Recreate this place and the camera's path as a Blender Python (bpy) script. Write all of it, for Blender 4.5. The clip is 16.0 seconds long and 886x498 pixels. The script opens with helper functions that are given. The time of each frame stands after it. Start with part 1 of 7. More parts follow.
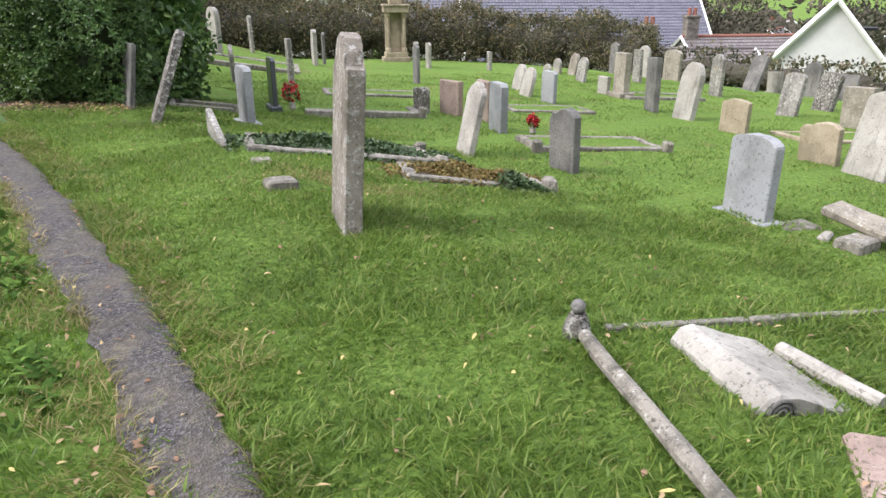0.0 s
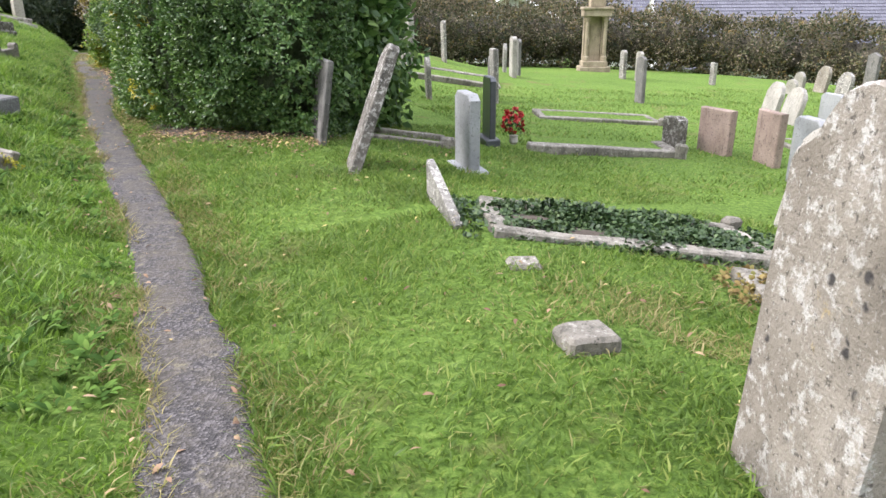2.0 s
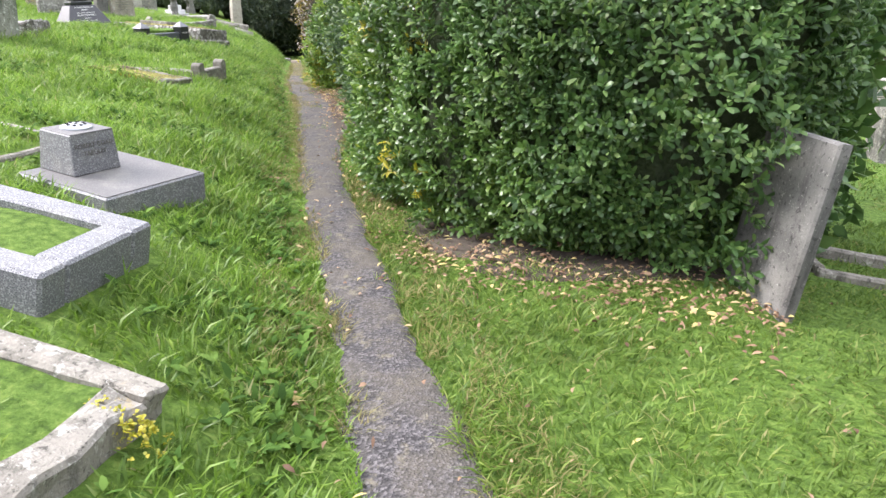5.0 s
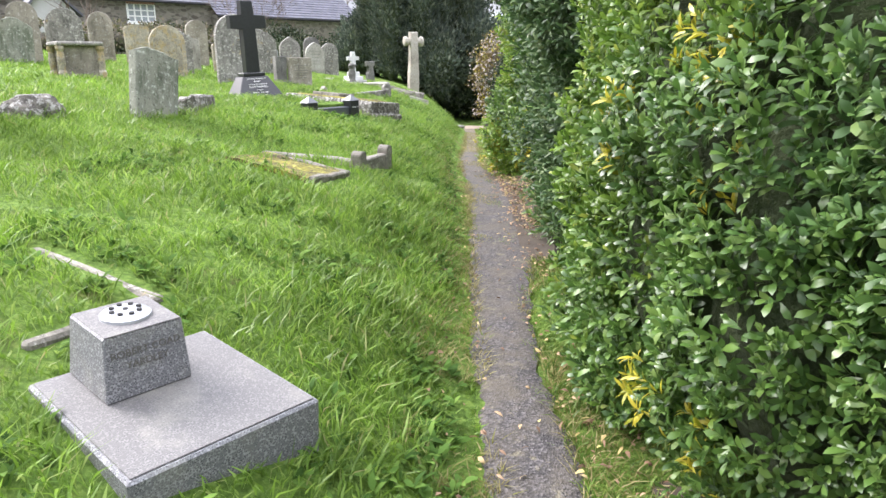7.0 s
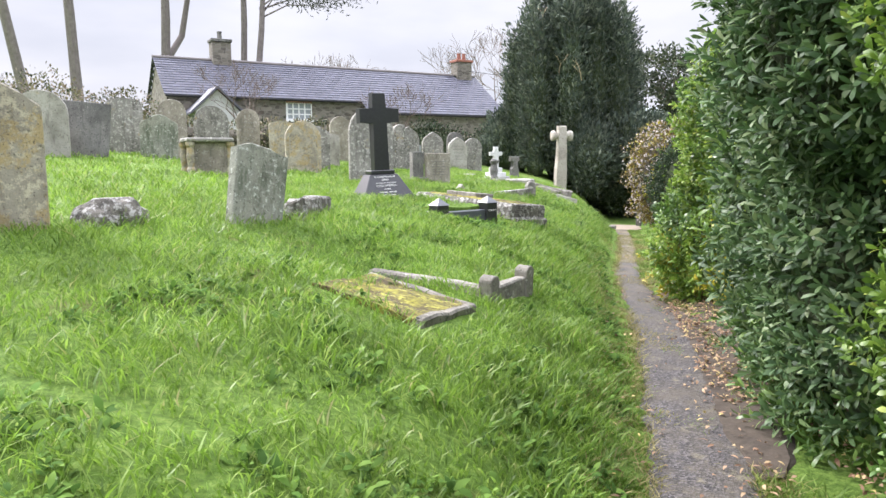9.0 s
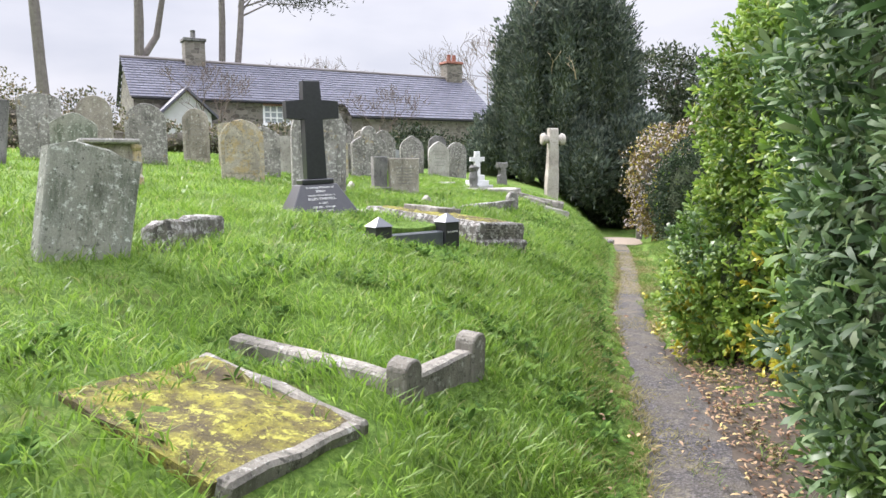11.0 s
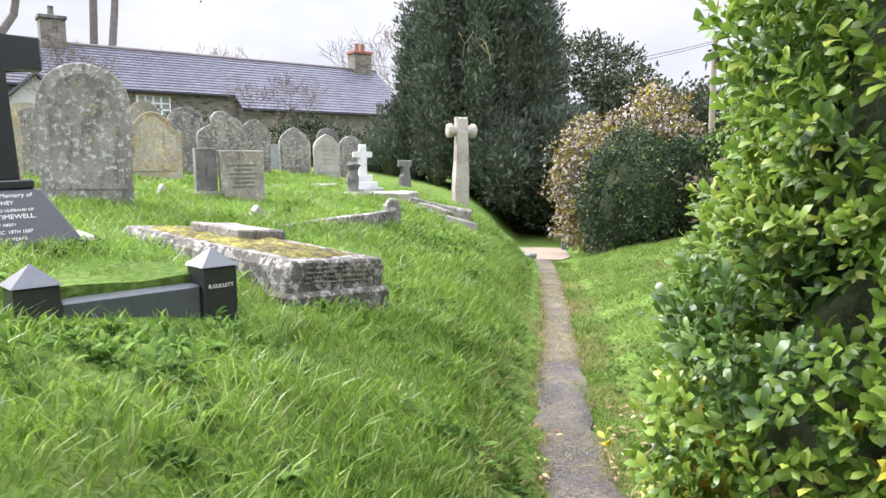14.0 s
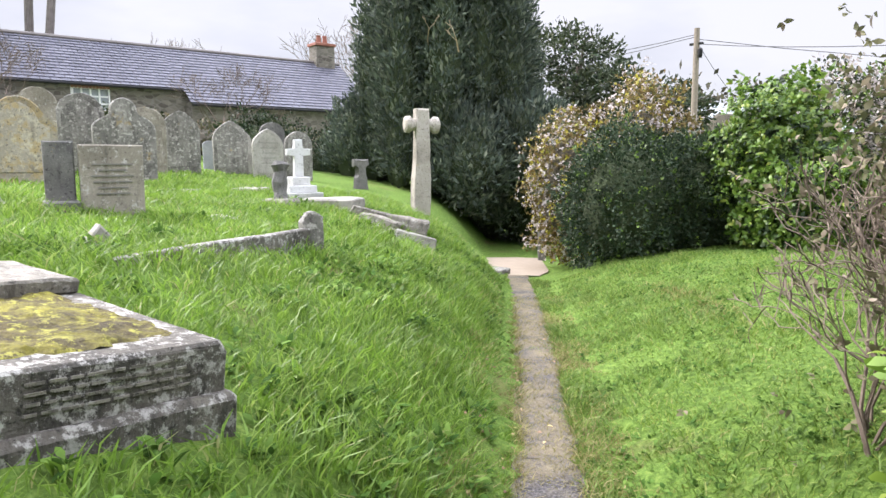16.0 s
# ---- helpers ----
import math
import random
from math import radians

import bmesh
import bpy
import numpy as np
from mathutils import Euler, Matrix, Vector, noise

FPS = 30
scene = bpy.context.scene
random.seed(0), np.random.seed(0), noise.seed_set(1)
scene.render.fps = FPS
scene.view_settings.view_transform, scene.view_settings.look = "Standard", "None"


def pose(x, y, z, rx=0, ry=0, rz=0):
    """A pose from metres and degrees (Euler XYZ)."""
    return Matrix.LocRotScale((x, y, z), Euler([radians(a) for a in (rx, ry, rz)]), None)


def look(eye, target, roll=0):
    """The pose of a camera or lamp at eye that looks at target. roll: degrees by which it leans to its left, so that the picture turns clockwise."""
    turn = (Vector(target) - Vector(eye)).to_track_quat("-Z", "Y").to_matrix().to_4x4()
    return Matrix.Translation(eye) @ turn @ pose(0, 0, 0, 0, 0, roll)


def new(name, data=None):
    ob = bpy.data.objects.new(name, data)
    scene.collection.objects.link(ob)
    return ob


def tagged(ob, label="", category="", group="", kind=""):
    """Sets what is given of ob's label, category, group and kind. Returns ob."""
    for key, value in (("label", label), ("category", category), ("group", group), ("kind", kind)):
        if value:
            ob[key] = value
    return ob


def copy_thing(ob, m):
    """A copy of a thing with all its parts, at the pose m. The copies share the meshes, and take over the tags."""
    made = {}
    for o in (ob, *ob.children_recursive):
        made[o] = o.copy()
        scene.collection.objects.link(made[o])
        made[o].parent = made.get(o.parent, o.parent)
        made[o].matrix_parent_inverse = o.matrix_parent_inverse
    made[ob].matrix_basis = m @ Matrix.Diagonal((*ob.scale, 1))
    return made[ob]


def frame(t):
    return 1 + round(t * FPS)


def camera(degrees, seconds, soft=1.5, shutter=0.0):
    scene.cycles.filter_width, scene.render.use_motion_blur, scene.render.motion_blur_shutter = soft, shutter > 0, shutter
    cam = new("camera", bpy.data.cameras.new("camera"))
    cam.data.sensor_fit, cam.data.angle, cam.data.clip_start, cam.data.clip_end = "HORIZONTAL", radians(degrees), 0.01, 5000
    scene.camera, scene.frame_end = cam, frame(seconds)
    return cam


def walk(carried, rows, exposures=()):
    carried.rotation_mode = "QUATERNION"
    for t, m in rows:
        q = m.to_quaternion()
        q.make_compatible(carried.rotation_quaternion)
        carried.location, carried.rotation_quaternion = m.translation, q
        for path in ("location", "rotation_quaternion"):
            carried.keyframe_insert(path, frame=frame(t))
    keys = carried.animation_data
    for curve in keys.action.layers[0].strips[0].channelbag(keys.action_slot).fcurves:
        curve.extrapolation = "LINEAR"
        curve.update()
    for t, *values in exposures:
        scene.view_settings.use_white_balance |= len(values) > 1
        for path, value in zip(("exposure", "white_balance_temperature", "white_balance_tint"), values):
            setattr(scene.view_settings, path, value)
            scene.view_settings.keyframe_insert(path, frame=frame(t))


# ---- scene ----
cam = camera(65.6, 16.0)
METRES, EYE, TILT, LEAN, TURN = 19.25, 1.65, -20.4, 0.0, 0.0
ROWS = [
    (0.0, 0.0, 0.0, 0.0, 0.0, 0.0, -0.0),
    (0.5, -0.0165, 0.0333, 0.0125, 2.84, 0.04, -0.93),
    (1.0, -0.0347, 0.0672, 0.023, 6.97, 0.02, -2.34),
    (1.5, -0.0518, 0.1007, 0.0364, 9.99, -0.11, -3.29),
    (2.0, -0.0699, 0.1328, 0.0478, 12.51, -0.23, -4.09),
    (2.5, -0.0914, 0.1629, 0.0596, 15.18, -0.4, -4.97),
    (3.0, -0.1137, 0.1913, 0.07, 18.21, -0.65, -5.98),
    (3.5, -0.14, 0.2167, 0.0787, 22.45, -1.02, -7.36),
    (6.0, -0.2627, 0.3373, 0.124, 28.3, -1.45, -9.41),
    (6.5, -0.2782, 0.353, 0.1356, 31.88, -1.04, -10.54),
    (7.0, -0.2939, 0.3668, 0.145, 39.91, 0.52, -12.89),
    (7.5, -0.3086, 0.3812, 0.1523, 45.63, 2.84, -14.36),
    (8.0, -0.326, 0.3958, 0.159, 49.4, 4.23, -15.37),
    (8.5, -0.3457, 0.4104, 0.1647, 51.44, 4.83, -15.8),
    (9.0, -0.3623, 0.4283, 0.1705, 51.79, 5.07, -15.8),
    (11.5, -0.4547, 0.532, 0.2085, 51.52, 5.82, -15.7),
    (12.0, -0.4732, 0.5516, 0.216, 50.92, 6.0, -15.65),
    (12.5, -0.4928, 0.5748, 0.2218, 49.24, 6.43, -15.23),
    (13.0, -0.5132, 0.5982, 0.2286, 47.44, 6.88, -14.85),
    (13.5, -0.5328, 0.6217, 0.2372, 45.88, 7.21, -14.47),
    (14.0, -0.5495, 0.643, 0.2463, 45.31, 7.36, -14.37),
    (14.5, -0.5664, 0.6639, 0.2546, 44.9, 7.47, -14.26),
    (15.0, -0.5839, 0.6857, 0.2625, 43.91, 7.7, -14.04),
    (15.5, -0.6022, 0.7043, 0.2699, 43.4, 7.82, -13.98),
    (16.0, -0.6198, 0.7229, 0.2764, 43.09, 7.88, -13.91),
]
walk(cam, [(t, pose(0, 0, EYE, TILT, LEAN, TURN) @ pose(METRES * x, METRES * y, METRES * z, 90 + pitch, roll, yaw)) for t, x, y, z, yaw, pitch, roll in ROWS],
     ((0.0, .72, 6200, 17), (1.0, 1.02, 6200, 17), (2.0, 1.08, 6200, 17), (3.5, 1.3, 6200, 17), (7.0, 1.55, 6200, 17), (9.0, 1.52, 6200, 17), (11.5, 1.43, 6200, 17), (14.0, 1.6, 6200, 17), (16.0, 1.5, 6200, 17)))

# ---- light ----
SUN_EL, SUN_AZ = radians(38), radians(252)
world = bpy.data.worlds.new("overcast_sky")
scene.world = world
world.use_nodes = True
wn, wl = world.node_tree.nodes, world.node_tree.links
wn.clear()
w_out, w_bg = wn.new("ShaderNodeOutputWorld"), wn.new("ShaderNodeBackground")
w_sky, w_mix, w_geo = wn.new("ShaderNodeTexSky"), wn.new("ShaderNodeMix"), wn.new("ShaderNodeTexCoord")
w_noise, w_ramp, w_map = wn.new("ShaderNodeTexNoise"), wn.new("ShaderNodeValToRGB"), wn.new("ShaderNodeMapping")
w_sky.sky_type, w_sky.sun_disc = "NISHITA", False
w_sky.sun_elevation, w_sky.sun_rotation = SUN_EL, SUN_AZ
w_sky.air_density, w_sky.dust_density = 1.0, 3.0
w_map.inputs["Scale"].default_value = (1.0, 1.0, 3.2)
w_noise.inputs["Scale"].default_value, w_noise.inputs["Detail"].default_value = 1.7, 6
w_ramp.color_ramp.elements[0].position, w_ramp.color_ramp.elements[0].color = .36, (8.2, 8.7, 9.5, 1)
w_ramp.color_ramp.elements[1].position, w_ramp.color_ramp.elements[1].color = .6, (12.0, 12.1, 12.3, 1)
w_mix.data_type = "RGBA"
w_mix.inputs["Factor"].default_value = .86
wl.new(w_geo.outputs["Generated"], w_map.inputs["Vector"])
wl.new(w_map.outputs["Vector"], w_noise.inputs["Vector"])
wl.new(w_noise.outputs["Fac"], w_ramp.inputs["Fac"])
wl.new(w_sky.outputs["Color"], w_mix.inputs["A"])
wl.new(w_ramp.outputs["Color"], w_mix.inputs["B"])
# a cloudy sky is brighter overhead than at the horizon
w_sep, w_rng, w_mul = wn.new("ShaderNodeSeparateXYZ"), wn.new("ShaderNodeMapRange"), wn.new("ShaderNodeVectorMath")
w_rng.interpolation_type = "SMOOTHSTEP"
w_rng.inputs["From Min"].default_value = .22
w_rng.inputs["To Min"].default_value, w_rng.inputs["To Max"].default_value = .35, 2.1
w_mul.operation = "MULTIPLY"
wl.new(w_geo.outputs["Generated"], w_sep.inputs[0])
wl.new(w_sep.outputs["Z"], w_rng.inputs["Value"])
wl.new(w_mix.outputs["Result"], w_mul.inputs[0])
wl.new(w_rng.outputs[0], w_mul.inputs[1])
wl.new(w_mul.outputs[0], w_bg.inputs["Color"])
w_bg.inputs["Strength"].default_value = .09
wl.new(w_bg.outputs["Background"], w_out.inputs["Surface"])
sun_data = bpy.data.lights.new("sun", "SUN")
sun_data.energy, sun_data.angle, sun_data.color = 2.7, radians(24), (1.0, .96, .89)
sun = new("sun", sun_data)
sun.matrix_world = look((0, 0, 30), (-30 * math.sin(SUN_AZ) / math.tan(SUN_EL), -30 * math.cos(SUN_AZ) / math.tan(SUN_EL), 0))

# ---- terrain shape ----
PATH = np.array([(3.52, -4.40, 0.06), (1.21, -1.32, 0.06), (0.11, 0.44, 0.06), (-0.94, 2.11, 0.07), (-2.02, 3.70, 0.08), (-4.00, 6.30, 0.11), (-5.75, 8.24, 0.15), (-8.10, 10.86, 0.24), (-10.62, 13.86, 0.28), (-13.09, 16.61, 0.24), (-15.29, 19.36, 0.15), (-17.38, 21.89, 0.02), (-19.36, 24.20, -0.13), (-22.44, 27.94, -0.44), (-28.60, 35.42, -0.55)])
def path_frame(x, y):
    """Signed distance to the left of the path's middle line, and the path's height and northing at the nearest place."""
    x, y = np.asarray(x, float), np.asarray(y, float)
    best = np.full(x.shape, 1e9); d = np.zeros(x.shape); z = np.zeros(x.shape); s = np.zeros(x.shape)
    n = len(PATH) - 1
    for i in range(n):
        a, b = PATH[i], PATH[i + 1]
        ex, ey = b[0] - a[0], b[1] - a[1]
        q = ((x - a[0]) * ex + (y - a[1]) * ey) / (ex * ex + ey * ey)
        q = np.clip(q, -9 if i == 0 else 0, 9 if i == n - 1 else 1)
        dx, dy = x - a[0] - q * ex, y - a[1] - q * ey
        r = np.hypot(dx, dy)
        side = np.sign(ex * dy - ey * dx)
        m = r < best
        best = np.where(m, r, best); d = np.where(m, r * side, d)
        q1 = np.clip(q, 0, 1)
        z = np.where(m, a[2] + q1 * (b[2] - a[2]), z)
        s = np.where(m, a[1] + q1 * (b[1] - a[1]), s)
    return d, z, s
def ground(x, y):
    """The height of the ground: a trodden path, a bank to its left, and a field that falls away on its right."""
    d, zp, s = path_frame(x, y)
    top = np.interp(s, [-4.4, 0, 4.4, 8.8, 13.2, 24, 30], [.22, .33, .55, .96, 1.38, 1.42, 1.42])
    w = np.interp(s, [8.8, 13.2, 17.6, 24], [1.54, 1.54, 1.1, 1.0])
    left = zp + (top - zp) * (1 - np.exp(-np.maximum(d - np.interp(s, [23.2, 24.8], [.28, .85]), 0) / w))
    left = left + np.interp(s, [4, 13], [.02, .095]) * np.clip(d - 3.6, 0, 9)
    e = np.maximum(-d, 0)
    fall = .03 * np.minimum(e, 1) - .15 * np.clip(e - 1.9, 0, 3.1) - .06 * np.clip(e - 5, 0, 16) - .16 * np.maximum(e - 21, 0)
    rise = .68 * (1 - np.exp(-np.maximum(e - np.interp(s, [23.2, 24.8], [.5, 1.0]), 0) / 1.43))
    k = np.clip((s - 12.1) / 4.4, 0, 1)
    k = k * k * (3 - 2 * k) * np.clip(1 - (e - 5) / 6, 0, 1)
    right = zp + np.maximum(fall, -9) * (1 - k) + rise * k
    left = left - .27 * np.exp(-((x + 12.1) ** 2 + (y - 11.8) ** 2) / .64)
    return np.where(d > 0, left, right)


def gz(x, y):
    return float(ground(np.array([x]), np.array([y]))[0])


# ---- materials ----
def material(name):
    m = bpy.data.materials.new(name)
    m.use_nodes = True
    nt = m.node_tree
    bsdf = nt.nodes["Principled BSDF"]
    return m, nt, bsdf


def node(nt, kind, **values):
    n = nt.nodes.new(kind)
    for k, v in values.items():
        n.inputs[k.replace("_", " ")].default_value = v
    return n


def coords(nt, scale=(1, 1, 1), vary=True):
    """Object coordinates, shifted by the object's random number so that copies differ."""
    tc, mp = nt.nodes.new("ShaderNodeTexCoord"), nt.nodes.new("ShaderNodeMapping")
    mp.inputs["Scale"].default_value = scale
    nt.links.new(tc.outputs["Object"], mp.inputs["Vector"])
    if vary:
        info, mul = nt.nodes.new("ShaderNodeObjectInfo"), nt.nodes.new("ShaderNodeMath")
        mul.operation = "MULTIPLY"
        mul.inputs[1].default_value = 37.0
        nt.links.new(info.outputs["Random"], mul.inputs[0])
        nt.links.new(mul.outputs[0], mp.inputs["Location"])
    return mp.outputs["Vector"]


def ramp(nt, fac, stops):
    r = nt.nodes.new("ShaderNodeValToRGB")
    el = r.color_ramp.elements
    while len(el) < len(stops):
        el.new(.5)
    for e, (p, c) in zip(el, stops):
        e.position, e.color = p, (*c, 1) if len(c) == 3 else c
    nt.links.new(fac, r.inputs["Fac"])
    return r.outputs["Color"]


def mix(nt, fac, a, b, blend="MIX"):
    m = nt.nodes.new("ShaderNodeMix")
    m.data_type, m.blend_type = "RGBA", blend
    for sock, v in (("Factor", fac), ("A", a), ("B", b)):
        if isinstance(v, (int, float)):
            m.inputs[sock].default_value = v
        elif isinstance(v, tuple):
            m.inputs[sock].default_value = (*v, 1)
        else:
            nt.links.new(v, m.inputs[sock])
    return m.outputs["Result"]


def noise_of(nt, vec, scale, detail=5, rough=.6):
    n = node(nt, "ShaderNodeTexNoise", Scale=scale, Detail=detail, Roughness=rough)
    nt.links.new(vec, n.inputs["Vector"])
    return n.outputs["Fac"]


def bump(nt, bsdf, height, strength, distance=.01):
    b = node(nt, "ShaderNodeBump", Strength=strength, Distance=distance)
    nt.links.new(height, b.inputs["Height"])
    nt.links.new(b.outputs["Normal"], bsdf.inputs["Normal"])


def stone(name, a, b, lichen=(.62, .6, .5), lichen_at=.62, stain=(.09, .085, .075), stain_at=.62, rough=.9, relief=.5, grain=70, ochre_at=.64, spots=False):
    """Weathered stone: two tones, streaked stains that run down, crusts of lichen, fine grain."""
    m, nt, bsdf = material(name)
    v = coords(nt)
    tone = ramp(nt, noise_of(nt, v, 2.6), [(.35, a), (.68, b)])
    vs = coords(nt, (1, 1, .22))
    st = ramp(nt, noise_of(nt, vs, 9, 6, .7), [(stain_at - .06, (0, 0, 0)), (stain_at + .1, (.8, .8, .8))])
    c = mix(nt, st, tone, stain)
    li = ramp(nt, noise_of(nt, v, 17, 9, .74), [(lichen_at - .045, (0, 0, 0)), (lichen_at + .02, (.95, .95, .95))])
    c = mix(nt, li, c, lichen)
    oc = ramp(nt, noise_of(nt, v, 5.5, 8, .75), [(ochre_at, (0, 0, 0)), (ochre_at + .07, (.75, .75, .75))])
    c = mix(nt, oc, c, (.40, .30, .13))
    sp = ramp(nt, noise_of(nt, v, 33, 6, .7), [(.57, (0, 0, 0)), (.64, (.8, .8, .8))])
    c = mix(nt, sp, c, tuple(.55 * q for q in stain))
    ws = ramp(nt, noise_of(nt, v, 60, 5, .7), [(.62, (0, 0, 0)), (.67, (.7, .7, .7))])
    c = mix(nt, ws, c, tuple(min(1.15 * q, .8) for q in lichen))
    c = mix(nt, .75, c, ramp(nt, noise_of(nt, v, 1.5, 6, .62), [(.36, (.55, .54, .52)), (.5, (.95, .94, .92)), (.66, (1.12, 1.12, 1.13))]), "MULTIPLY")
    if spots:
        vo = node(nt, "ShaderNodeTexVoronoi", Scale=11)
        nt.links.new(v, vo.inputs["Vector"])
        some = ramp(nt, noise_of(nt, v, 4.5, 3), [(.54, (0, 0, 0)), (.58, (1, 1, 1))])
        c = mix(nt, mix(nt, 1.0, ramp(nt, vo.outputs["Distance"], [(.17, (.95, .95, .95)), (.26, (0, 0, 0))]), some, "MULTIPLY"), c, (.03, .027, .027))
    fine = noise_of(nt, v, grain, 4, .7)
    c = mix(nt, .28, c, ramp(nt, fine, [(.3, (.35, .35, .35)), (.7, (1, 1, 1))]), "MULTIPLY")
    nt.links.new(c, bsdf.inputs["Base Color"])
    bsdf.inputs["Roughness"].default_value = rough
    h = nt.nodes.new("ShaderNodeMath")
    h.operation = "ADD"
    nt.links.new(fine, h.inputs[0])
    nt.links.new(noise_of(nt, v, 16, 6, .65), h.inputs[1])
    bump(nt, bsdf, h.outputs[0], relief, .012)
    return m


def speckled(name, base, dark, light, rough=.35):
    """Grey granite with fine dark and light grains."""
    m, nt, bsdf = material(name)
    v = coords(nt)
    vo = node(nt, "ShaderNodeTexVoronoi", Scale=150)
    nt.links.new(v, vo.inputs["Vector"])
    g = ramp(nt, vo.outputs["Distance"], [(.15, dark), (.4, base), (.75, light)])
    c = mix(nt, ramp(nt, noise_of(nt, v, 75, 3), [(.46, (0, 0, 0)), (.6, (1, 1, 1))]), g, base)
    c = mix(nt, ramp(nt, noise_of(nt, v, 4, 6, .7), [(.5, (0, 0, 0)), (.75, (.5, .5, .5))]), c, (.3, .29, .24))
    nt.links.new(c, bsdf.inputs["Base Color"])
    bsdf.inputs["Roughness"].default_value = rough
    bump(nt, bsdf, noise_of(nt, v, 120, 3), .15, .003)
    return m


def plain(name, a, b, scale=8, rough=.6, relief=.2, metal=0.0, dist=.005, detail=5):
    m, nt, bsdf = material(name)
    v = coords(nt)
    f = noise_of(nt, v, scale, detail, .65)
    c = mix(nt, .35, ramp(nt, f, [(.32, a), (.7, b)]), ramp(nt, noise_of(nt, v, scale * 7, 3), [(.3, a), (.7, b)]))
    nt.links.new(c, bsdf.inputs["Base Color"])
    bsdf.inputs["Roughness"].default_value, bsdf.inputs["Metallic"].default_value = rough, metal
    bump(nt, bsdf, f, relief, dist)
    return m


def foliage(name, stops, rough=.45, through_light=.3, patch=1.2, patch_dark=.55, gloss=.5):
    """Leaves: each one takes its own tone, and whole patches are lighter or darker."""
    m, nt, bsdf = material(name)
    geo = nt.nodes.new("ShaderNodeNewGeometry")
    c = ramp(nt, geo.outputs["Random Per Island"], stops)
    tc = nt.nodes.new("ShaderNodeTexCoord")
    p = ramp(nt, noise_of(nt, tc.outputs["Object"], patch, 3), [(.35, (patch_dark,) * 3), (.65, (1, 1, 1))])
    c = mix(nt, 1.0, c, p, "MULTIPLY")
    nt.links.new(c, bsdf.inputs["Base Color"])
    bsdf.inputs["Roughness"].default_value, bsdf.inputs["Specular IOR Level"].default_value = rough, gloss
    tr, mx = nt.nodes.new("ShaderNodeBsdfTranslucent"), nt.nodes.new("ShaderNodeMixShader")
    nt.links.new(c, tr.inputs["Color"])
    mx.inputs[0].default_value = through_light
    nt.links.new(bsdf.outputs[0], mx.inputs[1])
    nt.links.new(tr.outputs[0], mx.inputs[2])
    nt.links.new(mx.outputs[0], nt.nodes["Material Output"].inputs["Surface"])
    return m


LIMESTONE = stone("weathered_limestone", (.24, .215, .17), (.37, .335, .275), (.52, .50, .455), .60, (.13, .115, .095), .60)
LIMESTONE_WHITE = stone("pale_limestone", (.32, .305, .27), (.45, .43, .385), (.27, .24, .19), .63, (.14, .13, .115), .6)
LIMESTONE_OCHRE = stone("ochre_lichen_stone", (.28, .255, .2), (.42, .385, .31), (.50, .45, .33), .56, (.13, .115, .085), .6, ochre_at=.5)
LIMESTONE_GREY = stone("grey_headstone", (.19, .183, .165), (.32, .305, .275), (.50, .485, .44), .57, (.085, .08, .07), .55, ochre_at=.6)
LIMESTONE_DARK = stone("dark_headstone", (.13, .128, .122), (.23, .22, .205), (.42, .42, .38), .66, (.06, .058, .055), .58)
LICHEN_MOTTLED = stone("black_and_white_lichen_stone", (.10, .092, .078), (.21, .19, .16), (.46, .45, .42), .55, (.035, .032, .027), .53, relief=.8, ochre_at=.75)
MOSSY_STONE = stone("mossy_green_stone", (.19, .20, .16), (.30, .30, .24), (.52, .54, .47), .6, (.07, .085, .05), .54, relief=.8)
SPOTTED = stone("pale_stone_with_black_spots", (.20, .175, .143), (.31, .28, .238), (.45, .437, .41), .57, (.10, .086, .07), .62, relief=.8, ochre_at=.62, spots=True)
SMOOTH_GREY = stone("smooth_blue_grey_stone", (.26, .275, .29), (.34, .35, .36), (.42, .42, .41), .74, (.19, .19, .19), .7, .7, .2, ochre_at=.8)
SANDSTONE = stone("buff_sandstone", (.33, .275, .19), (.44, .37, .27), (.40, .36, .28), .66, (.18, .15, .11), .64)
PINK_STONE = stone("pinkish_sandstone", (.30, .22, .185), (.40, .31, .26), (.45, .42, .36), .67, (.14, .1, .085), .6)
KERB_STONE = stone("kerb_stone", (.20, .185, .155), (.32, .295, .25), (.46, .45, .40), .60, (.075, .07, .055), .54, relief=.8)
MARBLE = stone("white_marble", (.58, .58, .575), (.70, .70, .69), (.6, .6, .57), .74, (.45, .45, .44), .7, .45, .15, ochre_at=.9)
BLACK_GRANITE = plain("black_granite", (.018, .018, .02), (.034, .034, .037), 30, .32, .05)
SLATE_STONE = plain("dark_polished_slate", (.05, .055, .062), (.085, .09, .1), 20, .3, .08)
GRANITE = speckled("silver_granite", (.14, .14, .147), (.018, .018, .022), (.32, .32, .325), .6)
GRANITE_TOP = speckled("polished_silver_granite", (.105, .10, .098), (.06, .06, .06), (.17, .165, .158), .6)
MOSS = stone("yellow_moss", (.075, .055, .02), (.30, .28, .03), (.36, .35, .06), .58, (.05, .034, .018), .47, .95, 1.0, 60, .72)
LETTERING = plain("painted_white_lettering", (.62, .61, .58), (.72, .71, .68), 40, .7)
LETTER_DARK = plain("worn_cut_lettering", (.09, .085, .075), (.15, .14, .125), 40, .9)
LETTER_WORN = plain("faded_cut_lettering", (.15, .142, .125), (.22, .21, .185), 40, .9)
BARK = plain("bark", (.06, .048, .036), (.17, .145, .115), 9, .95, .9, 0, .03)
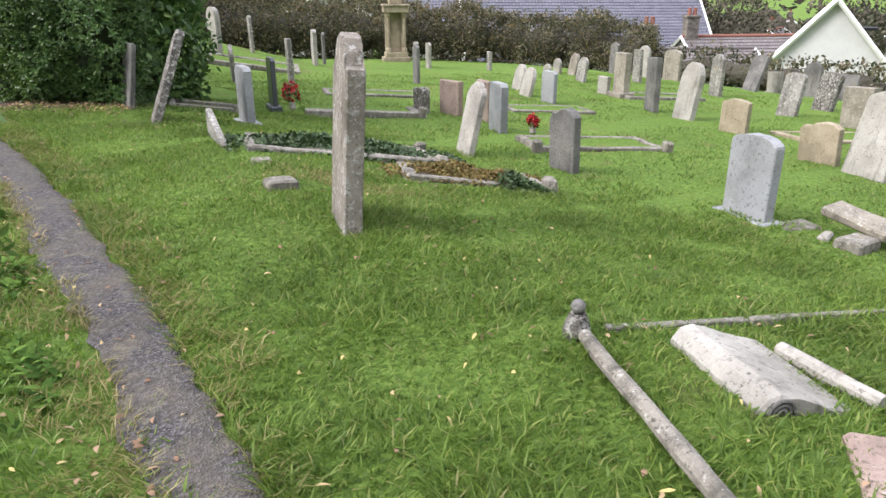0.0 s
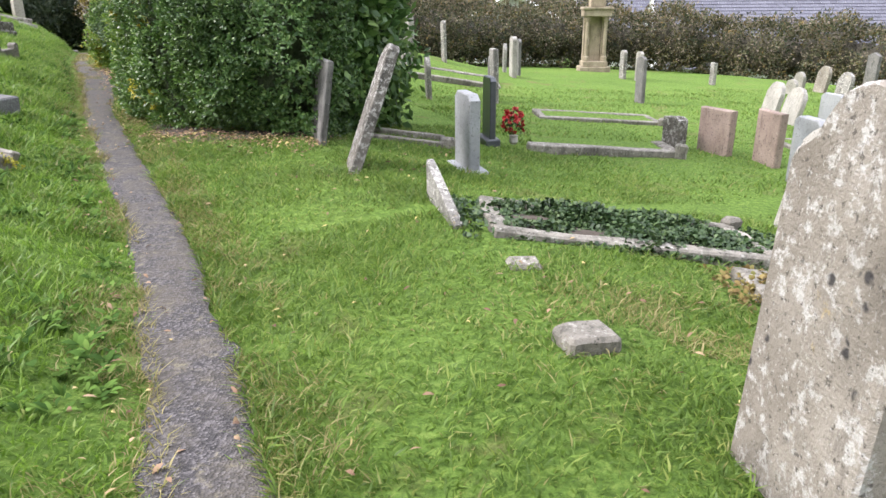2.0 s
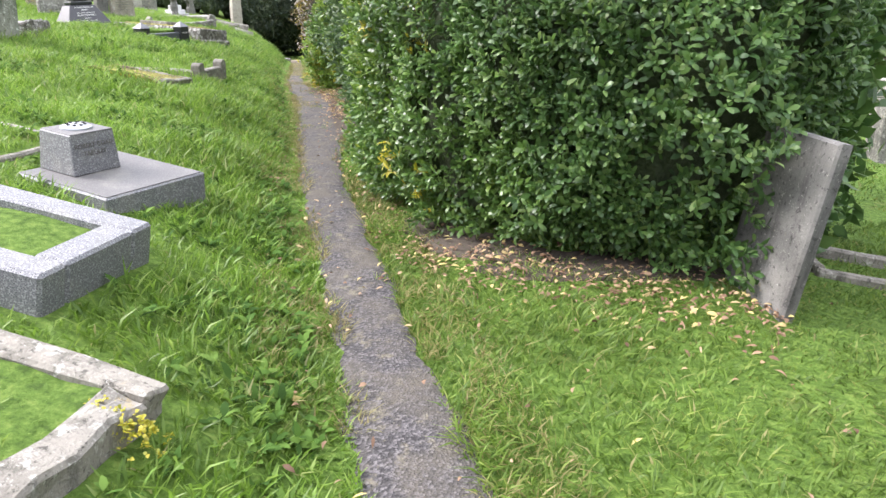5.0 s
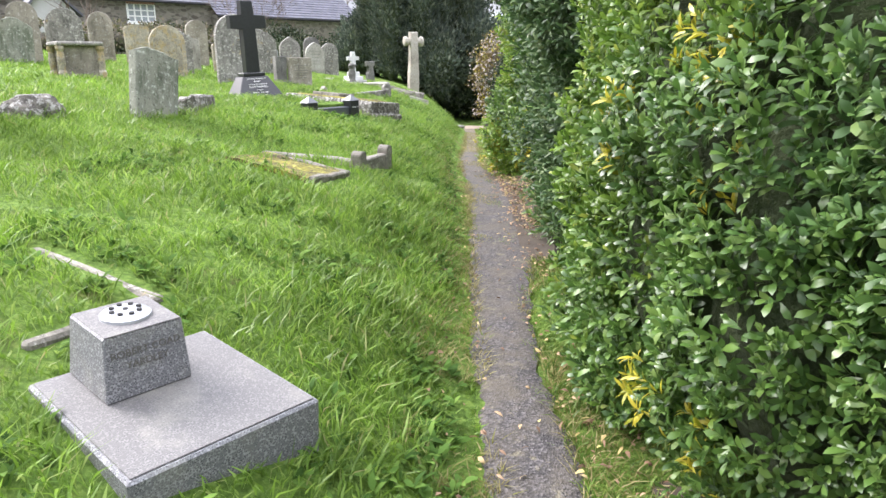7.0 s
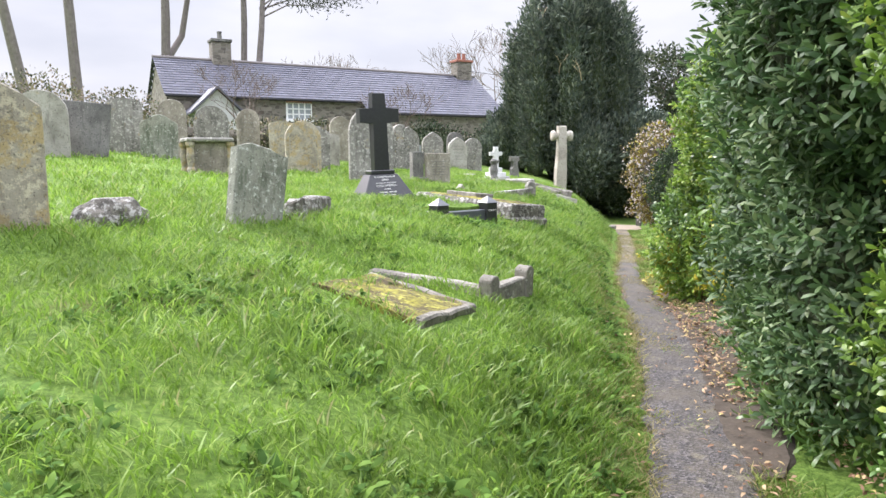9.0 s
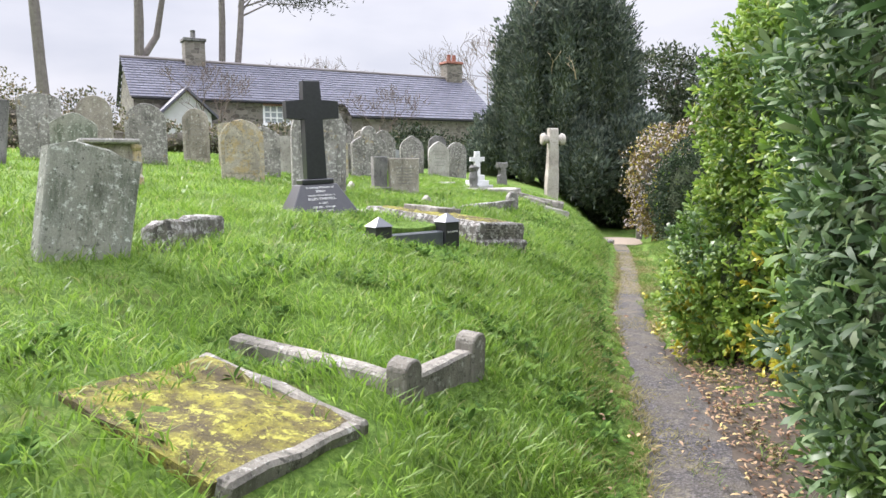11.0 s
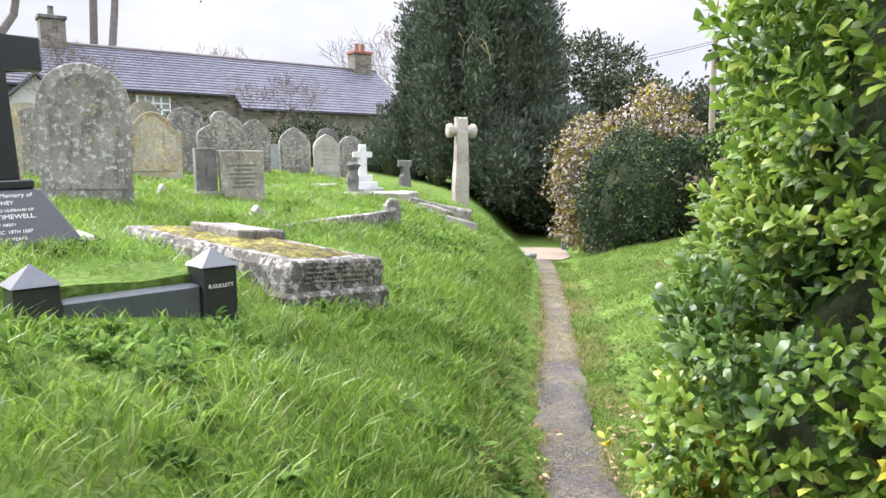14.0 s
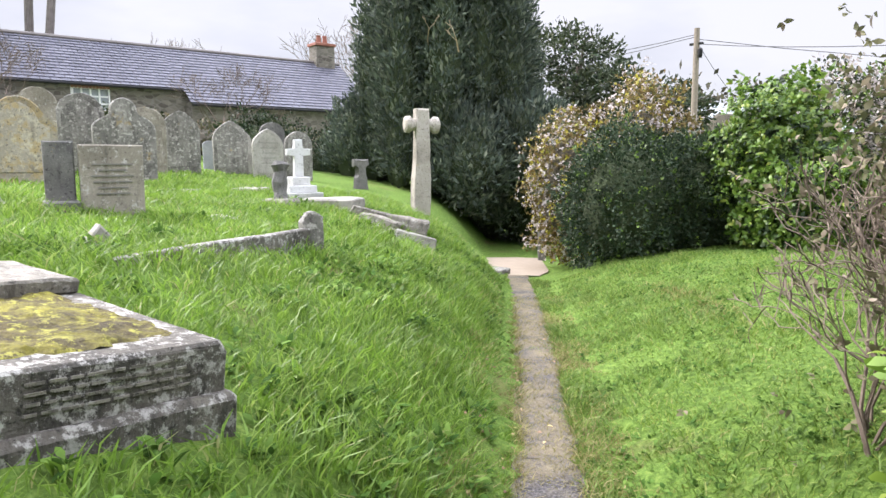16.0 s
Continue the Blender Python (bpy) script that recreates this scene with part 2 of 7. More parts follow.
PINE_BARK = plain("pine_bark", (.125, .108, .10), (.235, .205, .19), 5, .95, .9, 0, .05)
TWIG = plain("dry_twig", (.085, .062, .045), (.20, .155, .12), 12, .9, .6)
TWIG_PALE = plain("pale_broken_wood", (.34, .26, .165), (.5, .4, .27), 14, .9, .6)
SOIL = plain("dark_soil", (.035, .027, .02), (.085, .066, .048), 6, 1, .8, 0, .03)
WHITE_RENDER = plain("white_render", (.50, .50, .49), (.60, .60, .59), 1.5, .85, .1)
WHITE_PAINT = plain("white_paint", (.74, .74, .73), (.82, .82, .81), 5, .5, .05)
RED_CLAY = plain("red_clay", (.22, .085, .06), (.32, .135, .095), 6, .85, .3)
IRON = plain("black_iron", (.015, .015, .016), (.03, .03, .03), 20, .5, .1, .6)
WOOD_POLE = plain("weathered_pole_wood", (.20, .165, .13), (.32, .27, .215), 8, .9, .4)
CABLE = plain("cable", (.02, .02, .02), (.04, .04, .04), 5, .6)
CONCRETE = plain("buff_concrete", (.22, .175, .13), (.31, .255, .195), 5, .9, .4)
# dark green that paints the shade deep inside the foliage
DARK_CORE = plain("painted_shade_core", (.03, .045, .018), (.065, .085, .035), 22, 1, 1.0, 0, .05)
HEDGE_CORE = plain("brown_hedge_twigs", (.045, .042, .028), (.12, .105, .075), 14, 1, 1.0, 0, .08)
ZINC = plain("grey_flower_holder", (.33, .34, .36), (.45, .46, .48), 15, .4, .1, .5)
HOLE = plain("dark_hole", (.01, .01, .01), (.02, .02, .02), 10, .9)

GRASS = foliage("grass_blades", [(0, (.10, .185, .022)), (.4, (.165, .29, .034)), (.75, (.235, .38, .054)), (.96, (.31, .42, .10)), (1, (.38, .36, .16))], .42, .5, 1.5, .66, .4)
GRASS_SHORT = foliage("mown_grass_blades", [(0, (.08, .145, .022)), (.45, (.14, .235, .034)), (.8, (.205, .31, .052)), (.95, (.30, .35, .09)), (1, (.36, .33, .14))], .5, .45, 1.2, .68, .3)
LAUREL = foliage("glossy_evergreen_leaves", [(0, (.052, .112, .026)), (.5, (.095, .185, .036)), (.85, (.15, .255, .055)), (1, (.22, .32, .09))], .36, .3, .9, .75, .5)
LAUREL_YOUNG = foliage("young_light_green_leaves", [(0, (.07, .14, .02)), (.5, (.13, .23, .032)), (.9, (.21, .325, .05)), (1, (.33, .38, .07))], .4, .35, 1.1, .75, .4)
DARK_LEAF = foliage("long_dark_evergreen_leaves", [(0, (.045, .09, .035)), (.5, (.08, .15, .052)), (.85, (.13, .205, .075)), (1, (.22, .28, .13))], .5, .25, 1.1, .75, .35)
# darker copy of LAUREL; puts the hedge's shaded south-east end into leaf colour
SHADED_LEAF = foliage("shade_painted_leaves", [(0, (.044, .096, .028)), (.5, (.08, .16, .04)), (.85, (.13, .225, .058)), (1, (.20, .29, .09))], .42, .25, .9, .75, .45)
BRIGHT_LEAF = foliage("bright_yellow_green_leaves", [(0, (.10, .185, .026)), (.5, (.18, .30, .04)), (.9, (.28, .40, .062)), (1, (.42, .45, .09))], .42, .38, 1.1, .78, .4)
YELLOW_LEAF = foliage("yellow_variegated_leaves", [(0, (.24, .27, .02)), (.5, (.44, .40, .03)), (1, (.56, .47, .05))], .4, .3, 1, .8, .5)
IVY = foliage("ivy_leaves", [(0, (.025, .055, .017)), (.6, (.055, .11, .03)), (1, (.12, .18, .06))], .55, .2, 2, .6, .5)
HOLLY = foliage("dark_holly_leaves", [(0, (.018, .038, .018)), (.6, (.04, .07, .03)), (.9, (.075, .11, .05)), (1, (.15, .18, .11))], .6, .2, 1.6, .5, .25)
# lightened towards blue-grey: haze before the yew is put into its colour
YEW = foliage("yew_needles", [(0, (.06, .082, .068)), (.6, (.115, .148, .108)), (1, (.21, .235, .165))], .65, .2, .5, .6, .2)
OAK = foliage("dull_evergreen_leaves", [(0, (.03, .043, .022)), (.6, (.056, .076, .036)), (1, (.11, .125, .06))], .6, .2, .4, .6, .3)
RUSSET = foliage("russet_and_straw_leaves", [(0, (.12, .085, .03)), (.4, (.22, .155, .055)), (.7, (.16, .16, .045)), (1, (.34, .24, .1))], .7, .25, 1, .7, .2)
HEDGE_LEAF = foliage("brownish_hedge_leaves", [(0, (.11, .115, .058)), (.45, (.185, .18, .09)), (.75, (.27, .22, .15)), (1, (.38, .31, .24))], .7, .2, .35, .6, .2)
FLUFF = foliage("whitish_seed_heads", [(0, (.42, .37, .35)), (.5, (.58, .52, .5)), (1, (.74, .69, .67))], .9, .3, 1.5, .8, .1)
STRAW = foliage("dry_straw_grass", [(0, (.17, .18, .05)), (.5, (.29, .26, .10)), (1, (.42, .36, .18))], .7, .35, 2.2, .7, .2)
WEED = foliage("dull_weed_leaves", [(0, (.05, .105, .022)), (.5, (.095, .185, .034)), (1, (.18, .29, .06))], .8, .35, 2, .7, .1)
DEAD_LEAF = foliage("fallen_leaves", [(0, (.13, .075, .045)), (.35, (.26, .155, .095)), (.65, (.38, .255, .16)), (.85, (.48, .36, .18)), (1, (.55, .45, .16))], .7, .15, 3, .8, .3)
RED_PETAL = foliage("red_artificial_petals", [(0, (.28, .008, .01)), (.6, (.5, .02, .025)), (1, (.55, .14, .1))], .6, .2, 6, .7, .3)
PINE_NEEDLE = foliage("pine_needles", [(0, (.02, .03, .014)), (1, (.05, .06, .025))], .6, .15, .5, .7, .2)


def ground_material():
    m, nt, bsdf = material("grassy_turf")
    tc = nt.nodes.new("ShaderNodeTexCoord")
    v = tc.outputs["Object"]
    # turf tones lightened to carry the brightness of light through far grass
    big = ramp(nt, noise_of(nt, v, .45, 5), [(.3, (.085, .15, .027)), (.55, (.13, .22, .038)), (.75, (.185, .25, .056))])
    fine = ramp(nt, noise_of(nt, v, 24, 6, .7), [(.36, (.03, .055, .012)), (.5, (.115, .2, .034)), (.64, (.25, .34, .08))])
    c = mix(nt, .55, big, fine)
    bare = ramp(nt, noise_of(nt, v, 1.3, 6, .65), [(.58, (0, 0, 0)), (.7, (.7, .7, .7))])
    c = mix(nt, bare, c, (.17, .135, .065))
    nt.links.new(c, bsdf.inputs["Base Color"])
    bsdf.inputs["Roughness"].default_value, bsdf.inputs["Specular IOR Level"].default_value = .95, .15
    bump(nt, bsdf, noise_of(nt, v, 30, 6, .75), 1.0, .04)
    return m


def path_material():
    m, nt, bsdf = material("worn_tarmac_path")
    tc = nt.nodes.new("ShaderNodeTexCoord")
    v = tc.outputs["Object"]
    vo = node(nt, "ShaderNodeTexVoronoi", Scale=95)
    nt.links.new(v, vo.inputs["Vector"])
    chips = ramp(nt, vo.outputs["Color"], [(.2, (.024, .022, .022)), (.55, (.056, .051, .051)), (.9, (.14, .128, .128))])
    c = mix(nt, ramp(nt, noise_of(nt, v, 3.5, 6, .7), [(.42, (0, 0, 0)), (.66, (.75, .75, .75))]), chips, (.098, .084, .062))
    c = mix(nt, ramp(nt, noise_of(nt, v, 9, 7, .75), [(.55, (0, 0, 0)), (.66, (.8, .8, .8))]), c, (.17, .15, .10))
    xyz = nt.nodes.new("ShaderNodeSeparateXYZ")
    far = node(nt, "ShaderNodeMapRange")
    far.inputs["From Min"].default_value, far.inputs["From Max"].default_value = 14.5, 18.5
    nt.links.new(v, xyz.inputs[0])
    nt.links.new(xyz.outputs["Y"], far.inputs["Value"])
    straw = mix(nt, 1.0, ramp(nt, noise_of(nt, v, 2.6, 7, .72), [(.42, (0, 0, 0)), (.62, (.75, .75, .75))]), far.outputs[0], "MULTIPLY")
    c = mix(nt, straw, c, (.20, .16, .088))
    nt.links.new(c, bsdf.inputs["Base Color"])
    bsdf.inputs["Roughness"].default_value = .92
    bump(nt, bsdf, vo.outputs["Distance"], .9, .008)
    return m


def slate_roof(name, a, b):
    m, nt, bsdf = material(name)
    v = coords(nt, vary=False)
    geo = nt.nodes.new("ShaderNodeNewGeometry")
    c = ramp(nt, geo.outputs["Random Per Island"], [(0, a), (1, b)])
    c = mix(nt, .4, c, ramp(nt, noise_of(nt, v, 1.2, 5), [(.35, a), (.7, b)]))
    nt.links.new(c, bsdf.inputs["Base Color"])
    bsdf.inputs["Roughness"].default_value = .55
    bump(nt, bsdf, noise_of(nt, v, 12, 4), .3, .01)
    return m


def rubble_wall():
    m, nt, bsdf = material("rubble_stone_wall")
    v = coords(nt, (1, 1, 1.9), False)
    vo = node(nt, "ShaderNodeTexVoronoi", Scale=3.6)
    nt.links.new(v, vo.inputs["Vector"])
    c = ramp(nt, vo.outputs["Color"], [(.1, (.09, .078, .064)), (.5, (.155, .138, .115)), (.9, (.23, .205, .17))])
    ed = node(nt, "ShaderNodeTexVoronoi", Scale=3.6)
    ed.feature = "DISTANCE_TO_EDGE"
    nt.links.new(v, ed.inputs["Vector"])
    c = mix(nt, ramp(nt, ed.outputs["Distance"], [(.02, (1, 1, 1)), (.07, (0, 0, 0))]), c, (.2, .185, .16))
    nt.links.new(c, bsdf.inputs["Base Color"])
    bsdf.inputs["Roughness"].default_value = .95
    bump(nt, bsdf, ed.outputs["Distance"], .7, .03)
    return m


def glass_material():
    m, nt, bsdf = material("window_glass")
    # pale base at half transmission paints the white sky mirrored in the panes
    bsdf.inputs["Base Color"].default_value = (.62, .66, .7, 1)
    bsdf.inputs["Roughness"].default_value = .05
    bsdf.inputs["Transmission Weight"].default_value = .5
    return m


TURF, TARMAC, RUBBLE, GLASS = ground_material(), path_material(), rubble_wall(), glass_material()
SLATES = slate_roof("blue_grey_slates", (.085, .085, .11), (.15, .15, .185))
SLATES_BROWN = slate_roof("brownish_slates", (.12, .105, .10), (.2, .175, .165))
BRICK = plain("old_brick", (.26, .12, .085), (.36, .2, .15), 4, .9, .4)
FAR_WOOD = foliage("far_winter_wood", [(0, (.08, .072, .055)), (.5, (.125, .11, .085)), (1, (.17, .155, .11))], .9, .1, .08, .6, .1)
# distant mist is mixed into the hill's pale grey-green
HILL = plain("haze_tinted_hillside", (.20, .24, .24), (.31, .33, .34), .02, 1, 0)


# ---- building helpers ----
EAST = 10.0                     # graves look this many degrees north of +x
RNG = np.random.default_rng(7)


def empty(name, m, label, category, group="", kind=""):
    ob = new(name)
    ob.empty_display_size = .1
    ob.matrix_world = m
    return tagged(ob, label, category, group, kind)


def finish(bm, name, mat):
    me = bpy.data.meshes.new(name)
    bmesh.ops.recalc_face_normals(bm, faces=bm.faces[:])
    bm.to_mesh(me)
    bm.free()
    me.materials.append(mat)
    return me


def part(name, bm, mat, parent, label=""):
    """One mesh object under a thing or a part; its mesh is in the parent's coordinates."""
    ob = new(name, finish(bm, name, mat))
    ob.parent = parent
    if label:
        ob["label"] = label
    return ob


def thing(name, bm, mat, m, label, category, group="", kind=""):
    ob = new(name, finish(bm, name, mat))
    ob.matrix_world = m
    return tagged(ob, label, category, group, kind)


def tri_mesh(name, verts, tris, mat):
    """A mesh from arrays of places and triangles."""
    me = bpy.data.meshes.new(name)
    verts, tris = np.ascontiguousarray(verts, np.float32), np.ascontiguousarray(tris, np.int32)
    me.vertices.add(len(verts))
    me.vertices.foreach_set("co", verts.ravel())
    me.loops.add(tris.size)
    me.loops.foreach_set("vertex_index", tris.ravel())
    me.polygons.add(len(tris))
    me.polygons.foreach_set("loop_start", np.arange(0, tris.size, 3, dtype=np.int32))
    me.update(calc_edges=True)
    me.materials.append(mat)
    return me


def box(bm, x0, x1, y0, y1, z0, z1, bev=.012, wob=0.0):
    vs = [bm.verts.new((x, y, z)) for z in (z0, z1) for y in (y0, y1) for x in (x0, x1)]
    if wob:
        for v in vs:
            v.co += Vector((random.uniform(-wob, wob), random.uniform(-wob, wob), random.uniform(-wob, wob)))
    fs = [bm.faces.new([vs[i] for i in q]) for q in ((0, 2, 3, 1), (4, 5, 7, 6), (0, 1, 5, 4), (2, 6, 7, 3), (0, 4, 6, 2), (1, 3, 7, 5))]
    if bev:
        es = list({e for f in fs for e in f.edges})
        bmesh.ops.bevel(bm, geom=es, offset=bev, segments=1, affect="EDGES", clamp_overlap=True)


def rough(bm, amount, scale=4.0, cuts=2, seed=0.0):
    """Wears a shape: finer faces, pushed about by noise."""
    if cuts:
        bmesh.ops.subdivide_edges(bm, edges=bm.edges[:], cuts=cuts, use_grid_fill=True)
    off = Vector((seed * 3.1, seed * 1.7, seed))
    for v in bm.verts:
        v.co += noise.noise_vector(v.co * scale + off) * amount


def prism(bm, pts, y0, y1, bev=.01):
    """An upright outline in x and z, from y0 to y1."""
    front = [bm.verts.new((x, y0, z)) for x, z in pts]
    back = [bm.verts.new((x, y1, z)) for x, z in pts]
    n = len(pts)
    fs = [bm.faces.new(front), bm.faces.new(back[::-1])]
    rim = [bm.faces.new((front[i], back[i], back[(i + 1) % n], front[(i + 1) % n])) for i in range(n)]
    if bev:
        es = list(fs[0].edges) + list(fs[1].edges)
        bmesh.ops.bevel(bm, geom=es, offset=bev, segments=1, affect="EDGES", clamp_overlap=True)


def tube(bm, pts, radii, sides=8, cap=True):
    rings = []
    for i, (p, r) in enumerate(zip(pts, radii)):
        p = Vector(p)
        a = Vector(pts[min(i + 1, len(pts) - 1)]) - Vector(pts[max(i - 1, 0)])
        q = a.to_track_quat("Z", "Y")
        rings.append([bm.verts.new(p + q @ Vector((r * math.cos(2 * math.pi * k / sides), r * math.sin(2 * math.pi * k / sides), 0))) for k in range(sides)])
    for a, b in zip(rings, rings[1:]):
        for k in range(sides):
            bm.faces.new((a[k], a[(k + 1) % sides], b[(k + 1) % sides], b[k]))
    if cap and sides > 2:
        bm.faces.new(rings[0][::-1])
        bm.faces.new(rings[-1])


def lathe(bm, profile, sides=16):
    tube(bm, [(0, 0, z) for r, z in profile], [max(r, .001) for r, z in profile], sides)


def text_mesh(words, size, mat, name="lettering"):
    cu = bpy.data.curves.new(name, "FONT")
    cu.body, cu.size, cu.extrude, cu.align_x = words, size, .0015, "CENTER"
    tmp = new(name, cu)
    me = bpy.data.meshes.new_from_object(tmp.evaluated_get(bpy.context.evaluated_depsgraph_get()))
    bpy.data.objects.remove(tmp)
    bpy.data.curves.remove(cu)
    me.name = name
    me.materials.clear()
    me.materials.append(mat)
    return me


def unit(v):
    return v / np.maximum(np.linalg.norm(v, axis=1, keepdims=True), 1e-9)


def leaf_arrays(p, axis, face, length, width, droop=.15, fold=.18):
    """Leaves of six corners: base p, along axis, facing face."""
    n = len(p)
    axis = unit(axis)
    side = unit(np.cross(axis, face))
    up = np.cross(side, axis)
    L, W = np.broadcast_to(length, n)[:, None], np.broadcast_to(width, n)[:, None]
    v = np.empty((n, 6, 3))
    v[:, 0] = p
    v[:, 1] = p + axis * L * .38 + side * W * .5 + up * W * fold
    v[:, 2] = p + axis * L * .74 + side * W * .36 + up * (W * fold - L * droop * .4)
    v[:, 3] = p + axis * L - up * L * droop
    v[:, 4] = p + axis * L * .74 - side * W * .36 + up * (W * fold - L * droop * .4)
    v[:, 5] = p + axis * L * .38 - side * W * .5 + up * W * fold
    t = np.array([(0, 1, 5), (1, 2, 4), (1, 4, 5), (2, 3, 4)])
    return v.reshape(-1, 3), (t[None] + 6 * np.arange(n)[:, None, None]).reshape(-1, 3)


def obovate_arrays(p, axis, face, length, width, curl=.12, fold=.16):
    """Leaves of six corners, broadest beyond the middle, that curl back at the tip."""
    n = len(p)
    axis = unit(axis)
    side = unit(np.cross(axis, face))
    up = np.cross(side, axis)
    L, W = np.broadcast_to(length, n)[:, None], np.broadcast_to(width, n)[:, None]
    v = np.empty((n, 6, 3))
    v[:, 0] = p
    v[:, 1] = p + axis * L * .42 + side * W * .4 + up * W * fold
    v[:, 2] = p + axis * L * .76 + side * W * .46 + up * (W * fold - L * curl * .3)
    v[:, 3] = p + axis * L * .98 - up * L * curl
    v[:, 4] = p + axis * L * .76 - side * W * .46 + up * (W * fold - L * curl * .3)
    v[:, 5] = p + axis * L * .42 - side * W * .4 + up * W * fold
    t = np.array([(0, 1, 5), (1, 2, 4), (1, 4, 5), (2, 3, 4)])
    return v.reshape(-1, 3), (t[None] + 6 * np.arange(n)[:, None, None]).reshape(-1, 3)


def shoots(p, out, per, length, width, rng, lift=.5, open_=1.0, gap=.2):
    """Leafy shoots that end at p: leaves turn round the stem, upright at the tip and spread below it."""
    n = len(p)
    O = unit(out + rng.normal(0, .28, (n, 3)) + np.array([0, 0, lift]))
    a = unit(np.cross(O, rng.normal(0, 1, (n, 3))))
    b = np.cross(O, a)
    size = length * rng.uniform(.75, 1.15, n)
    P, A, L = [], [], []
    for k in range(per):
        turn = k * 2.4 + rng.normal(0, .25, n)
        tilt = open_ * (.35 + .85 * k / max(per - 1, 1)) + rng.normal(0, .14, n)
        r = a * np.cos(turn)[:, None] + b * np.sin(turn)[:, None]
        P.append(p - O * (size * gap * k)[:, None])
        A.append(O * np.cos(tilt)[:, None] + r * np.sin(tilt)[:, None])
        L.append(size * rng.uniform(.7, 1.1, n) * (.75 + .25 * min(1, k / 3)))
    P, A, L = np.concatenate(P), np.concatenate(A), np.concatenate(L)
    return obovate_arrays(P, A, np.tile(O, (per, 1)) + A * .01, L, L * width / length)


def diamond_arrays(p, axis, face, length, width):
    """Small far leaves of four corners."""
    n = len(p)
    axis = unit(axis)
    side = unit(np.cross(axis, face))
    L, W = np.broadcast_to(length, n)[:, None], np.broadcast_to(width, n)[:, None]
    v = np.stack([p, p + axis * L * .5 + side * W * .5, p + axis * L, p + axis * L * .5 - side * W * .5], 1)
    t = np.array([(0, 1, 2), (0, 2, 3)])
    return v.reshape(-1, 3), (t[None] + 4 * np.arange(n)[:, None, None]).reshape(-1, 3)


def whorls(p, out, per, length, width, spread=.9, rng=RNG):
    """Rosettes of leaves at the twig ends p, which point along out."""
    n = len(p)
    out = unit(out + rng.normal(0, .35, (n, 3)) + np.array([0, 0, .25]))
    P, O = np.repeat(p, per, 0), np.repeat(out, per, 0)
    r = unit(np.cross(O, rng.normal(0, 1, (n * per, 3))))
    ax = unit(O * rng.uniform(.25, 1.0, (n * per, 1)) + r * spread)
    P = P - O * rng.uniform(0, length * .8, (n * per, 1))
    L = length * rng.uniform(.65, 1.2, n * per)
    return leaf_arrays(P, ax, O + ax * .01, L, L * width / length)


# ---- ground, path ----
def hummocks(x, y, d):
    """The small unevenness of the turf away from the path."""
    lump = np.array([noise.fractal((p * .9, q * .9, 0), 1, 2, 4) for p, q in zip(x, y)]) * .035
    return lump * np.clip((np.abs(d) - .2) / .5, 0, 1)


def build_ground():
    def axis(lo, hi, step, far):
        core = np.arange(lo, hi, step)
        grow = [step * 1.35 ** i for i in range(1, 40)]
        up = hi + np.cumsum(grow)
        dn = lo - np.cumsum(grow)
        return np.concatenate([dn[dn > -far][::-1], core, up[up < far]])
    xs, ys = axis(-36, 15, .26, 1500), axis(-6, 40, .26, 1500)
    X, Y = np.meshgrid(xs, ys)
    Z = ground(X, Y)
    far = np.clip((np.hypot(X + 8, Y - 12) - 45) / 60, 0, 1)
    Z = Z * (1 - far) - 9 * far
    flat = np.stack([X, Y, Z], -1).reshape(-1, 3)
    d, _, _ = path_frame(X, Y)
    lump = hummocks(flat[:, 0], flat[:, 1], d.ravel())
    flat[:, 2] += lump - .025 * (np.abs(d.ravel()) < .3)
    nx = len(xs)
    i = (np.arange(len(ys) - 1)[:, None] * nx + np.arange(nx - 1)[None]).ravel()
    tris = np.concatenate([np.stack([i, i + 1, i + nx + 1], 1), np.stack([i, i + nx + 1, i + nx], 1)])
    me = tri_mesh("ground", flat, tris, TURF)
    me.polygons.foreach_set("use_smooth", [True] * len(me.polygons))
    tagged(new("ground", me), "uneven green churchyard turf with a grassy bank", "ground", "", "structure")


def path_right(s):
    """Half the path's width on its right, where it widens under the shrubs."""
    return np.interp(s, [10.9, 12.4, 14.6, 15.3], [.185, .42, .44, .185])


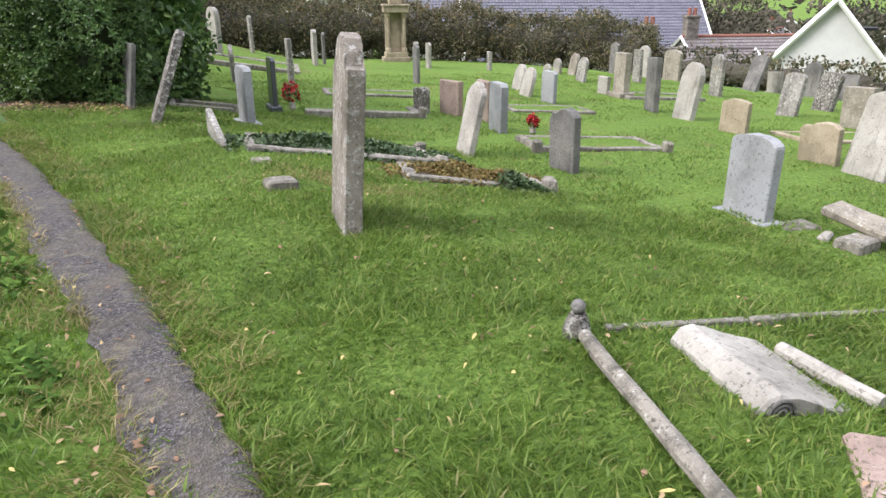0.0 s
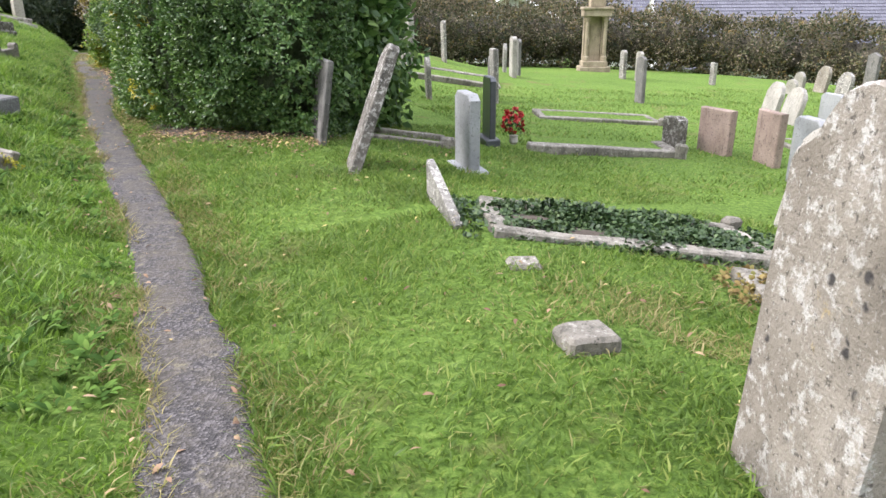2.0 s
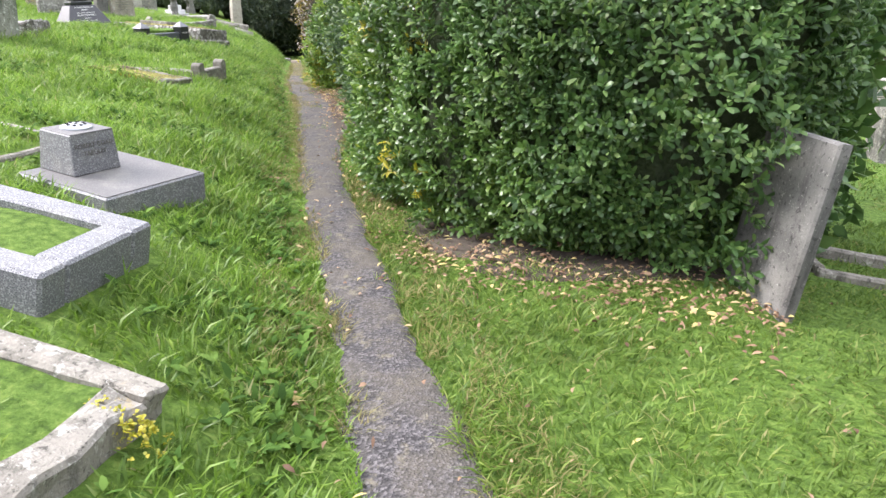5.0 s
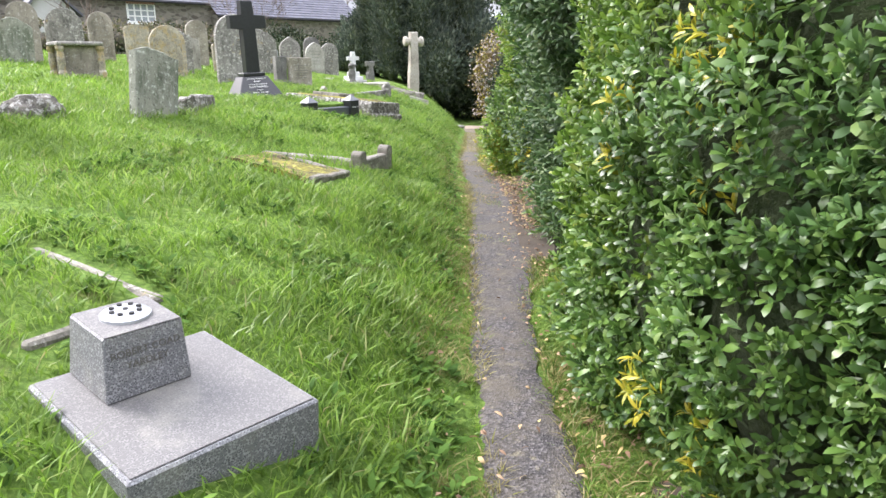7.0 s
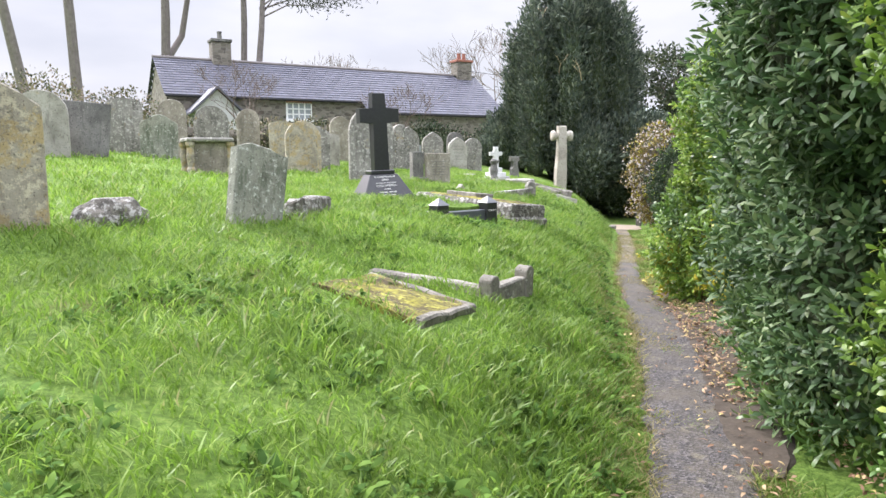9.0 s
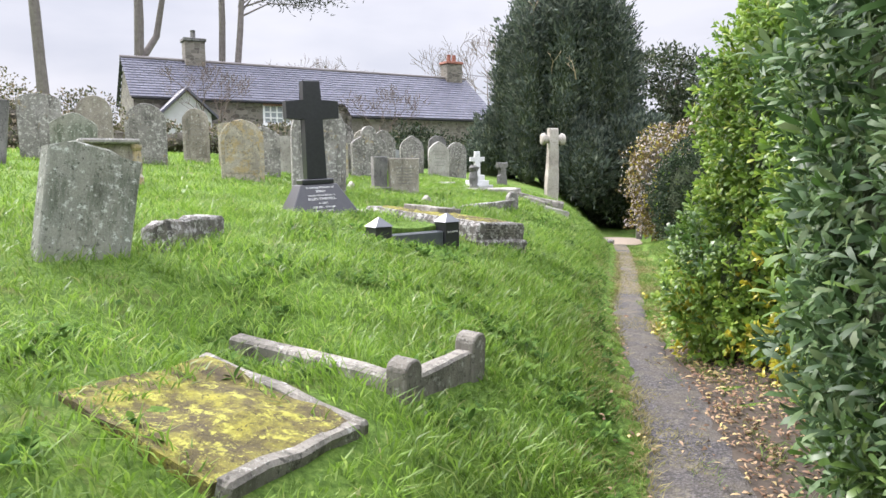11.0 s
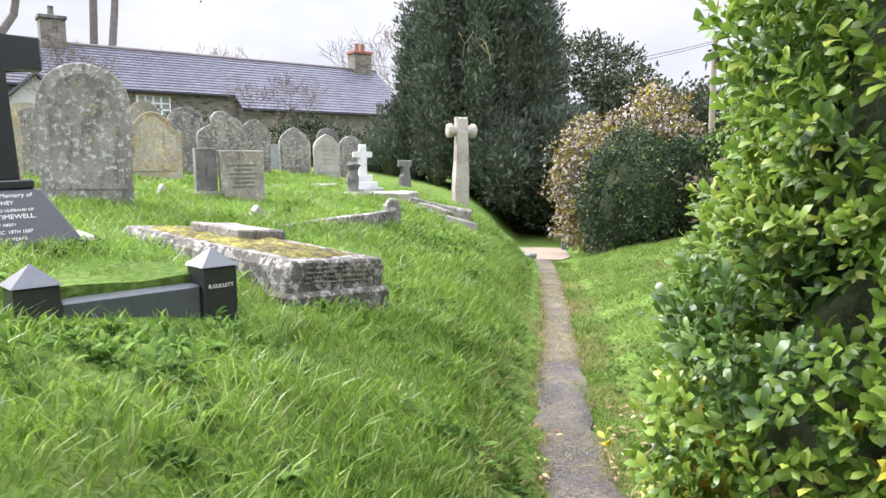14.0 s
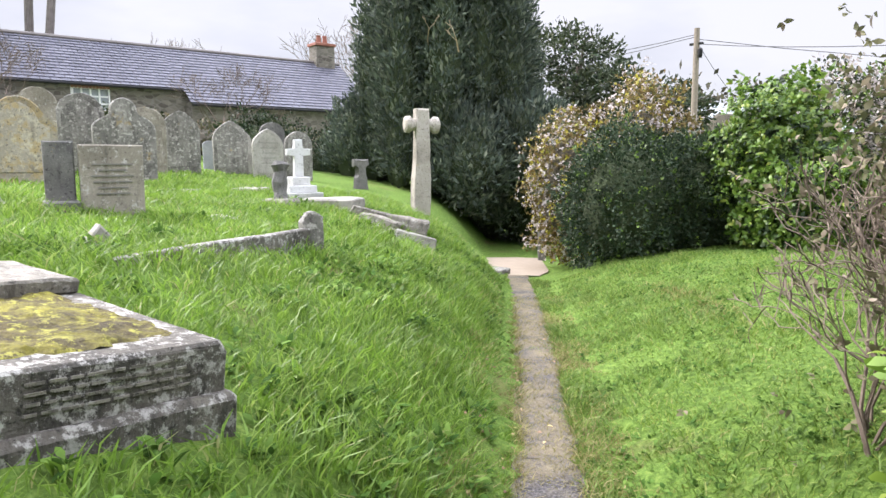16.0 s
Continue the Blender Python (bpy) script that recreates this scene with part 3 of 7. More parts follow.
def build_path():
    pts = []
    for a, b in zip(PATH[:-2], PATH[1:-1]):
        n = max(2, int(np.hypot(*(b - a)[:2]) / .07))
        pts += [a + (b - a) * k / n for k in range(n)]
    pts = np.array(pts)
    ker = np.ones(15) / 15
    sm = np.stack([np.convolve(np.pad(pts[:, k], 7, "edge"), ker, "valid") for k in range(3)], 1)
    tg = np.gradient(sm[:, :2], axis=0)
    tg /= np.linalg.norm(tg, axis=1, keepdims=True)
    nrm = np.stack([-tg[:, 1], tg[:, 0]], 1)
    cols, rows = 9, len(sm)
    V = np.zeros((rows, cols, 3))
    for i in range(rows):
        l = .185 + .08 * noise.fractal((i * .11, 1.3, 0), 1, 2, 4) + .04 * noise.noise((i * .5, 7.7, 0))
        r = path_right(sm[i, 1]) + .08 * noise.fractal((i * .11, 9.1, 0), 1, 2, 4) + .04 * noise.noise((i * .5, 3.2, 0))
        for k in range(cols):
            q = k / (cols - 1)
            off = l * (1 - q) - r * q
            x, y = sm[i, :2] + nrm[i] * off
            V[i, k] = x, y, 0
    V[..., 2] = ground(V[..., 0], V[..., 1]) + .008
    edge = np.abs(np.linspace(-1, 1, cols)) ** 4
    V[..., 2] += .010 * (1 - edge)[None] - .012 * edge[None]
    i = (np.arange(rows - 1)[:, None] * cols + np.arange(cols - 1)[None]).ravel()
    tris = np.concatenate([np.stack([i, i + cols, i + cols + 1], 1), np.stack([i, i + cols + 1, i + 1], 1)])
    me = tri_mesh("path", V.reshape(-1, 3), tris, TARMAC)
    me.polygons.foreach_set("use_smooth", [True] * len(me.polygons))
    tagged(new("path", me), "narrow worn grey tarmac footpath with grassy edges", "path", "", "structure")
    # pale threshold in front of the gate
    end = [i for i in range(rows) if sm[i, 1] > 24.25]
    bm = bmesh.new()
    strips = []
    for i in end[::6]:
        q = min(1, (sm[i, 1] - 24.2) / .8)
        wl_, wr = .35 + .75 * q, .35 + .25 * q
        strips.append([bm.verts.new((*(sm[i, :2] + nrm[i] * o), sm[i, 2] + z)) for o, z in ((wl_, -.4), (wl_, .008), (0, .024), (-wr, .008), (-wr, -.4))])
    for a, b in zip(strips, strips[1:]):
        for k in range(4):
            bm.faces.new((a[k], a[k + 1], b[k + 1], b[k]))
    thing("pavement", bm, CONCRETE, Matrix(), "buff concrete threshold before the gate", "pavement", "", "structure")


def clear_of_stone(x, y):
    keep = np.ones(len(x), bool)
    for gx, gy, turn, u0, u1, v0, v1 in BARE:
        a = radians(turn)
        u, w = (x - gx) * math.cos(a) + (y - gy) * math.sin(a), (y - gy) * math.cos(a) - (x - gx) * math.sin(a)
        keep &= (u < u0) | (u > u1) | (w < v0) | (w > v1)
    return keep


def grass_mesh(name, x, y, height, width, lean, mat, label, rng):
    """Bent blades standing at x, y; none where the hedge shades the soil."""
    d, _, s = path_frame(x, y)
    keep = (s < 24.4) | (np.abs(d) > .85)
    if name not in ("path_edge_grass", "path_moss"):
        keep &= (d > 0) | (-d > path_right(s) - .02)
    for hx, hy, _, rx, ry, _ in hedge1 + dark_bush:
        keep &= ((x - hx) / rx) ** 2 + ((y - hy) / ry) ** 2 > .62
    keep &= clear_of_stone(x, y)
    x, y, height, width, d = x[keep], y[keep], height[keep], width[keep], d[keep]
    flow = np.array([noise.noise((p * 2.3, q * 2.3, 5.0)) for p, q in zip(x, y)])
    n = len(x)
    z = ground(x, y) + hummocks(x, y, d) - .015
    p = np.stack([x, y, z], 1)
    a = rng.uniform(0, 2 * np.pi, n)
    side = np.stack([np.cos(a), np.sin(a), 0 * a], 1)
    b = flow * 5 + rng.uniform(-2.6, 2.6, n)
    tip = np.stack([np.cos(b), np.sin(b), 0 * b], 1) * (lean * height * rng.uniform(.3, 1.3, n))[:, None]
    h, w = height[:, None], width[:, None] * .5
    up = np.array([0, 0, 1.0])
    bend = rng.uniform(.22, .5, n)[:, None]
    v = np.stack([p, p + tip * bend + up * h * .55 + side * w, p + tip * bend + up * h * .55 - side * w, p + tip + up * h * rng.uniform(.7, 1.0, n)[:, None]], 1)
    t = np.array([(0, 1, 2), (2, 1, 3)])
    me = tri_mesh(name, v.reshape(-1, 3), (t[None] + 4 * np.arange(n)[:, None, None]).reshape(-1, 3), mat)
    tagged(new(name, me), label, "grass", "", "stuff")


def build_grass():
    rng = np.random.default_rng(11)

    def scatter(n, d0, d1, s0, s1, power=1.0):
        """Places between two distances from the path's middle line."""
        seg = np.diff(PATH[:, :2], axis=0)
        ln = np.hypot(seg[:, 0], seg[:, 1])
        cum = np.concatenate([[0], np.cumsum(ln)])
        s = rng.uniform(s0, s1, n)
        k = np.clip(np.searchsorted(cum, s) - 1, 0, len(seg) - 1)
        q = (s - cum[k])[:, None]
        d = d0 + (d1 - d0) * rng.uniform(0, 1, n) ** power
        e = seg[k] / ln[k][:, None]
        xy = PATH[k, :2] + e * q + np.stack([-e[:, 1], e[:, 0]], 1) * d[:, None]
        return xy[:, 0], xy[:, 1]

    def clumps(x, y, f, seed):
        return np.array([noise.fractal((a * f, b * f, seed), 1, 2, 3) for a, b in zip(x, y)])
    # long grass on the bank, thickest beside the path
    x, y = scatter(14000, .2, 2.6, 5.5, 9, 1.3)
    u, w = scatter(236000, .2, 5.0, 9, 38, 1.5)
    x, y = np.concatenate([x, u]), np.concatenate([y, w])
    c = clumps(x, y, 1.6, 2.0)
    d, _, s = path_frame(x, y)
    tall = np.interp(s, [2, 8, 12], [.06, .09, .105]) * np.clip(.14 + np.abs(d) / .7, 0, 1)
    grass_mesh("bank_grass", x, y, tall * (1.0 + .8 * c).clip(.5, 1.6) * rng.uniform(.55, 1.3, len(x)), rng.uniform(.006, .0125, len(x)), .95, GRASS, "long lush green grass on the bank", rng)
    x, y = scatter(62000, 5.0, 14, 11, 39, 1.3)
    c = clumps(x, y, 1.2, 4.0)
    grass_mesh("upper_bank_grass", x, y, .11 * (1 + .6 * c) * rng.uniform(.5, 1.2, len(x)), rng.uniform(.011, .02, len(x)), .8, GRASS, "rough green grass among the headstones", rng)
    # short grass on the field side
    x, y = scatter(135000, -.17, -5.0, 5.2, 17.5, 1.25)
    u, w = scatter(14000, -.17, -1.2, 17.5, 25)
    u2, w2 = scatter(84000, -.17, -4.6, 26, 36, 1.3)
    x, y = np.concatenate([x, u, u2]), np.concatenate([y, w, w2])
    c = clumps(x, y, 1.3, 6.0)
    grass_mesh("field_grass", x, y, .056 * (1 + .9 * c).clip(.62, 1.8) * rng.uniform(.5, 1.35, len(x)), rng.uniform(.005, .0115, len(x)), 1.15, GRASS_SHORT, "short bright green grass", rng)
    x, y = scatter(68000, -5.0, -20, 0, 22, 1.5)
    c = clumps(x, y, .9, 8.0)
    grass_mesh("far_field_grass", x, y, .06 * (1 + .8 * c).clip(.6, 1.8) * rng.uniform(.5, 1.2, len(x)), rng.uniform(.011, .02, len(x)), 1.0, GRASS_SHORT, "short grass between the graves", rng)
    x, y = rng.uniform(-1.2, 5, 52000), rng.uniform(1.0, 6.5, 52000)
    c = clumps(x, y, 1.3, 6.0)
    grass_mesh("corner_grass", x, y, .056 * (1 + .9 * c).clip(.62, 1.8) * rng.uniform(.5, 1.35, len(x)), rng.uniform(.005, .0115, len(x)), 1.15, GRASS_SHORT, "short bright green grass in the old plots", rng)
    # tufts that creep over the path
    x, y = scatter(17000, -.2, .2, 5, 33)
    keep = clumps(x, y, 2.2, 21.0) + .9 * np.abs(path_frame(x, y)[0]) / .2 > .95
    x, y = x[keep], y[keep]
    grass_mesh("path_edge_grass", x, y, rng.uniform(.04, .075, len(x)), rng.uniform(.003, .006, len(x)), 1.1, GRASS_SHORT, "short grass and moss creeping over the path", rng)
    x, y = scatter(22000, .13, .55, 5, 34, 1.4)
    u, w = scatter(22000, -.15, -.5, 5, 34, 1.4)
    u2 = rng.normal(0, 1, 1500)
    worn_x, worn_y = -15.1 - .75 * u2 + rng.normal(0, .12, 1500), 21.6 + .9 * u2 + rng.normal(0, .12, 1500)
    x, y = np.concatenate([x, u, rng.normal(-.8, .45, 2600), worn_x]), np.concatenate([y, w, rng.normal(5.9, .35, 2600), worn_y])
    keep = clumps(x, y, 1.4, 31.0) > -.12
    x, y = x[keep], y[keep]
    grass_mesh("verge_grass", x, y, rng.uniform(.045, .085, len(x)), rng.uniform(.004, .008, len(x)), 1.3, STRAW, "dry straw-coloured grass along the path's edges", rng)
    x, y = scatter(16000, -.18, .18, 14, 34)
    keep = clumps(x, y, 1.2, 41.0) > np.interp(path_frame(x, y)[2], [11, 16, 19], [.5, .05, -.2])
    x, y = x[keep], y[keep]
    grass_mesh("path_moss", x, y, rng.uniform(.046, .062, len(x)), rng.uniform(.004, .009, len(x)), .9, STRAW, "dry moss and straw on the worn path", rng)
    # low weeds with round leaves on the bank
    x, y = scatter(11000, .3, 3.2, 8, 35, 1.2)
    keep = (clumps(x, y, 1.3, 12.0) > .05) & clear_of_stone(x, y)
    x, y = x[keep], y[keep]
    p = np.stack([x, y, ground(x, y) + hummocks(x, y, path_frame(x, y)[0]) + rng.uniform(.0, .06, len(x))], 1)
    v, t = whorls(p, np.tile([0, 0, 1.0], (len(p), 1)), 5, .07, .028, 1.1, rng)
    x, y = scatter(3600, -.35, -3.6, 26, 35, 1.1)
    x, y = x[(k := clumps(x, y, 1.3, 17.0) > -.05)], y[k]
    p = np.stack([x, y, ground(x, y) + hummocks(x, y, path_frame(x, y)[0]) + rng.uniform(.015, .04, len(x))], 1)
    v2, t2 = whorls(p, np.tile([0, 0, 1.0], (len(p), 1)), 4, .032, .024, 1.3, rng)
    v, t = np.concatenate([v, v2]), np.concatenate([t, t2 + len(v)])
    tagged(new("weeds", tri_mesh("weeds", v, t, WEED)), "low broad-leaved weeds in the grass", "weeds", "", "stuff")
    # fallen leaves
    xs, ys = [], []
    for n, d0, d1, s0, s1, pw in ((1500, -.75, -1.35, 17.5, 21.5, 1.0), (3200, -.28, -1.25, 21.5, 26, 1.0), (500, -.15, -.5, 17, 27, 1.0), (420, .13, .45, 7, 33, 1), (380, -.1, -3.5, 5.5, 16, 1), (130, -.16, .16, 6, 32, 1), (170, .3, 1.6, 5, 12, 1)):
        x, y = scatter(n, d0, d1, s0, s1, pw)
        xs.append(x), ys.append(y)
    xs.append(rng.uniform(-6.3, -4.2, 900)), ys.append(rng.normal(9.35, .22, 900))
    x, y = np.concatenate(xs), np.concatenate(ys)
    n = len(x)
    p = np.stack([x, y, ground(x, y) + hummocks(x, y, path_frame(x, y)[0]) + rng.uniform(.02, .045, n)], 1)
    a = rng.uniform(0, 6.283, n)
    ax = np.stack([np.cos(a), np.sin(a), rng.normal(0, .25, n)], 1)
    v, t = leaf_arrays(p, ax, np.array([0, 0, 1.0]) + rng.normal(0, .4, (n, 3)), rng.uniform(.022, .058, n), rng.uniform(.010, .023, n), .2, .25)
    tagged(new("fallen_leaves", tri_mesh("fallen_leaves", v, t, DEAD_LEAF)), "scattered yellow and brown fallen leaves", "leaves", "", "stuff")


build_ground()
build_path()


# ---- headstones ----
def outline(kind, w, h, seed):
    """Half of the top's outline from the right shoulder to the left, in x and z."""
    r = w / 2
    if kind == "round":
        top = [(r * math.cos(a), h - r + r * math.sin(a)) for a in np.linspace(0, math.pi, 15)]
    elif kind == "low":
        k = .35
        top = [(r * math.cos(a), h - r * k + r * k * math.sin(a)) for a in np.linspace(0, math.pi, 13)]
    elif kind == "gothic":
        top = [(r * (1 - (i / 7) ** 1.8), h - r * 1.05 * (1 - i / 7) ** 1.15) for i in range(8)]
        top += [(-x, z) for x, z in top[-2::-1]]
    elif kind == "shoulder":
        q = .66 * r
        top = [(r, h - q * 1.25), (r * .97, h - q * 1.05), (q * 1.08, h - q * .98)]
        top += [(q * math.cos(a), h - q + q * math.sin(a)) for a in np.linspace(.15, math.pi - .15, 11)]
        top += [(-q * 1.08, h - q * .98), (-r * .97, h - q * 1.05), (-r, h - q * 1.25)]
    elif kind == "ogee":
        right = [(r, h - .62 * r), (r * .98, h - .5 * r), (r * .8, h - .36 * r), (r * .6, h - .3 * r), (r * .45, h - .16 * r), (r * .25, h - .04 * r), (0, h)]
        top = right + [(-x, z) for x, z in right[-2::-1]]
    elif kind == "trefoil":
        q = .42 * r
        top = [(r * math.cos(a), h - r * .95 - q * .3 + r * .55 * math.sin(a)) for a in np.linspace(0, 1.0, 5)]
        top += [(q * math.cos(a), h - q + q * math.sin(a)) for a in np.linspace(-.3, math.pi + .3, 11)]
        top += [(-r * math.cos(a), h - r * .95 - q * .3 + r * .55 * math.sin(a)) for a in np.linspace(1.0, 0, 5)]
    elif kind == "broken":
        top = [(r, h * .8), (r * .8, h * .9), (r * .45, h * .88), (r * .2, h * .97), (-r * .3, h), (-r * .7, h * .96), (-r, h * .86)]
    elif kind == "chipped":
        top = [(r * 1.06, h * .95), (r * .55, h * .93), (r * .3, h * .99), (-r * .5, h * 1.01), (-r * .72, h * .95), (-r * .98, h * .92)]
    elif kind == "chamfer":
        top = [(r, h - .22 * r), (r * .72, h), (-r * .72, h), (-r, h - .22 * r)]
    elif kind == "wedge":
        top = [(r, h), (r * .6, h * .8), (-r, h * .12)]
    elif kind == "peak":
        top = [(r, h - .1), (0, h), (-r, h - .1)]
    else:
        top = [(r, h), (-r, h)]
    rnd = random.Random(seed)
    j = .006 if kind not in ("flat", "chamfer", "peak", "wedge") else .002
    return [(r * .97, -.35)] + [(x + rnd.uniform(-j, j), z + rnd.uniform(-j, j)) for x, z in top] + [(-r * .97, -.35)]


STONE_COUNT = [0]


def headstone(x, y, h, w, kind, mat, label, t=.1, turn=0.0, back=0.0, side=0.0, group="churchyard headstones", top_z=None, lines=0, plinth=0.0, panel=False):
    """A headstone whose face looks east. back: degrees it leans back; side: degrees it leans to its right."""
    STONE_COUNT[0] += 1
    z = gz(x, y)
    if top_z:
        h = max(top_z - z, .3)
    m = pose(x, y, z, 0, 0, 90 + EAST + turn + (3 if x > -8 else -26 if x < -15 else 0)) @ pose(0, 0, 0, -back, side, 0)
    root = empty("headstone", m, label, "headstone", group)
    bm = bmesh.new()
    prism(bm, outline(kind, w, h, STONE_COUNT[0]), -t / 2, t / 2, .012)
    part("slab", bm, mat, root)
    if plinth:
        bm = bmesh.new()
        box(bm, -w * .6, w * .6, -t * 1.2, t * 1.2, -.2, plinth, .015)
        part("plinth", bm, mat, root)
    if panel:
        bm = bmesh.new()
        prism(bm, [(a * .8, max(b * .92, .12)) for a, b in outline(kind, w, h, 1)], -t / 2 - .006, -t / 2 + .01, .004)
        part("face_panel", bm, mat, root)
    rnd = random.Random(STONE_COUNT[0])
    for i in range(lines):
        bm = bmesh.new()
        zz = h * (.72 - .5 * i / max(lines, 1)) if lines > 1 else h * .5
        ww = w * rnd.uniform(.2, .34)
        box(bm, -ww, ww, -t / 2 - .0085, -t / 2 - .002, zz - .006, zz + .006, 0)
        part("inscription_line", bm, LETTER_WORN, root)
    return root


L_GREY, L_PALE = "weathered grey limestone headstone with lichen", "pale weathered headstone standing in grass"
# the field below the path
headstone(-.69, 4.66, 1.3, .62, "shoulder", SPOTTED, "tall shouldered round-topped pale headstone with black lichen spots", .13, 3, -4, 2)
headstone(-2.45, 7.43, .3, .88, "wedge", LIMESTONE_GREY, "low broken headstone sunk slantwise in the grass", .07, 14, 0, 0)
headstone(-3.58, 8.6, 1.16, .52, "low", LICHEN_MOTTLED, "leaning headstone mottled with white and black lichen", .1, 16, -23, 15)
headstone(-4.36, 9.62, .86, .6, "flat", LIMESTONE_DARK, "dark headstone half hidden by the hedge", .07, 20, -9, 0)
headstone(-2.68, 9.45, .76, .5, "chamfer", SMOOTH_GREY, "smooth blue-grey headstone on a low base", .11, 16, 0, 0, plinth=.03)
headstone(-2.8, 11.5, .86, .42, "chamfer", SLATE_STONE, "polished dark slate headstone on a step with red flowers", .08, 10, 0, 0, plinth=.1)
headstone(-4.73, 15.93, 0.81, 0.50, "round", LIMESTONE_GREY, L_GREY, .09, 6, 2, -3)
headstone(-6.01, 18.92, 1.15, 0.50, "round", LIMESTONE_WHITE, L_PALE, .14, 30, 0, 0)
headstone(-5.50, 20.60, 1.00, 0.50, "low", LIMESTONE_GREY, L_GREY, .08, 8, 1, 4)
headstone(-3.46, 16.06, 1.00, 0.45, "flat", LIMESTONE_GREY, "narrow grey headstone with a square top", .11, 5, 1, 2)
headstone(-3.71, 17.03, 0.80, 0.45, "round", LIMESTONE_DARK, "small dark round-topped headstone", .07)
headstone(-4.59, 25.17, 0.88, 0.50, "round", LIMESTONE_GREY, L_GREY, .1)
headstone(-3.73, 20.70, 0.98, 0.55, "low", LIMESTONE_WHITE, L_PALE, .12, 3, 0, 1)
headstone(-3.92, 23.43, 1.03, 0.50, "low", LIMESTONE_DARK, "thin dark headstone among paler ones", .08)
headstone(-0.67, 17.93, 0.94, 0.45, "low", LIMESTONE_DARK, "thin dark headstone in the field", .08, 3, 0, 3)
headstone(-0.49, 23.94, 0.83, 0.50, "low", LIMESTONE_WHITE, L_PALE, .1)
headstone(-0.93, 24.65, 0.83, 0.50, "low", LIMESTONE_GREY, L_GREY, .1)
headstone(0.28, 8.82, 0.94, 0.50, "ogee", LIMESTONE_WHITE, "white leaning headstone with a curved top", .09, 4, -13, 3)
headstone(0.15, 12.70, 0.61, 0.55, "flat", PINK_STONE, "low pinkish sandstone headstone in turf", .12, 26)
headstone(0.73, 12.22, 0.68, 0.50, "flat", PINK_STONE, "square-topped pinkish sandstone headstone in turf", .11, 8)
headstone(0.88, 11.01, 0.77, 0.48, "chamfer", SMOOTH_GREY, "smooth blue-grey headstone with cut corners", .13, 6)
headstone(1.47, 8.15, 0.77, 0.42, "broken", LIMESTONE_DARK, "short dark mossy headstone with a chipped top", .12, 22, 2, 1)
headstone(1.58, 24.16, 0.61, 0.30, "flat", LIMESTONE_GREY, "small grey marker stone", .1)
headstone(1.90, 18.00, 0.64, 0.55, "round", LIMESTONE_WHITE, L_PALE, .1, 4, -13, 0)
headstone(1.96, 16.63, 0.67, 0.55, "round", LIMESTONE_WHITE, "pale headstone leaning sideways", .1, 4, -13, 0)
headstone(2.36, 15.56, 0.69, 0.50, "chamfer", SMOOTH_GREY, "pale blue-grey headstone with cut corners", .1, 12)
headstone(3.96, 24.45, 0.50, 0.40, "round", LIMESTONE_WHITE, L_PALE, .1, 10)
headstone(3.33, 22.54, 0.40, 0.40, "round", LIMESTONE_WHITE, "very low pale headstone in turf", .1, 10)
headstone(4.41, 24.07, 0.72, 0.50, "round", LIMESTONE, L_GREY, .1, 6, -10, 2)
headstone(4.17, 21.35, 0.73, 0.50, "round", LIMESTONE_GREY, L_GREY, .1, 6, -9, 2)
headstone(4.17, 18.17, 0.45, 0.40, "flat", LIMESTONE_WHITE, "small pale squared marker", .12, 12)
headstone(6.30, 26.10, 1.10, 0.45, "peak", LIMESTONE_DARK, "dark pointed headstone by the field hedge", .12, 10)
headstone(4.52, 17.77, 1.08, 0.50, "flat", LIMESTONE, "tall grey headstone on a stepped base", .18, 6, plinth=.12)
headstone(7.13, 25.14, 1.06, 0.55, "round", LIMESTONE_WHITE, L_PALE, .12, 10)
headstone(4.49, 14.95, 1.12, 0.50, "flat", LIMESTONE_DARK, "tall thin dark headstone in turf", .13, -6, 0, 3)
headstone(6.23, 22.61, 1.01, 0.55, "flat", LIMESTONE_GREY, L_GREY, .1, -4, 0, 3)
headstone(7.87, 24.28, 1.02, 0.80, "low", LIMESTONE, "broad grey headstone with a curved top", .12, 10)
headstone(4.84, 13.92, 1.12, 0.62, "round", LIMESTONE_WHITE, "large pale headstone leaning sideways", .12, 2, -10, 2)
headstone(7.59, 19.48, 1.14, 0.50, "ogee", LIMESTONE_GREY, L_GREY, .12, 0)
headstone(9.70, 22.15, 1.14, 0.60, "low", LIMESTONE_DARK, "dark headstone leaning far over", .12, 8, -22, 4)
headstone(5.20, 12.28, 0.59, 0.50, "low", SANDSTONE, "squat buff sandstone headstone", .14, 28)
headstone(10.85, 22.90, 0.70, 0.55, "flat", LIMESTONE_WHITE, L_PALE, .12, 10, 0, 5)
headstone(7.68, 15.46, 0.94, 0.55, "low", LIMESTONE_GREY, L_GREY, .12, 6, -10, 2)
headstone(11.20, 21.40, 1.04, 0.60, "round", LIMESTONE_DARK, "dark round-topped headstone in turf", .12, 10, 0, -4)
headstone(9.27, 16.95, 0.94, 0.60, "low", LICHEN_MOTTLED, "leaning headstone streaked with dark lichen", .14, 4, -13, 2)
headstone(12.40, 21.50, 0.82, 0.60, "flat", LIMESTONE_DARK, "dark leaning headstone in turf", .1, 8, -12, 2)
headstone(8.36, 13.86, 0.81, 0.65, "flat", LIMESTONE, "broad squared headstone in turf", .25, 10, 0, 3)
headstone(5.38, 9.68, 0.58, 0.60, "broken", SANDSTONE, "broken buff headstone stub", .12, 14, 2, 3)
headstone(5.51, 8.76, 1.11, 0.68, "low", LIMESTONE_WHITE, "large pale headstone leaning sideways", .12, 4, -16, 3)
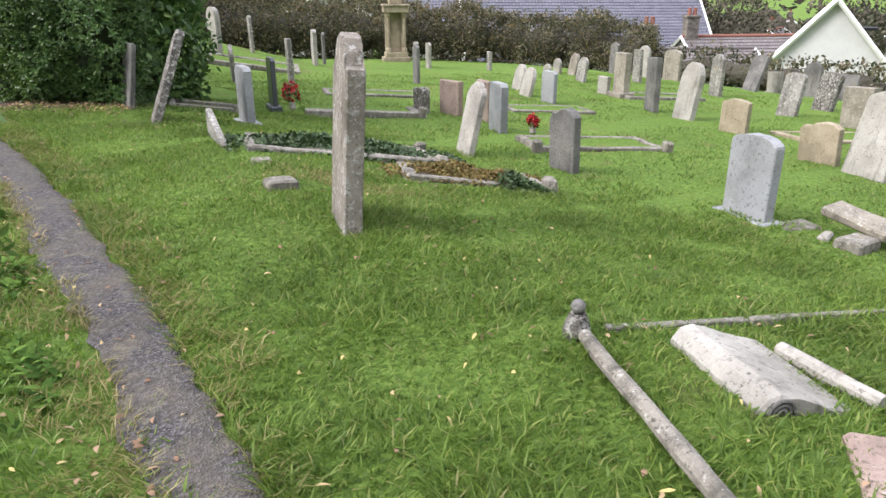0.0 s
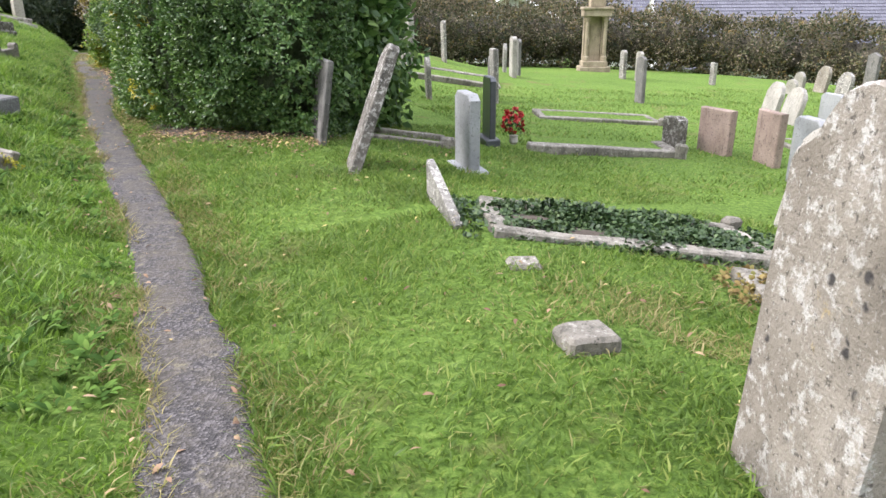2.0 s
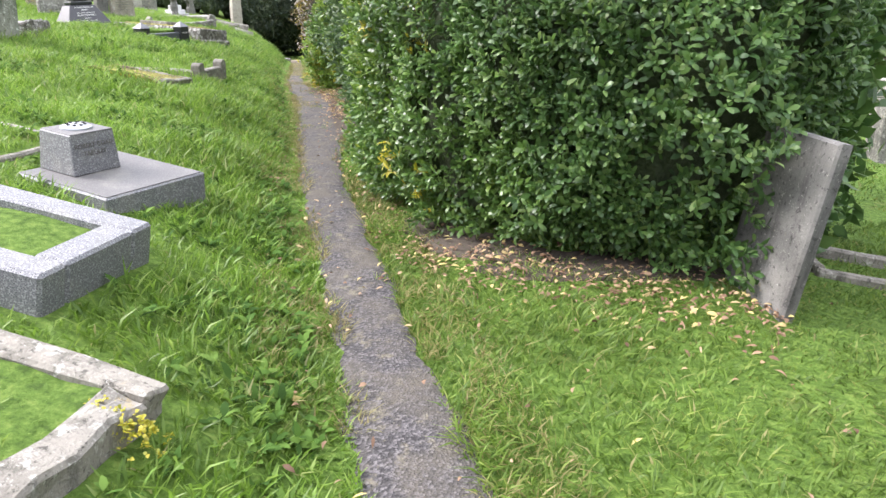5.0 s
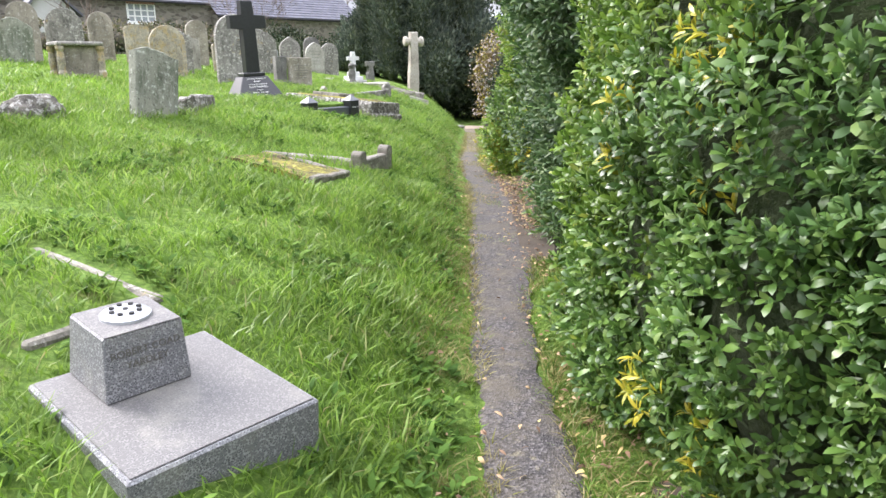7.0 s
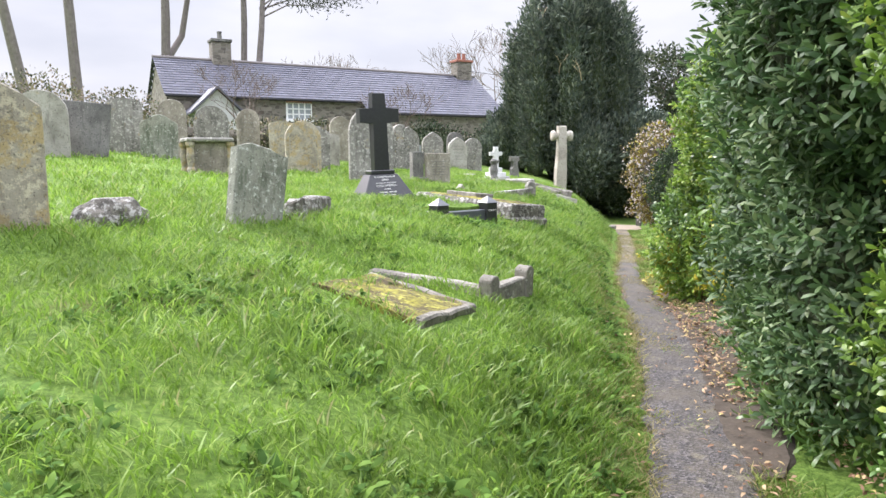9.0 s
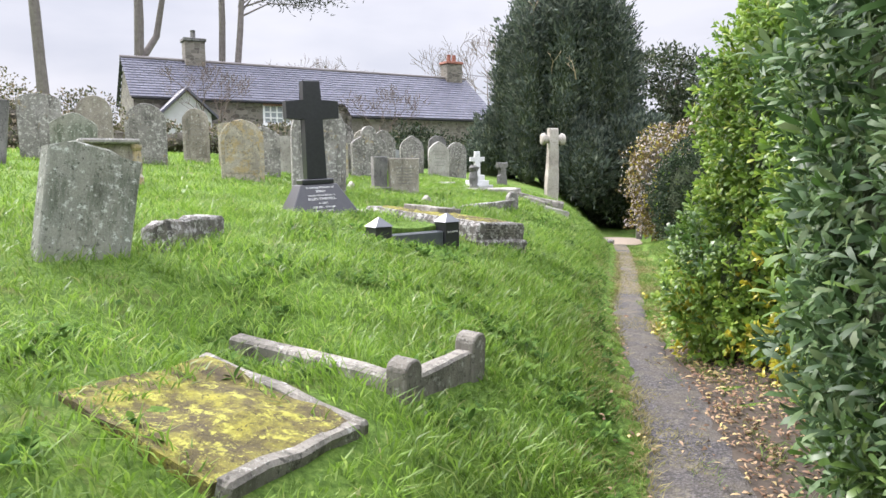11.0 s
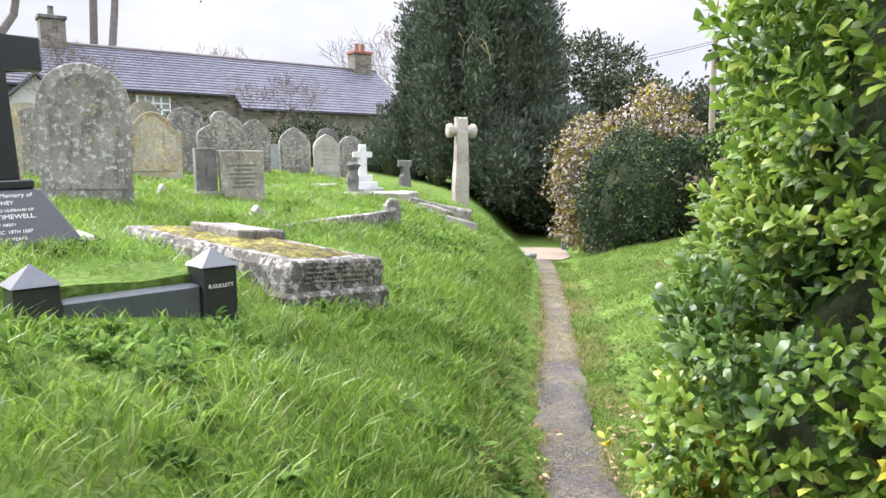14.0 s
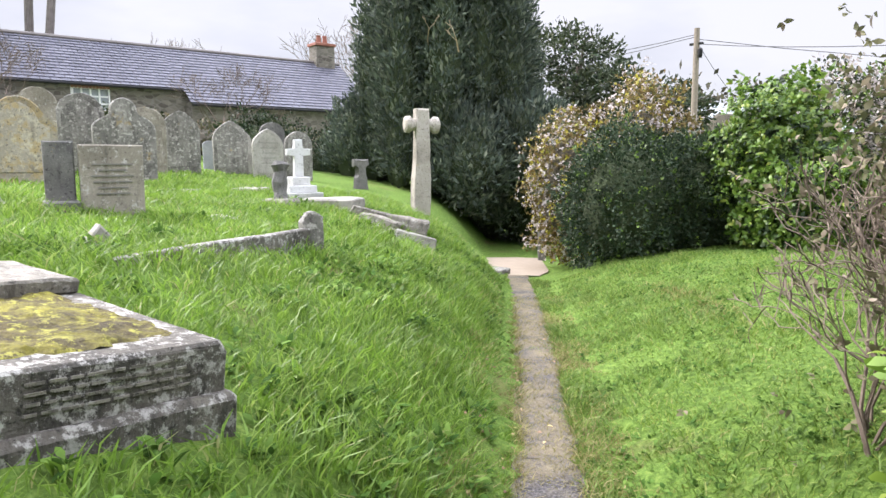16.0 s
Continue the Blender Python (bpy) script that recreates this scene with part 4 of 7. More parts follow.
headstone(2.96, 6.40, 0.81, 0.56, "low", SMOOTH_GREY, "smooth light grey headstone on a stone base", .12, 8, plinth=.03)
# the bank above the path
headstone(-13.0, 9.25, 1.1, .67, "ogee", LIMESTONE_OCHRE, "pale headstone spotted with ochre lichen", .1, 0, 0, 0)
headstone(-13.4, 11.35, .74, .6, "chipped", MOSSY_STONE, "short green mossy headstone leaning over", .12, 6, 5, 12)
headstone(-21.2, 11.15, 0, 0.88, "flat", LIMESTONE_DARK, "broad dark leaning headstone", .12, 0, 6, 5, top_z=2.97)
headstone(-21.6, 12.6, 0, 0.71, "ogee", MOSSY_STONE, "grey-green headstone with a shaped top", .12, 0, 2, 2, top_z=2.8)
headstone(-20.9, 10.5, 0, 0.84, "round", LIMESTONE_WHITE, L_PALE, .12, top_z=3.12)
headstone(-21.8, 9.9, 0, 0.76, "low", LIMESTONE_GREY, L_GREY, .12, top_z=3.25)
headstone(-23.0, 12.3, 0, 0.71, "low", LIMESTONE_GREY, L_GREY, .12, top_z=3.22)
headstone(-22.4, 13.1, 0, 0.59, "round", LIMESTONE, L_GREY, .12, top_z=3.18)
headstone(-22.9, 14.1, 0, 0.76, "round", LIMESTONE_GREY, "round-headed grey headstone with a moulded face", .14, top_z=3.12, panel=True, lines=5)
headstone(-24.3, 15.5, 0, 0.57, "round", LIMESTONE, L_GREY, .12, top_z=3.18, panel=True, lines=5)
headstone(-23.4, 16.0, 0, 0.60, "low", LIMESTONE_OCHRE, "grey headstone with an orange lichen top", .12, top_z=2.85)
headstone(-19.5, 14.75, 0, 0.69, "round", LIMESTONE_OCHRE, "round-topped pale headstone thick with ochre lichen", .12, top_z=2.63, panel=True)
headstone(-20.6, 15.55, 0, 0.63, "ogee", LIMESTONE_GREY, L_GREY, .12, top_z=2.6)
headstone(-22.0, 16.6, 0, 0.50, "low", LIMESTONE_WHITE, L_PALE, .12, top_z=2.5)
headstone(-24.6, 18.3, 0, 0.59, "round", LIMESTONE, L_GREY, .12, top_z=3.1)
headstone(-17.85, 15.3, 0, 0.82, "round", LIMESTONE_GREY, "tall round-topped grey headstone blotched with lichen", .13, 2, 1, 1, top_z=2.79, panel=True)
headstone(-21.1, 17.15, 0, 0.80, "shoulder", LIMESTONE_OCHRE, "shouldered headstone stained orange with lichen", .13, 0, 1, 0, top_z=2.62, panel=True)
headstone(-22.9, 18.4, 0, 0.63, "round", LIMESTONE_GREY, "round-headed headstone with a carved border", .12, top_z=2.88, panel=True, lines=5)
headstone(-22.2, 18.75, 0, 0.84, "trefoil", LIMESTONE_GREY, "grey headstone with a lobed top", .14, 6, 1, 0, top_z=2.78)
headstone(-24.3, 19.9, 0, 0.67, "round", LIMESTONE, L_GREY, .12, top_z=2.85, panel=True, lines=5)
headstone(-24.9, 20.8, 0, 0.71, "gothic", LIMESTONE_GREY, "pointed-arch headstone with a sunk panel", .13, top_z=2.87, panel=True, lines=5)
headstone(-25.4, 22.1, 0, 0.71, "gothic", LIMESTONE_GREY, "pointed-arch grey headstone with worn lettering", .13, top_z=2.76, panel=True, lines=5)
headstone(-26.0, 22.6, 0, 0.59, "round", LIMESTONE_WHITE, L_PALE, .12, top_z=2.62)
headstone(-24.6, 22.5, 0, 0.63, "gothic", LIMESTONE_WHITE, L_PALE, .12, top_z=2.57, panel=True, lines=5)
headstone(-25.9, 23.4, 0, 0.59, "round", LIMESTONE_DARK, "dark round-topped headstone by the yew", .12, top_z=2.8)
headstone(-25.3, 23.7, 0, 0.63, "round", LIMESTONE_GREY, "round-topped grey headstone with a carved border", .12, top_z=2.58, panel=True, lines=5)
headstone(-27.0, 22.5, 0, 0.42, "low", SMOOTH_GREY, "small pale blue-grey headstone", .1, top_z=2.4)
headstone(-18.42, 17.2, .62, 0.52, "flat", LIMESTONE, "squared grey memorial with worn lettering", .16, 2, 0, 0, lines=6)
headstone(-18.62, 16.83, .6, .24, "flat", LIMESTONE_DARK, "narrow dark pier of a squared memorial", .2, 2, plinth=.08)


# ---- graves with kerbs ----
def grave_pose(x, y, turn=0.0, z=None, tilt=0.0):
    """x of the pose runs east along the grave, y across it."""
    return pose(x, y, gz(x, y) if z is None else z, 0, tilt, EAST + turn)


# stretches of stone where no grass grows: place, turn, and reach along and across
BARE = [(-7.9, 8.6, EAST - 10, -.37, .44, -.35, .38), (-15.05, 15.52, EAST - 1, -1.05, 1.05, -.47, .47), (-14.42, 14.33, EAST - 8, .38, .63, -.52, .52), (-15.638, 14.17, EAST - 16, -.42, .28, -.44, .44)]


def kerb_grave(x, y, length, width, mat, label, turn=0.0, kw=.12, kh=.12, posts=(), infill=None, tilt=0.0, sides="nsew", z=None, post_h=.22, wear=.012, group="kerbed graves", arched=False, level=None):
    """A kerbed grave; posts: corners (a, b) of -1 or 1 that carry a block."""
    l, w = length / 2, width / 2
    a = radians(EAST + turn)
    slope = lambda dx, dy, r: math.degrees(math.atan2(gz(x + dx * r, y + dy * r) - gz(x - dx * r, y - dy * r), 2 * r))
    rise, across = slope(math.cos(a), math.sin(a), l), slope(-math.sin(a), math.cos(a), w)
    if level is not None:
        across, rise, tilt = 0, 0, level
    root = empty("kerbed_grave", pose(x, y, gz(x, y) if z is None else z, across * .8, -rise + tilt, EAST + turn), label, "grave", group)
    spans = {"n": (-l, l, w - kw, w), "s": (-l, l, -w, -w + kw), "e": (l - kw, l, -w + kw + .003, w - kw - .003), "w": (-l, -l + kw, -w + kw + .003, w - kw - .003)}
    if infill and infill is not TURF:
        BARE.append((x, y, EAST + turn, -l * .45, l * .9, -w * .7, w * .6))
    for k in sides:
        x0, x1, y0, y1 = spans[k]
        BARE.append((x, y, EAST + turn, x0 - .05, x1 + .05, y0 - .05, y1 + .05))
        bm = bmesh.new()
        box(bm, x0, x1, y0, y1, -.18, kh, .014)
        if wear:
            rough(bm, wear, 7, 3, x + ord(k))
        part("kerb", bm, mat, root)
    for a, b in posts:
        bm = bmesh.new()
        if arched:
            r = .066
            prism(bm, [(r, -.2), *[(r * math.cos(q), post_h - r * .8 + r * .8 * math.sin(q)) for q in np.linspace(0, math.pi, 9)], (-r, -.2)], -.06, .06, .008)
            bmesh.ops.rotate(bm, verts=bm.verts[:], cent=(0, 0, 0), matrix=Matrix.Rotation(radians(90), 3, "Z"))
            bmesh.ops.translate(bm, verts=bm.verts[:], vec=(a * (l - .045), b * (w - .05), 0))
            part("end_block", bm, mat, root, "round-topped end block white with lichen")
            continue
        box(bm, a * l - .072, a * l + .072, b * w - .072, b * w + .072, -.18, post_h, .03)
        if wear:
            rough(bm, wear, 6, 2, a + b * 2)
        part("corner_block", bm, mat, root)
    if infill:
        bm = bmesh.new()
        box(bm, -l + kw * .8, l - kw * .8, -w + kw * .8, w - kw * .8, -.1, kh * .72, 0)
        rough(bm, .03, 4, 5, x)
        part("infill", bm, infill, root)
    return root


def ivy_patch(x, y, lx, ly, n, size, mat, label, turn=0.0, mound=.2, name="ivy", cat="ivy"):
    rng = np.random.default_rng(int(abs(x * 100 + y * 10)) + n)
    a, b = rng.normal(0, .45, n).clip(-1, 1), rng.normal(0, .5, n).clip(-1, 1)
    c, s = math.cos(radians(EAST + turn)), math.sin(radians(EAST + turn))
    px, py = x + (a * lx * c - b * ly * s), y + (a * lx * s + b * ly * c)
    hum = np.array([.5 + noise.noise((u * 2.5, w * 2.5, 0)) for u, w in zip(px, py)])
    pz = ground(px, py) + .04 + mound * hum * (1 - np.maximum(np.abs(a), np.abs(b)) ** 2) * rng.uniform(.5, 1.1, n)
    p = np.stack([px, py, pz], 1)
    v, t = whorls(p, np.tile([0, 0, 1.0], (n, 1)) + rng.normal(0, .5, (n, 3)), 3, size, size * .75, 1.2, rng)
    tagged(new(name, tri_mesh(name, v, t, mat)), label, cat, "", "stuff")


kerb_grave(0.28, 6.89, 1.45, .72, KERB_STONE, "low pale kerbed grave with brown dead growth inside", 2, kh=.07, posts=((1, -1),), infill=SOIL, post_h=.17, wear=.025)
ivy_patch(0.26, 6.94, .85, .42, 1500, .04, RUSSET, "dead brown growth in a kerbed grave", 2, .12, "dry_growth", "plants")
ivy_patch(0.80, 6.61, .3, .16, 420, .04, IVY, "ivy over the corner of a kerbed grave", 0, .2)
kerb_grave(-1.15, 7.68, 2.1, .95, KERB_STONE, "whitish kerbed grave overgrown with ivy", 7, kh=.08, posts=((1, -1), (1, 1)), infill=SOIL, post_h=.13, wear=.03)
ivy_patch(-1.08, 7.74, 1.3, .52, 4600, .042, IVY, "thick dark ivy over a kerbed grave", 7, .17)
kerb_grave(2.16, 10.05, 2.0, .95, KERB_STONE, "pale kerbed grave with corner blocks and red flowers", 3, kh=.07, posts=((1, -1), (-1, -1)), infill=TURF, post_h=.16, wear=.02)
kerb_grave(-1.44, 12.21, 2.0, .9, KERB_STONE, "grassed grave with a heavy lichened kerb", 5, kw=.16, kh=.1, posts=((1, -1),), infill=TURF, post_h=.2, sides="se", wear=.02)
kerb_grave(-1.52, 15.10, 2.1, .9, KERB_STONE, "grassed grave with a low stone kerb", 5, kh=.05, posts=((1, -1),), infill=TURF, post_h=.12)
kerb_grave(-3.7, 10.75, 1.0, .6, KERB_STONE, "small grave with a narrow pale kerb", 8, kw=.07, kh=.06, posts=((1, -1),), post_h=.13)
kerb_grave(-4.86, 18.18, 2.3, 1.0, KERB_STONE, "pale kerbed grave before a tall headstone", 5, infill=TURF, kh=.1)
kerb_grave(2.15, 14.31, 1.8, .9, KERB_STONE, "low kerbed grave sunk in the turf", 5, infill=TURF, kh=.03)
kerb_grave(5.52, 18.04, 2.2, 1.1, KERB_STONE, "pale stepped kerb round a tall headstone", 5, infill=TURF, kh=.08)
kerb_grave(7.20, 12.26, 2.4, 1.0, SANDSTONE, "buff kerbed grave in the field", 5, infill=TURF, kh=.05)
# granite graves beside the path
kerb_grave(-7.4, 7.53, 1.25, .74, GRANITE, "speckled silver granite kerb round clipped grass", 8, kw=.15, kh=.17, infill=TURF, wear=0)
kerb_grave(-6.4, 6.75, 1.15, .85, KERB_STONE, "old low kerbed grave with a mossy corner", 6, kw=.13, kh=.09, infill=TURF, sides="nse", wear=.03)
kerb_grave(-5.8, 5.7, 1.1, .75, KERB_STONE, "pale kerb half sunk in long grass", 6, kw=.13, kh=.07, infill=TURF, sides="nse", wear=.02)
ivy_patch(-5.95, 7.1, .16, .08, 260, .016, YELLOW_LEAF, "yellow moss on a kerb corner", 0, .13, "moss", "moss")
kerb_grave(-9.04, 8.55, .9, .75, KERB_STONE, "sunken kerb showing through the grass", 6, kw=.06, kh=.0, sides="ne", wear=.015)
kerb_grave(-11.64, 12.38, 1.22, .7, KERB_STONE, "lichened kerb with two rounded end blocks", 10, z=.80, level=2.4, kw=.10, kh=.095, posts=((1, -1), (1, 1)), post_h=.185, wear=.012, sides="se", arched=True)
kerb_grave(-10.98, 11.38, .95, .85, KERB_STONE, "flat grave crusted with yellow moss inside a sunken kerb", 14, kw=.07, kh=.02, infill=MOSS, wear=.02, sides="en")
# black kerb with pyramid-topped posts
root = empty("kerbed_grave", grave_pose(-14.42, 14.33, -8, 1.12), "black granite kerb with two pyramid-topped posts", "grave", "kerbed graves")
for b in (-.41, .41):
    bm = bmesh.new()
    q = .09
    box(bm, .5 - q, .5 + q, b - q, b + q, -.25, .17, .006)
    pst = part("post", bm, BLACK_GRANITE, root)
    bm = bmesh.new()
    rim = [bm.verts.new((.5 + sx * .1, b + sy * .1, .171)) for sx, sy in ((-1, -1), (1, -1), (1, 1), (-1, 1))]
    tip = bm.verts.new((.5, b, .262))
    bm.faces.new(rim)
    for k in range(4):
        bm.faces.new((rim[k], rim[(k + 1) % 4], tip))
    part("pyramid_cap", bm, SLATE_STONE, pst)
words = text_mesh("R.GULLETT", .027, LETTERING)
wob = new("lettering", words)
wob.parent = root
wob.matrix_local = pose(.5925, .41, .065, 90, 0, 90)
for x0, x1, y0, y1 in ((.44, .56, -.318, .318), (-.7, .41, -.46, -.36), (-.7, .41, .36, .46)):
    bm = bmesh.new()
    box(bm, x0, x1, y0, y1, -.2, .085, .01)
    part("kerb", bm, SLATE_STONE, root)
bm = bmesh.new()
box(bm, -.7, .43, -.355, .355, -.15, .13, 0)
rough(bm, .03, 3, 4)
part("infill", bm, TURF, root)
# ledger tomb with moss
root = empty("ledger_tomb", pose(-15.04, 15.48, 1.015, -4.5, 3.5, 9), "low lichened ledger tomb with yellow moss on top", "tomb")
bm = bmesh.new()
box(bm, -1.02, 1.0, -.44, .44, -.3, .075, .025)
rough(bm, .012, 5, 3, 2)
part("base", bm, LICHEN_MOTTLED, root)
bm = bmesh.new()
prism(bm, [(-.4, .0), (-.4, .21), (-.37, .26), (.37, .26), (.4, .21), (.4, .0)], -.95, .95, .012)
bmesh.ops.rotate(bm, verts=bm.verts[:], cent=(0, 0, 0), matrix=Matrix.Rotation(radians(90), 3, "Z"))
rough(bm, .012, 6, 3, 5)
part("ledger", bm, LICHEN_MOTTLED, root)
bm = bmesh.new()
grid = []
for i in range(86):
    a = -.88 + 1.72 * i / 85
    grid.append([])
    for k in range(33):
        b = -.31 + .62 * k / 32
        edge = min(a + .88, .84 - a, b + .31, .31 - b) / .09
        lump = noise.fractal((a * 7, b * 7, 2), 1, 2, 4) * .016 + noise.noise((a * 34, b * 34, 0)) * .006
        grid[-1].append(bm.verts.new((a, b, .262 + lump + .012 * min(edge, 1) - .05 * max(0, .35 + .8 * noise.noise((a * 9, b * 9, 6)) - edge))))
for g, h in zip(grid, grid[1:]):
    for k in range(32):
        bm.faces.new((g[k], h[k], h[k + 1], g[k + 1]))
part("moss_cover", bm, MOSS, root, "cushion of yellow-brown moss")
bm = bmesh.new()
box(bm, -.66, -.02, -.04, .36, .262, .325, .012, .012)
rough(bm, .01, 6, 3, 2)
part("loose_slab", bm, KERB_STONE, root)
rnd = random.Random(9)
for i in range(4):
    a = -.27
    while a < .22:
        b = min(a + rnd.uniform(.03, .08), .25)
        bm = bmesh.new()
        box(bm, .953, .9585, a, b, .212 - .03 * i, .221 - .03 * i, 0)
        part("inscription_word", bm, KERB_STONE, root)
        a = b + .012
# long kerb with a pointed end stone
bm = bmesh.new()
box(bm, -.85, .85, -.05, .05, -.25, .06, .012)
rough(bm, .01, 6, 3, 4)
thing("kerb", bm, LICHEN_MOTTLED, pose(-16.27, 17.15, 1.235, 0, -1, 107), "long dark lichened kerb at the edge of a grave", "kerb")
headstone(-16.58, 18.06, .33, .17, "gothic", LIMESTONE_GREY, "small pointed kerb end stone", .12, 0, group="")

# ---- memorials ----
def vase_block():
    root = empty("vase_memorial", grave_pose(-7.9, 8.6, -10, .605, 5), "speckled granite slab with a block vase on it", "memorial")
    bm = bmesh.new()
    box(bm, -.35, .42, -.33, .36, -.2, .09, .008)
    part("slab", bm, GRANITE, root)
    bm = bmesh.new()
    box(bm, -.335, .405, -.315, .345, .0905, .096, .002)
    part("polished_top", bm, GRANITE_TOP, root, "polished pale granite top")
    bm = bmesh.new()
    v0 = [(-.16, -.155), (.155, -.155), (.155, .155), (-.16, .155)]
    lo = [bm.verts.new((x - .17, y - .04, .096)) for x, y in v0]
    hi = [bm.verts.new((x * .86 - .17, y * .9 - .04, .33)) for x, y in v0]
    bm.faces.new(lo[::-1]), bm.faces.new(hi)
    for k in range(4):
        bm.faces.new((lo[k], lo[(k + 1) % 4], hi[(k + 1) % 4], hi[k]))
    bmesh.ops.bevel(bm, geom=bm.edges[:], offset=.006, segments=1, affect="EDGES")
    blk = part("block", bm, GRANITE, root)
    bm = bmesh.new()
    box(bm, -.3, -.035, -.175, .095, .3305, .335, .002)
    part("block_top", bm, GRANITE_TOP, blk)
    bm = bmesh.new()
    lathe(bm, [(.001, .335), (.088, .335), (.086, .345), (.06, .356), (.001, .36)], 20)
    bmesh.ops.translate(bm, verts=bm.verts[:], vec=(-.17, -.04, 0))
    rose = part("flower_rose", bm, ZINC, blk, "pierced grey metal flower holder")
    for k in range(9):
        r, a = (0, 0) if k == 8 else (.048, k * math.pi / 4)
        bm = bmesh.new()
        lathe(bm, [(.0095, .345), (.0095, .3625)], 8)
        bmesh.ops.translate(bm, verts=bm.verts[:], vec=(-.17 + r * math.cos(a), -.04 + r * math.sin(a), 0))
        part("hole", bm, HOLE, rose)
    for words, z in (("ROBERT COAD", .25), ("YARDLEY", .205)):
        ob = new("lettering", text_mesh(words, .036, LETTER_DARK))
        ob.parent = root
        ob.matrix_local = pose(-.014 - (z - .096) * .09, -.04, z, 84.6, 0, 90)


vase_block()


def black_cross():
    x, y = -15.638, 14.17
    root = empty("cross_memorial", pose(x, y, gz(x, y) - .02, 0, 0, 90 + EAST - 16) @ pose(0, 0, 0, 0, -2, 0), "black granite cross on a sloping lettered plinth", "cross")
    bm = bmesh.new()
    box(bm, -.50, .50, -.26, .44, -.25, .04, .02)
    part("base_step", bm, LIMESTONE, root, "pale stone step")
    bm = bmesh.new()
    lo = [bm.verts.new(c) for c in ((-.42, -.28, 0), (.42, -.28, 0), (.42, .2, 0), (-.42, .2, 0))]
    hi = [bm.verts.new(c) for c in ((-.22, -.1, .36), (.22, -.1, .36), (.22, .14, .36), (-.22, .14, .36))]
    bm.faces.new(lo[::-1]), bm.faces.new(hi)
    for k in range(4):
        bm.faces.new((lo[k], lo[(k + 1) % 4], hi[(k + 1) % 4], hi[k]))
    bmesh.ops.bevel(bm, geom=bm.edges[:], offset=.008, segments=1, affect="EDGES")
    part("plinth", bm, BLACK_GRANITE, root)
    bm = bmesh.new()
    box(bm, -.19, .19, -.09, .13, .361, .42, .01)
    part("collar", bm, BLACK_GRANITE, root)
    bm = bmesh.new()
    a, s, z1, z0, top = .10, .31, 1.3, 1.1, 1.52
    prism(bm, [(-a - .02, .42), (-a, z0), (-s, z0), (-s, z1), (-a, z1), (-a, top), (a, top), (a, z1), (s, z1), (s, z0), (a, z0), (a + .02, .42)], -.06, .08, .008)
    part("cross", bm, BLACK_GRANITE, root)
    zz = .315
    for line, size in (("In Loving Memory of", .046), ("SIDNEY", .042), ("THE BELOVED HUSBAND OF", .03), ("ELLEN TIMEWELL.", .05), ("OF ABBEY", .03), ("DIED DEC. 18TH 1887", .034), ("AGED 47 YEARS", .034)):
        ob = new("lettering", text_mesh(line, size * .85, LETTERING))
        ob.parent = root
        q = zz / .36
        ob.matrix_local = pose(0, -.28 + .18 * q - .003, zz, 63.4, 0, 0)
        zz -= .043


def white_cross():
    x, y = -20.3, 20.4
    root = empty("cross_memorial", pose(x, y, gz(x, y), 0, 0, 90 + EAST - 25), "small white marble cross on three steps", "cross")
    for w, z0, z1 in ((.27, -.15, .1), (.2, .1, .2), (.13, .2, .32)):
        bm = bmesh.new()
        box(bm, -w, w, -w, w, z0, z1 - .001, .008)
        part("step", bm, MARBLE, root)
    bm = bmesh.new()
    a = .055
    prism(bm, [(-a - .012, .32), (-a, .62), (-.17, .62), (-.17, .71), (-a, .71), (-a, .84), (a, .84), (a, .71), (.17, .71), (.17, .62), (a, .62), (a + .012, .32)], -.045, .045, .008)
    part("cross", bm, MARBLE, root)


def tall_cross():
    x, y = -20.7, 23.15
    root = empty("tall_cross", pose(x, y, gz(x, y), 0, 0, 90 + EAST - 35) @ pose(0, 0, 0, 0, 1, 0), "tall rough stone cross with rounded arms", "cross")
    bm = bmesh.new()
    prism(bm, [(-.16, -.4), (-.145, .5), (-.118, 1.35), (-.112, 1.88), (.112, 1.88), (.118, 1.35), (.145, .5), (.16, -.4)], -.11, .11, .03)
    rough(bm, .02, 3.5, 4, 3)
    part("shaft", bm, SANDSTONE_GREY, root)
    for s in (-1, 1):
        bm = bmesh.new()
        tube(bm, [(s * .1, 0, 1.62), (s * .17, 0, 1.62), (s * .22, 0, 1.62), (s * .29, 0, 1.62), (s * .315, 0, 1.62)], [.10, .105, .145, .14, .09], 14)
        rough(bm, .015, 5, 1, s)
        part("arm", bm, SANDSTONE_GREY, root)
    return root


SANDSTONE_GREY = stone("grey_buff_stone", (.36, .33, .28), (.50, .46, .40), (.56, .54, .48), .66, (.2, .18, .15), .66, relief=.7)
black_cross()
white_cross()
tall_cross()
# small dark cross, broken urn pedestal
x, y = -24.2, 24.6
root = empty("cross_memorial", pose(x, y, gz(x, y), 0, 0, 90), "small dark stone cross on a rough base", "cross")
bm = bmesh.new()
prism(bm, [(-.2, -.2), (-.16, .25), (-.07, .3), (-.07, .5), (-.2, .5), (-.2, .66), (.2, .66), (.2, .5), (.07, .5), (.07, .3), (.16, .25), (.2, -.2)], -.07, .07, .03)
rough(bm, .02, 5, 2, 4)
part("cross", bm, LIMESTONE_DARK, root)
x, y = -19.25, 19.45
root = empty("pedestal", pose(x, y, gz(x, y), 0, 0, 20), "broken rustic stone pedestal on a pale base", "monument")
bm = bmesh.new()
box(bm, -.2, .2, -.17, .17, -.15, .09, .03)
rough(bm, .03, 5, 2, 3)
part("base", bm, KERB_STONE, root)
bm = bmesh.new()
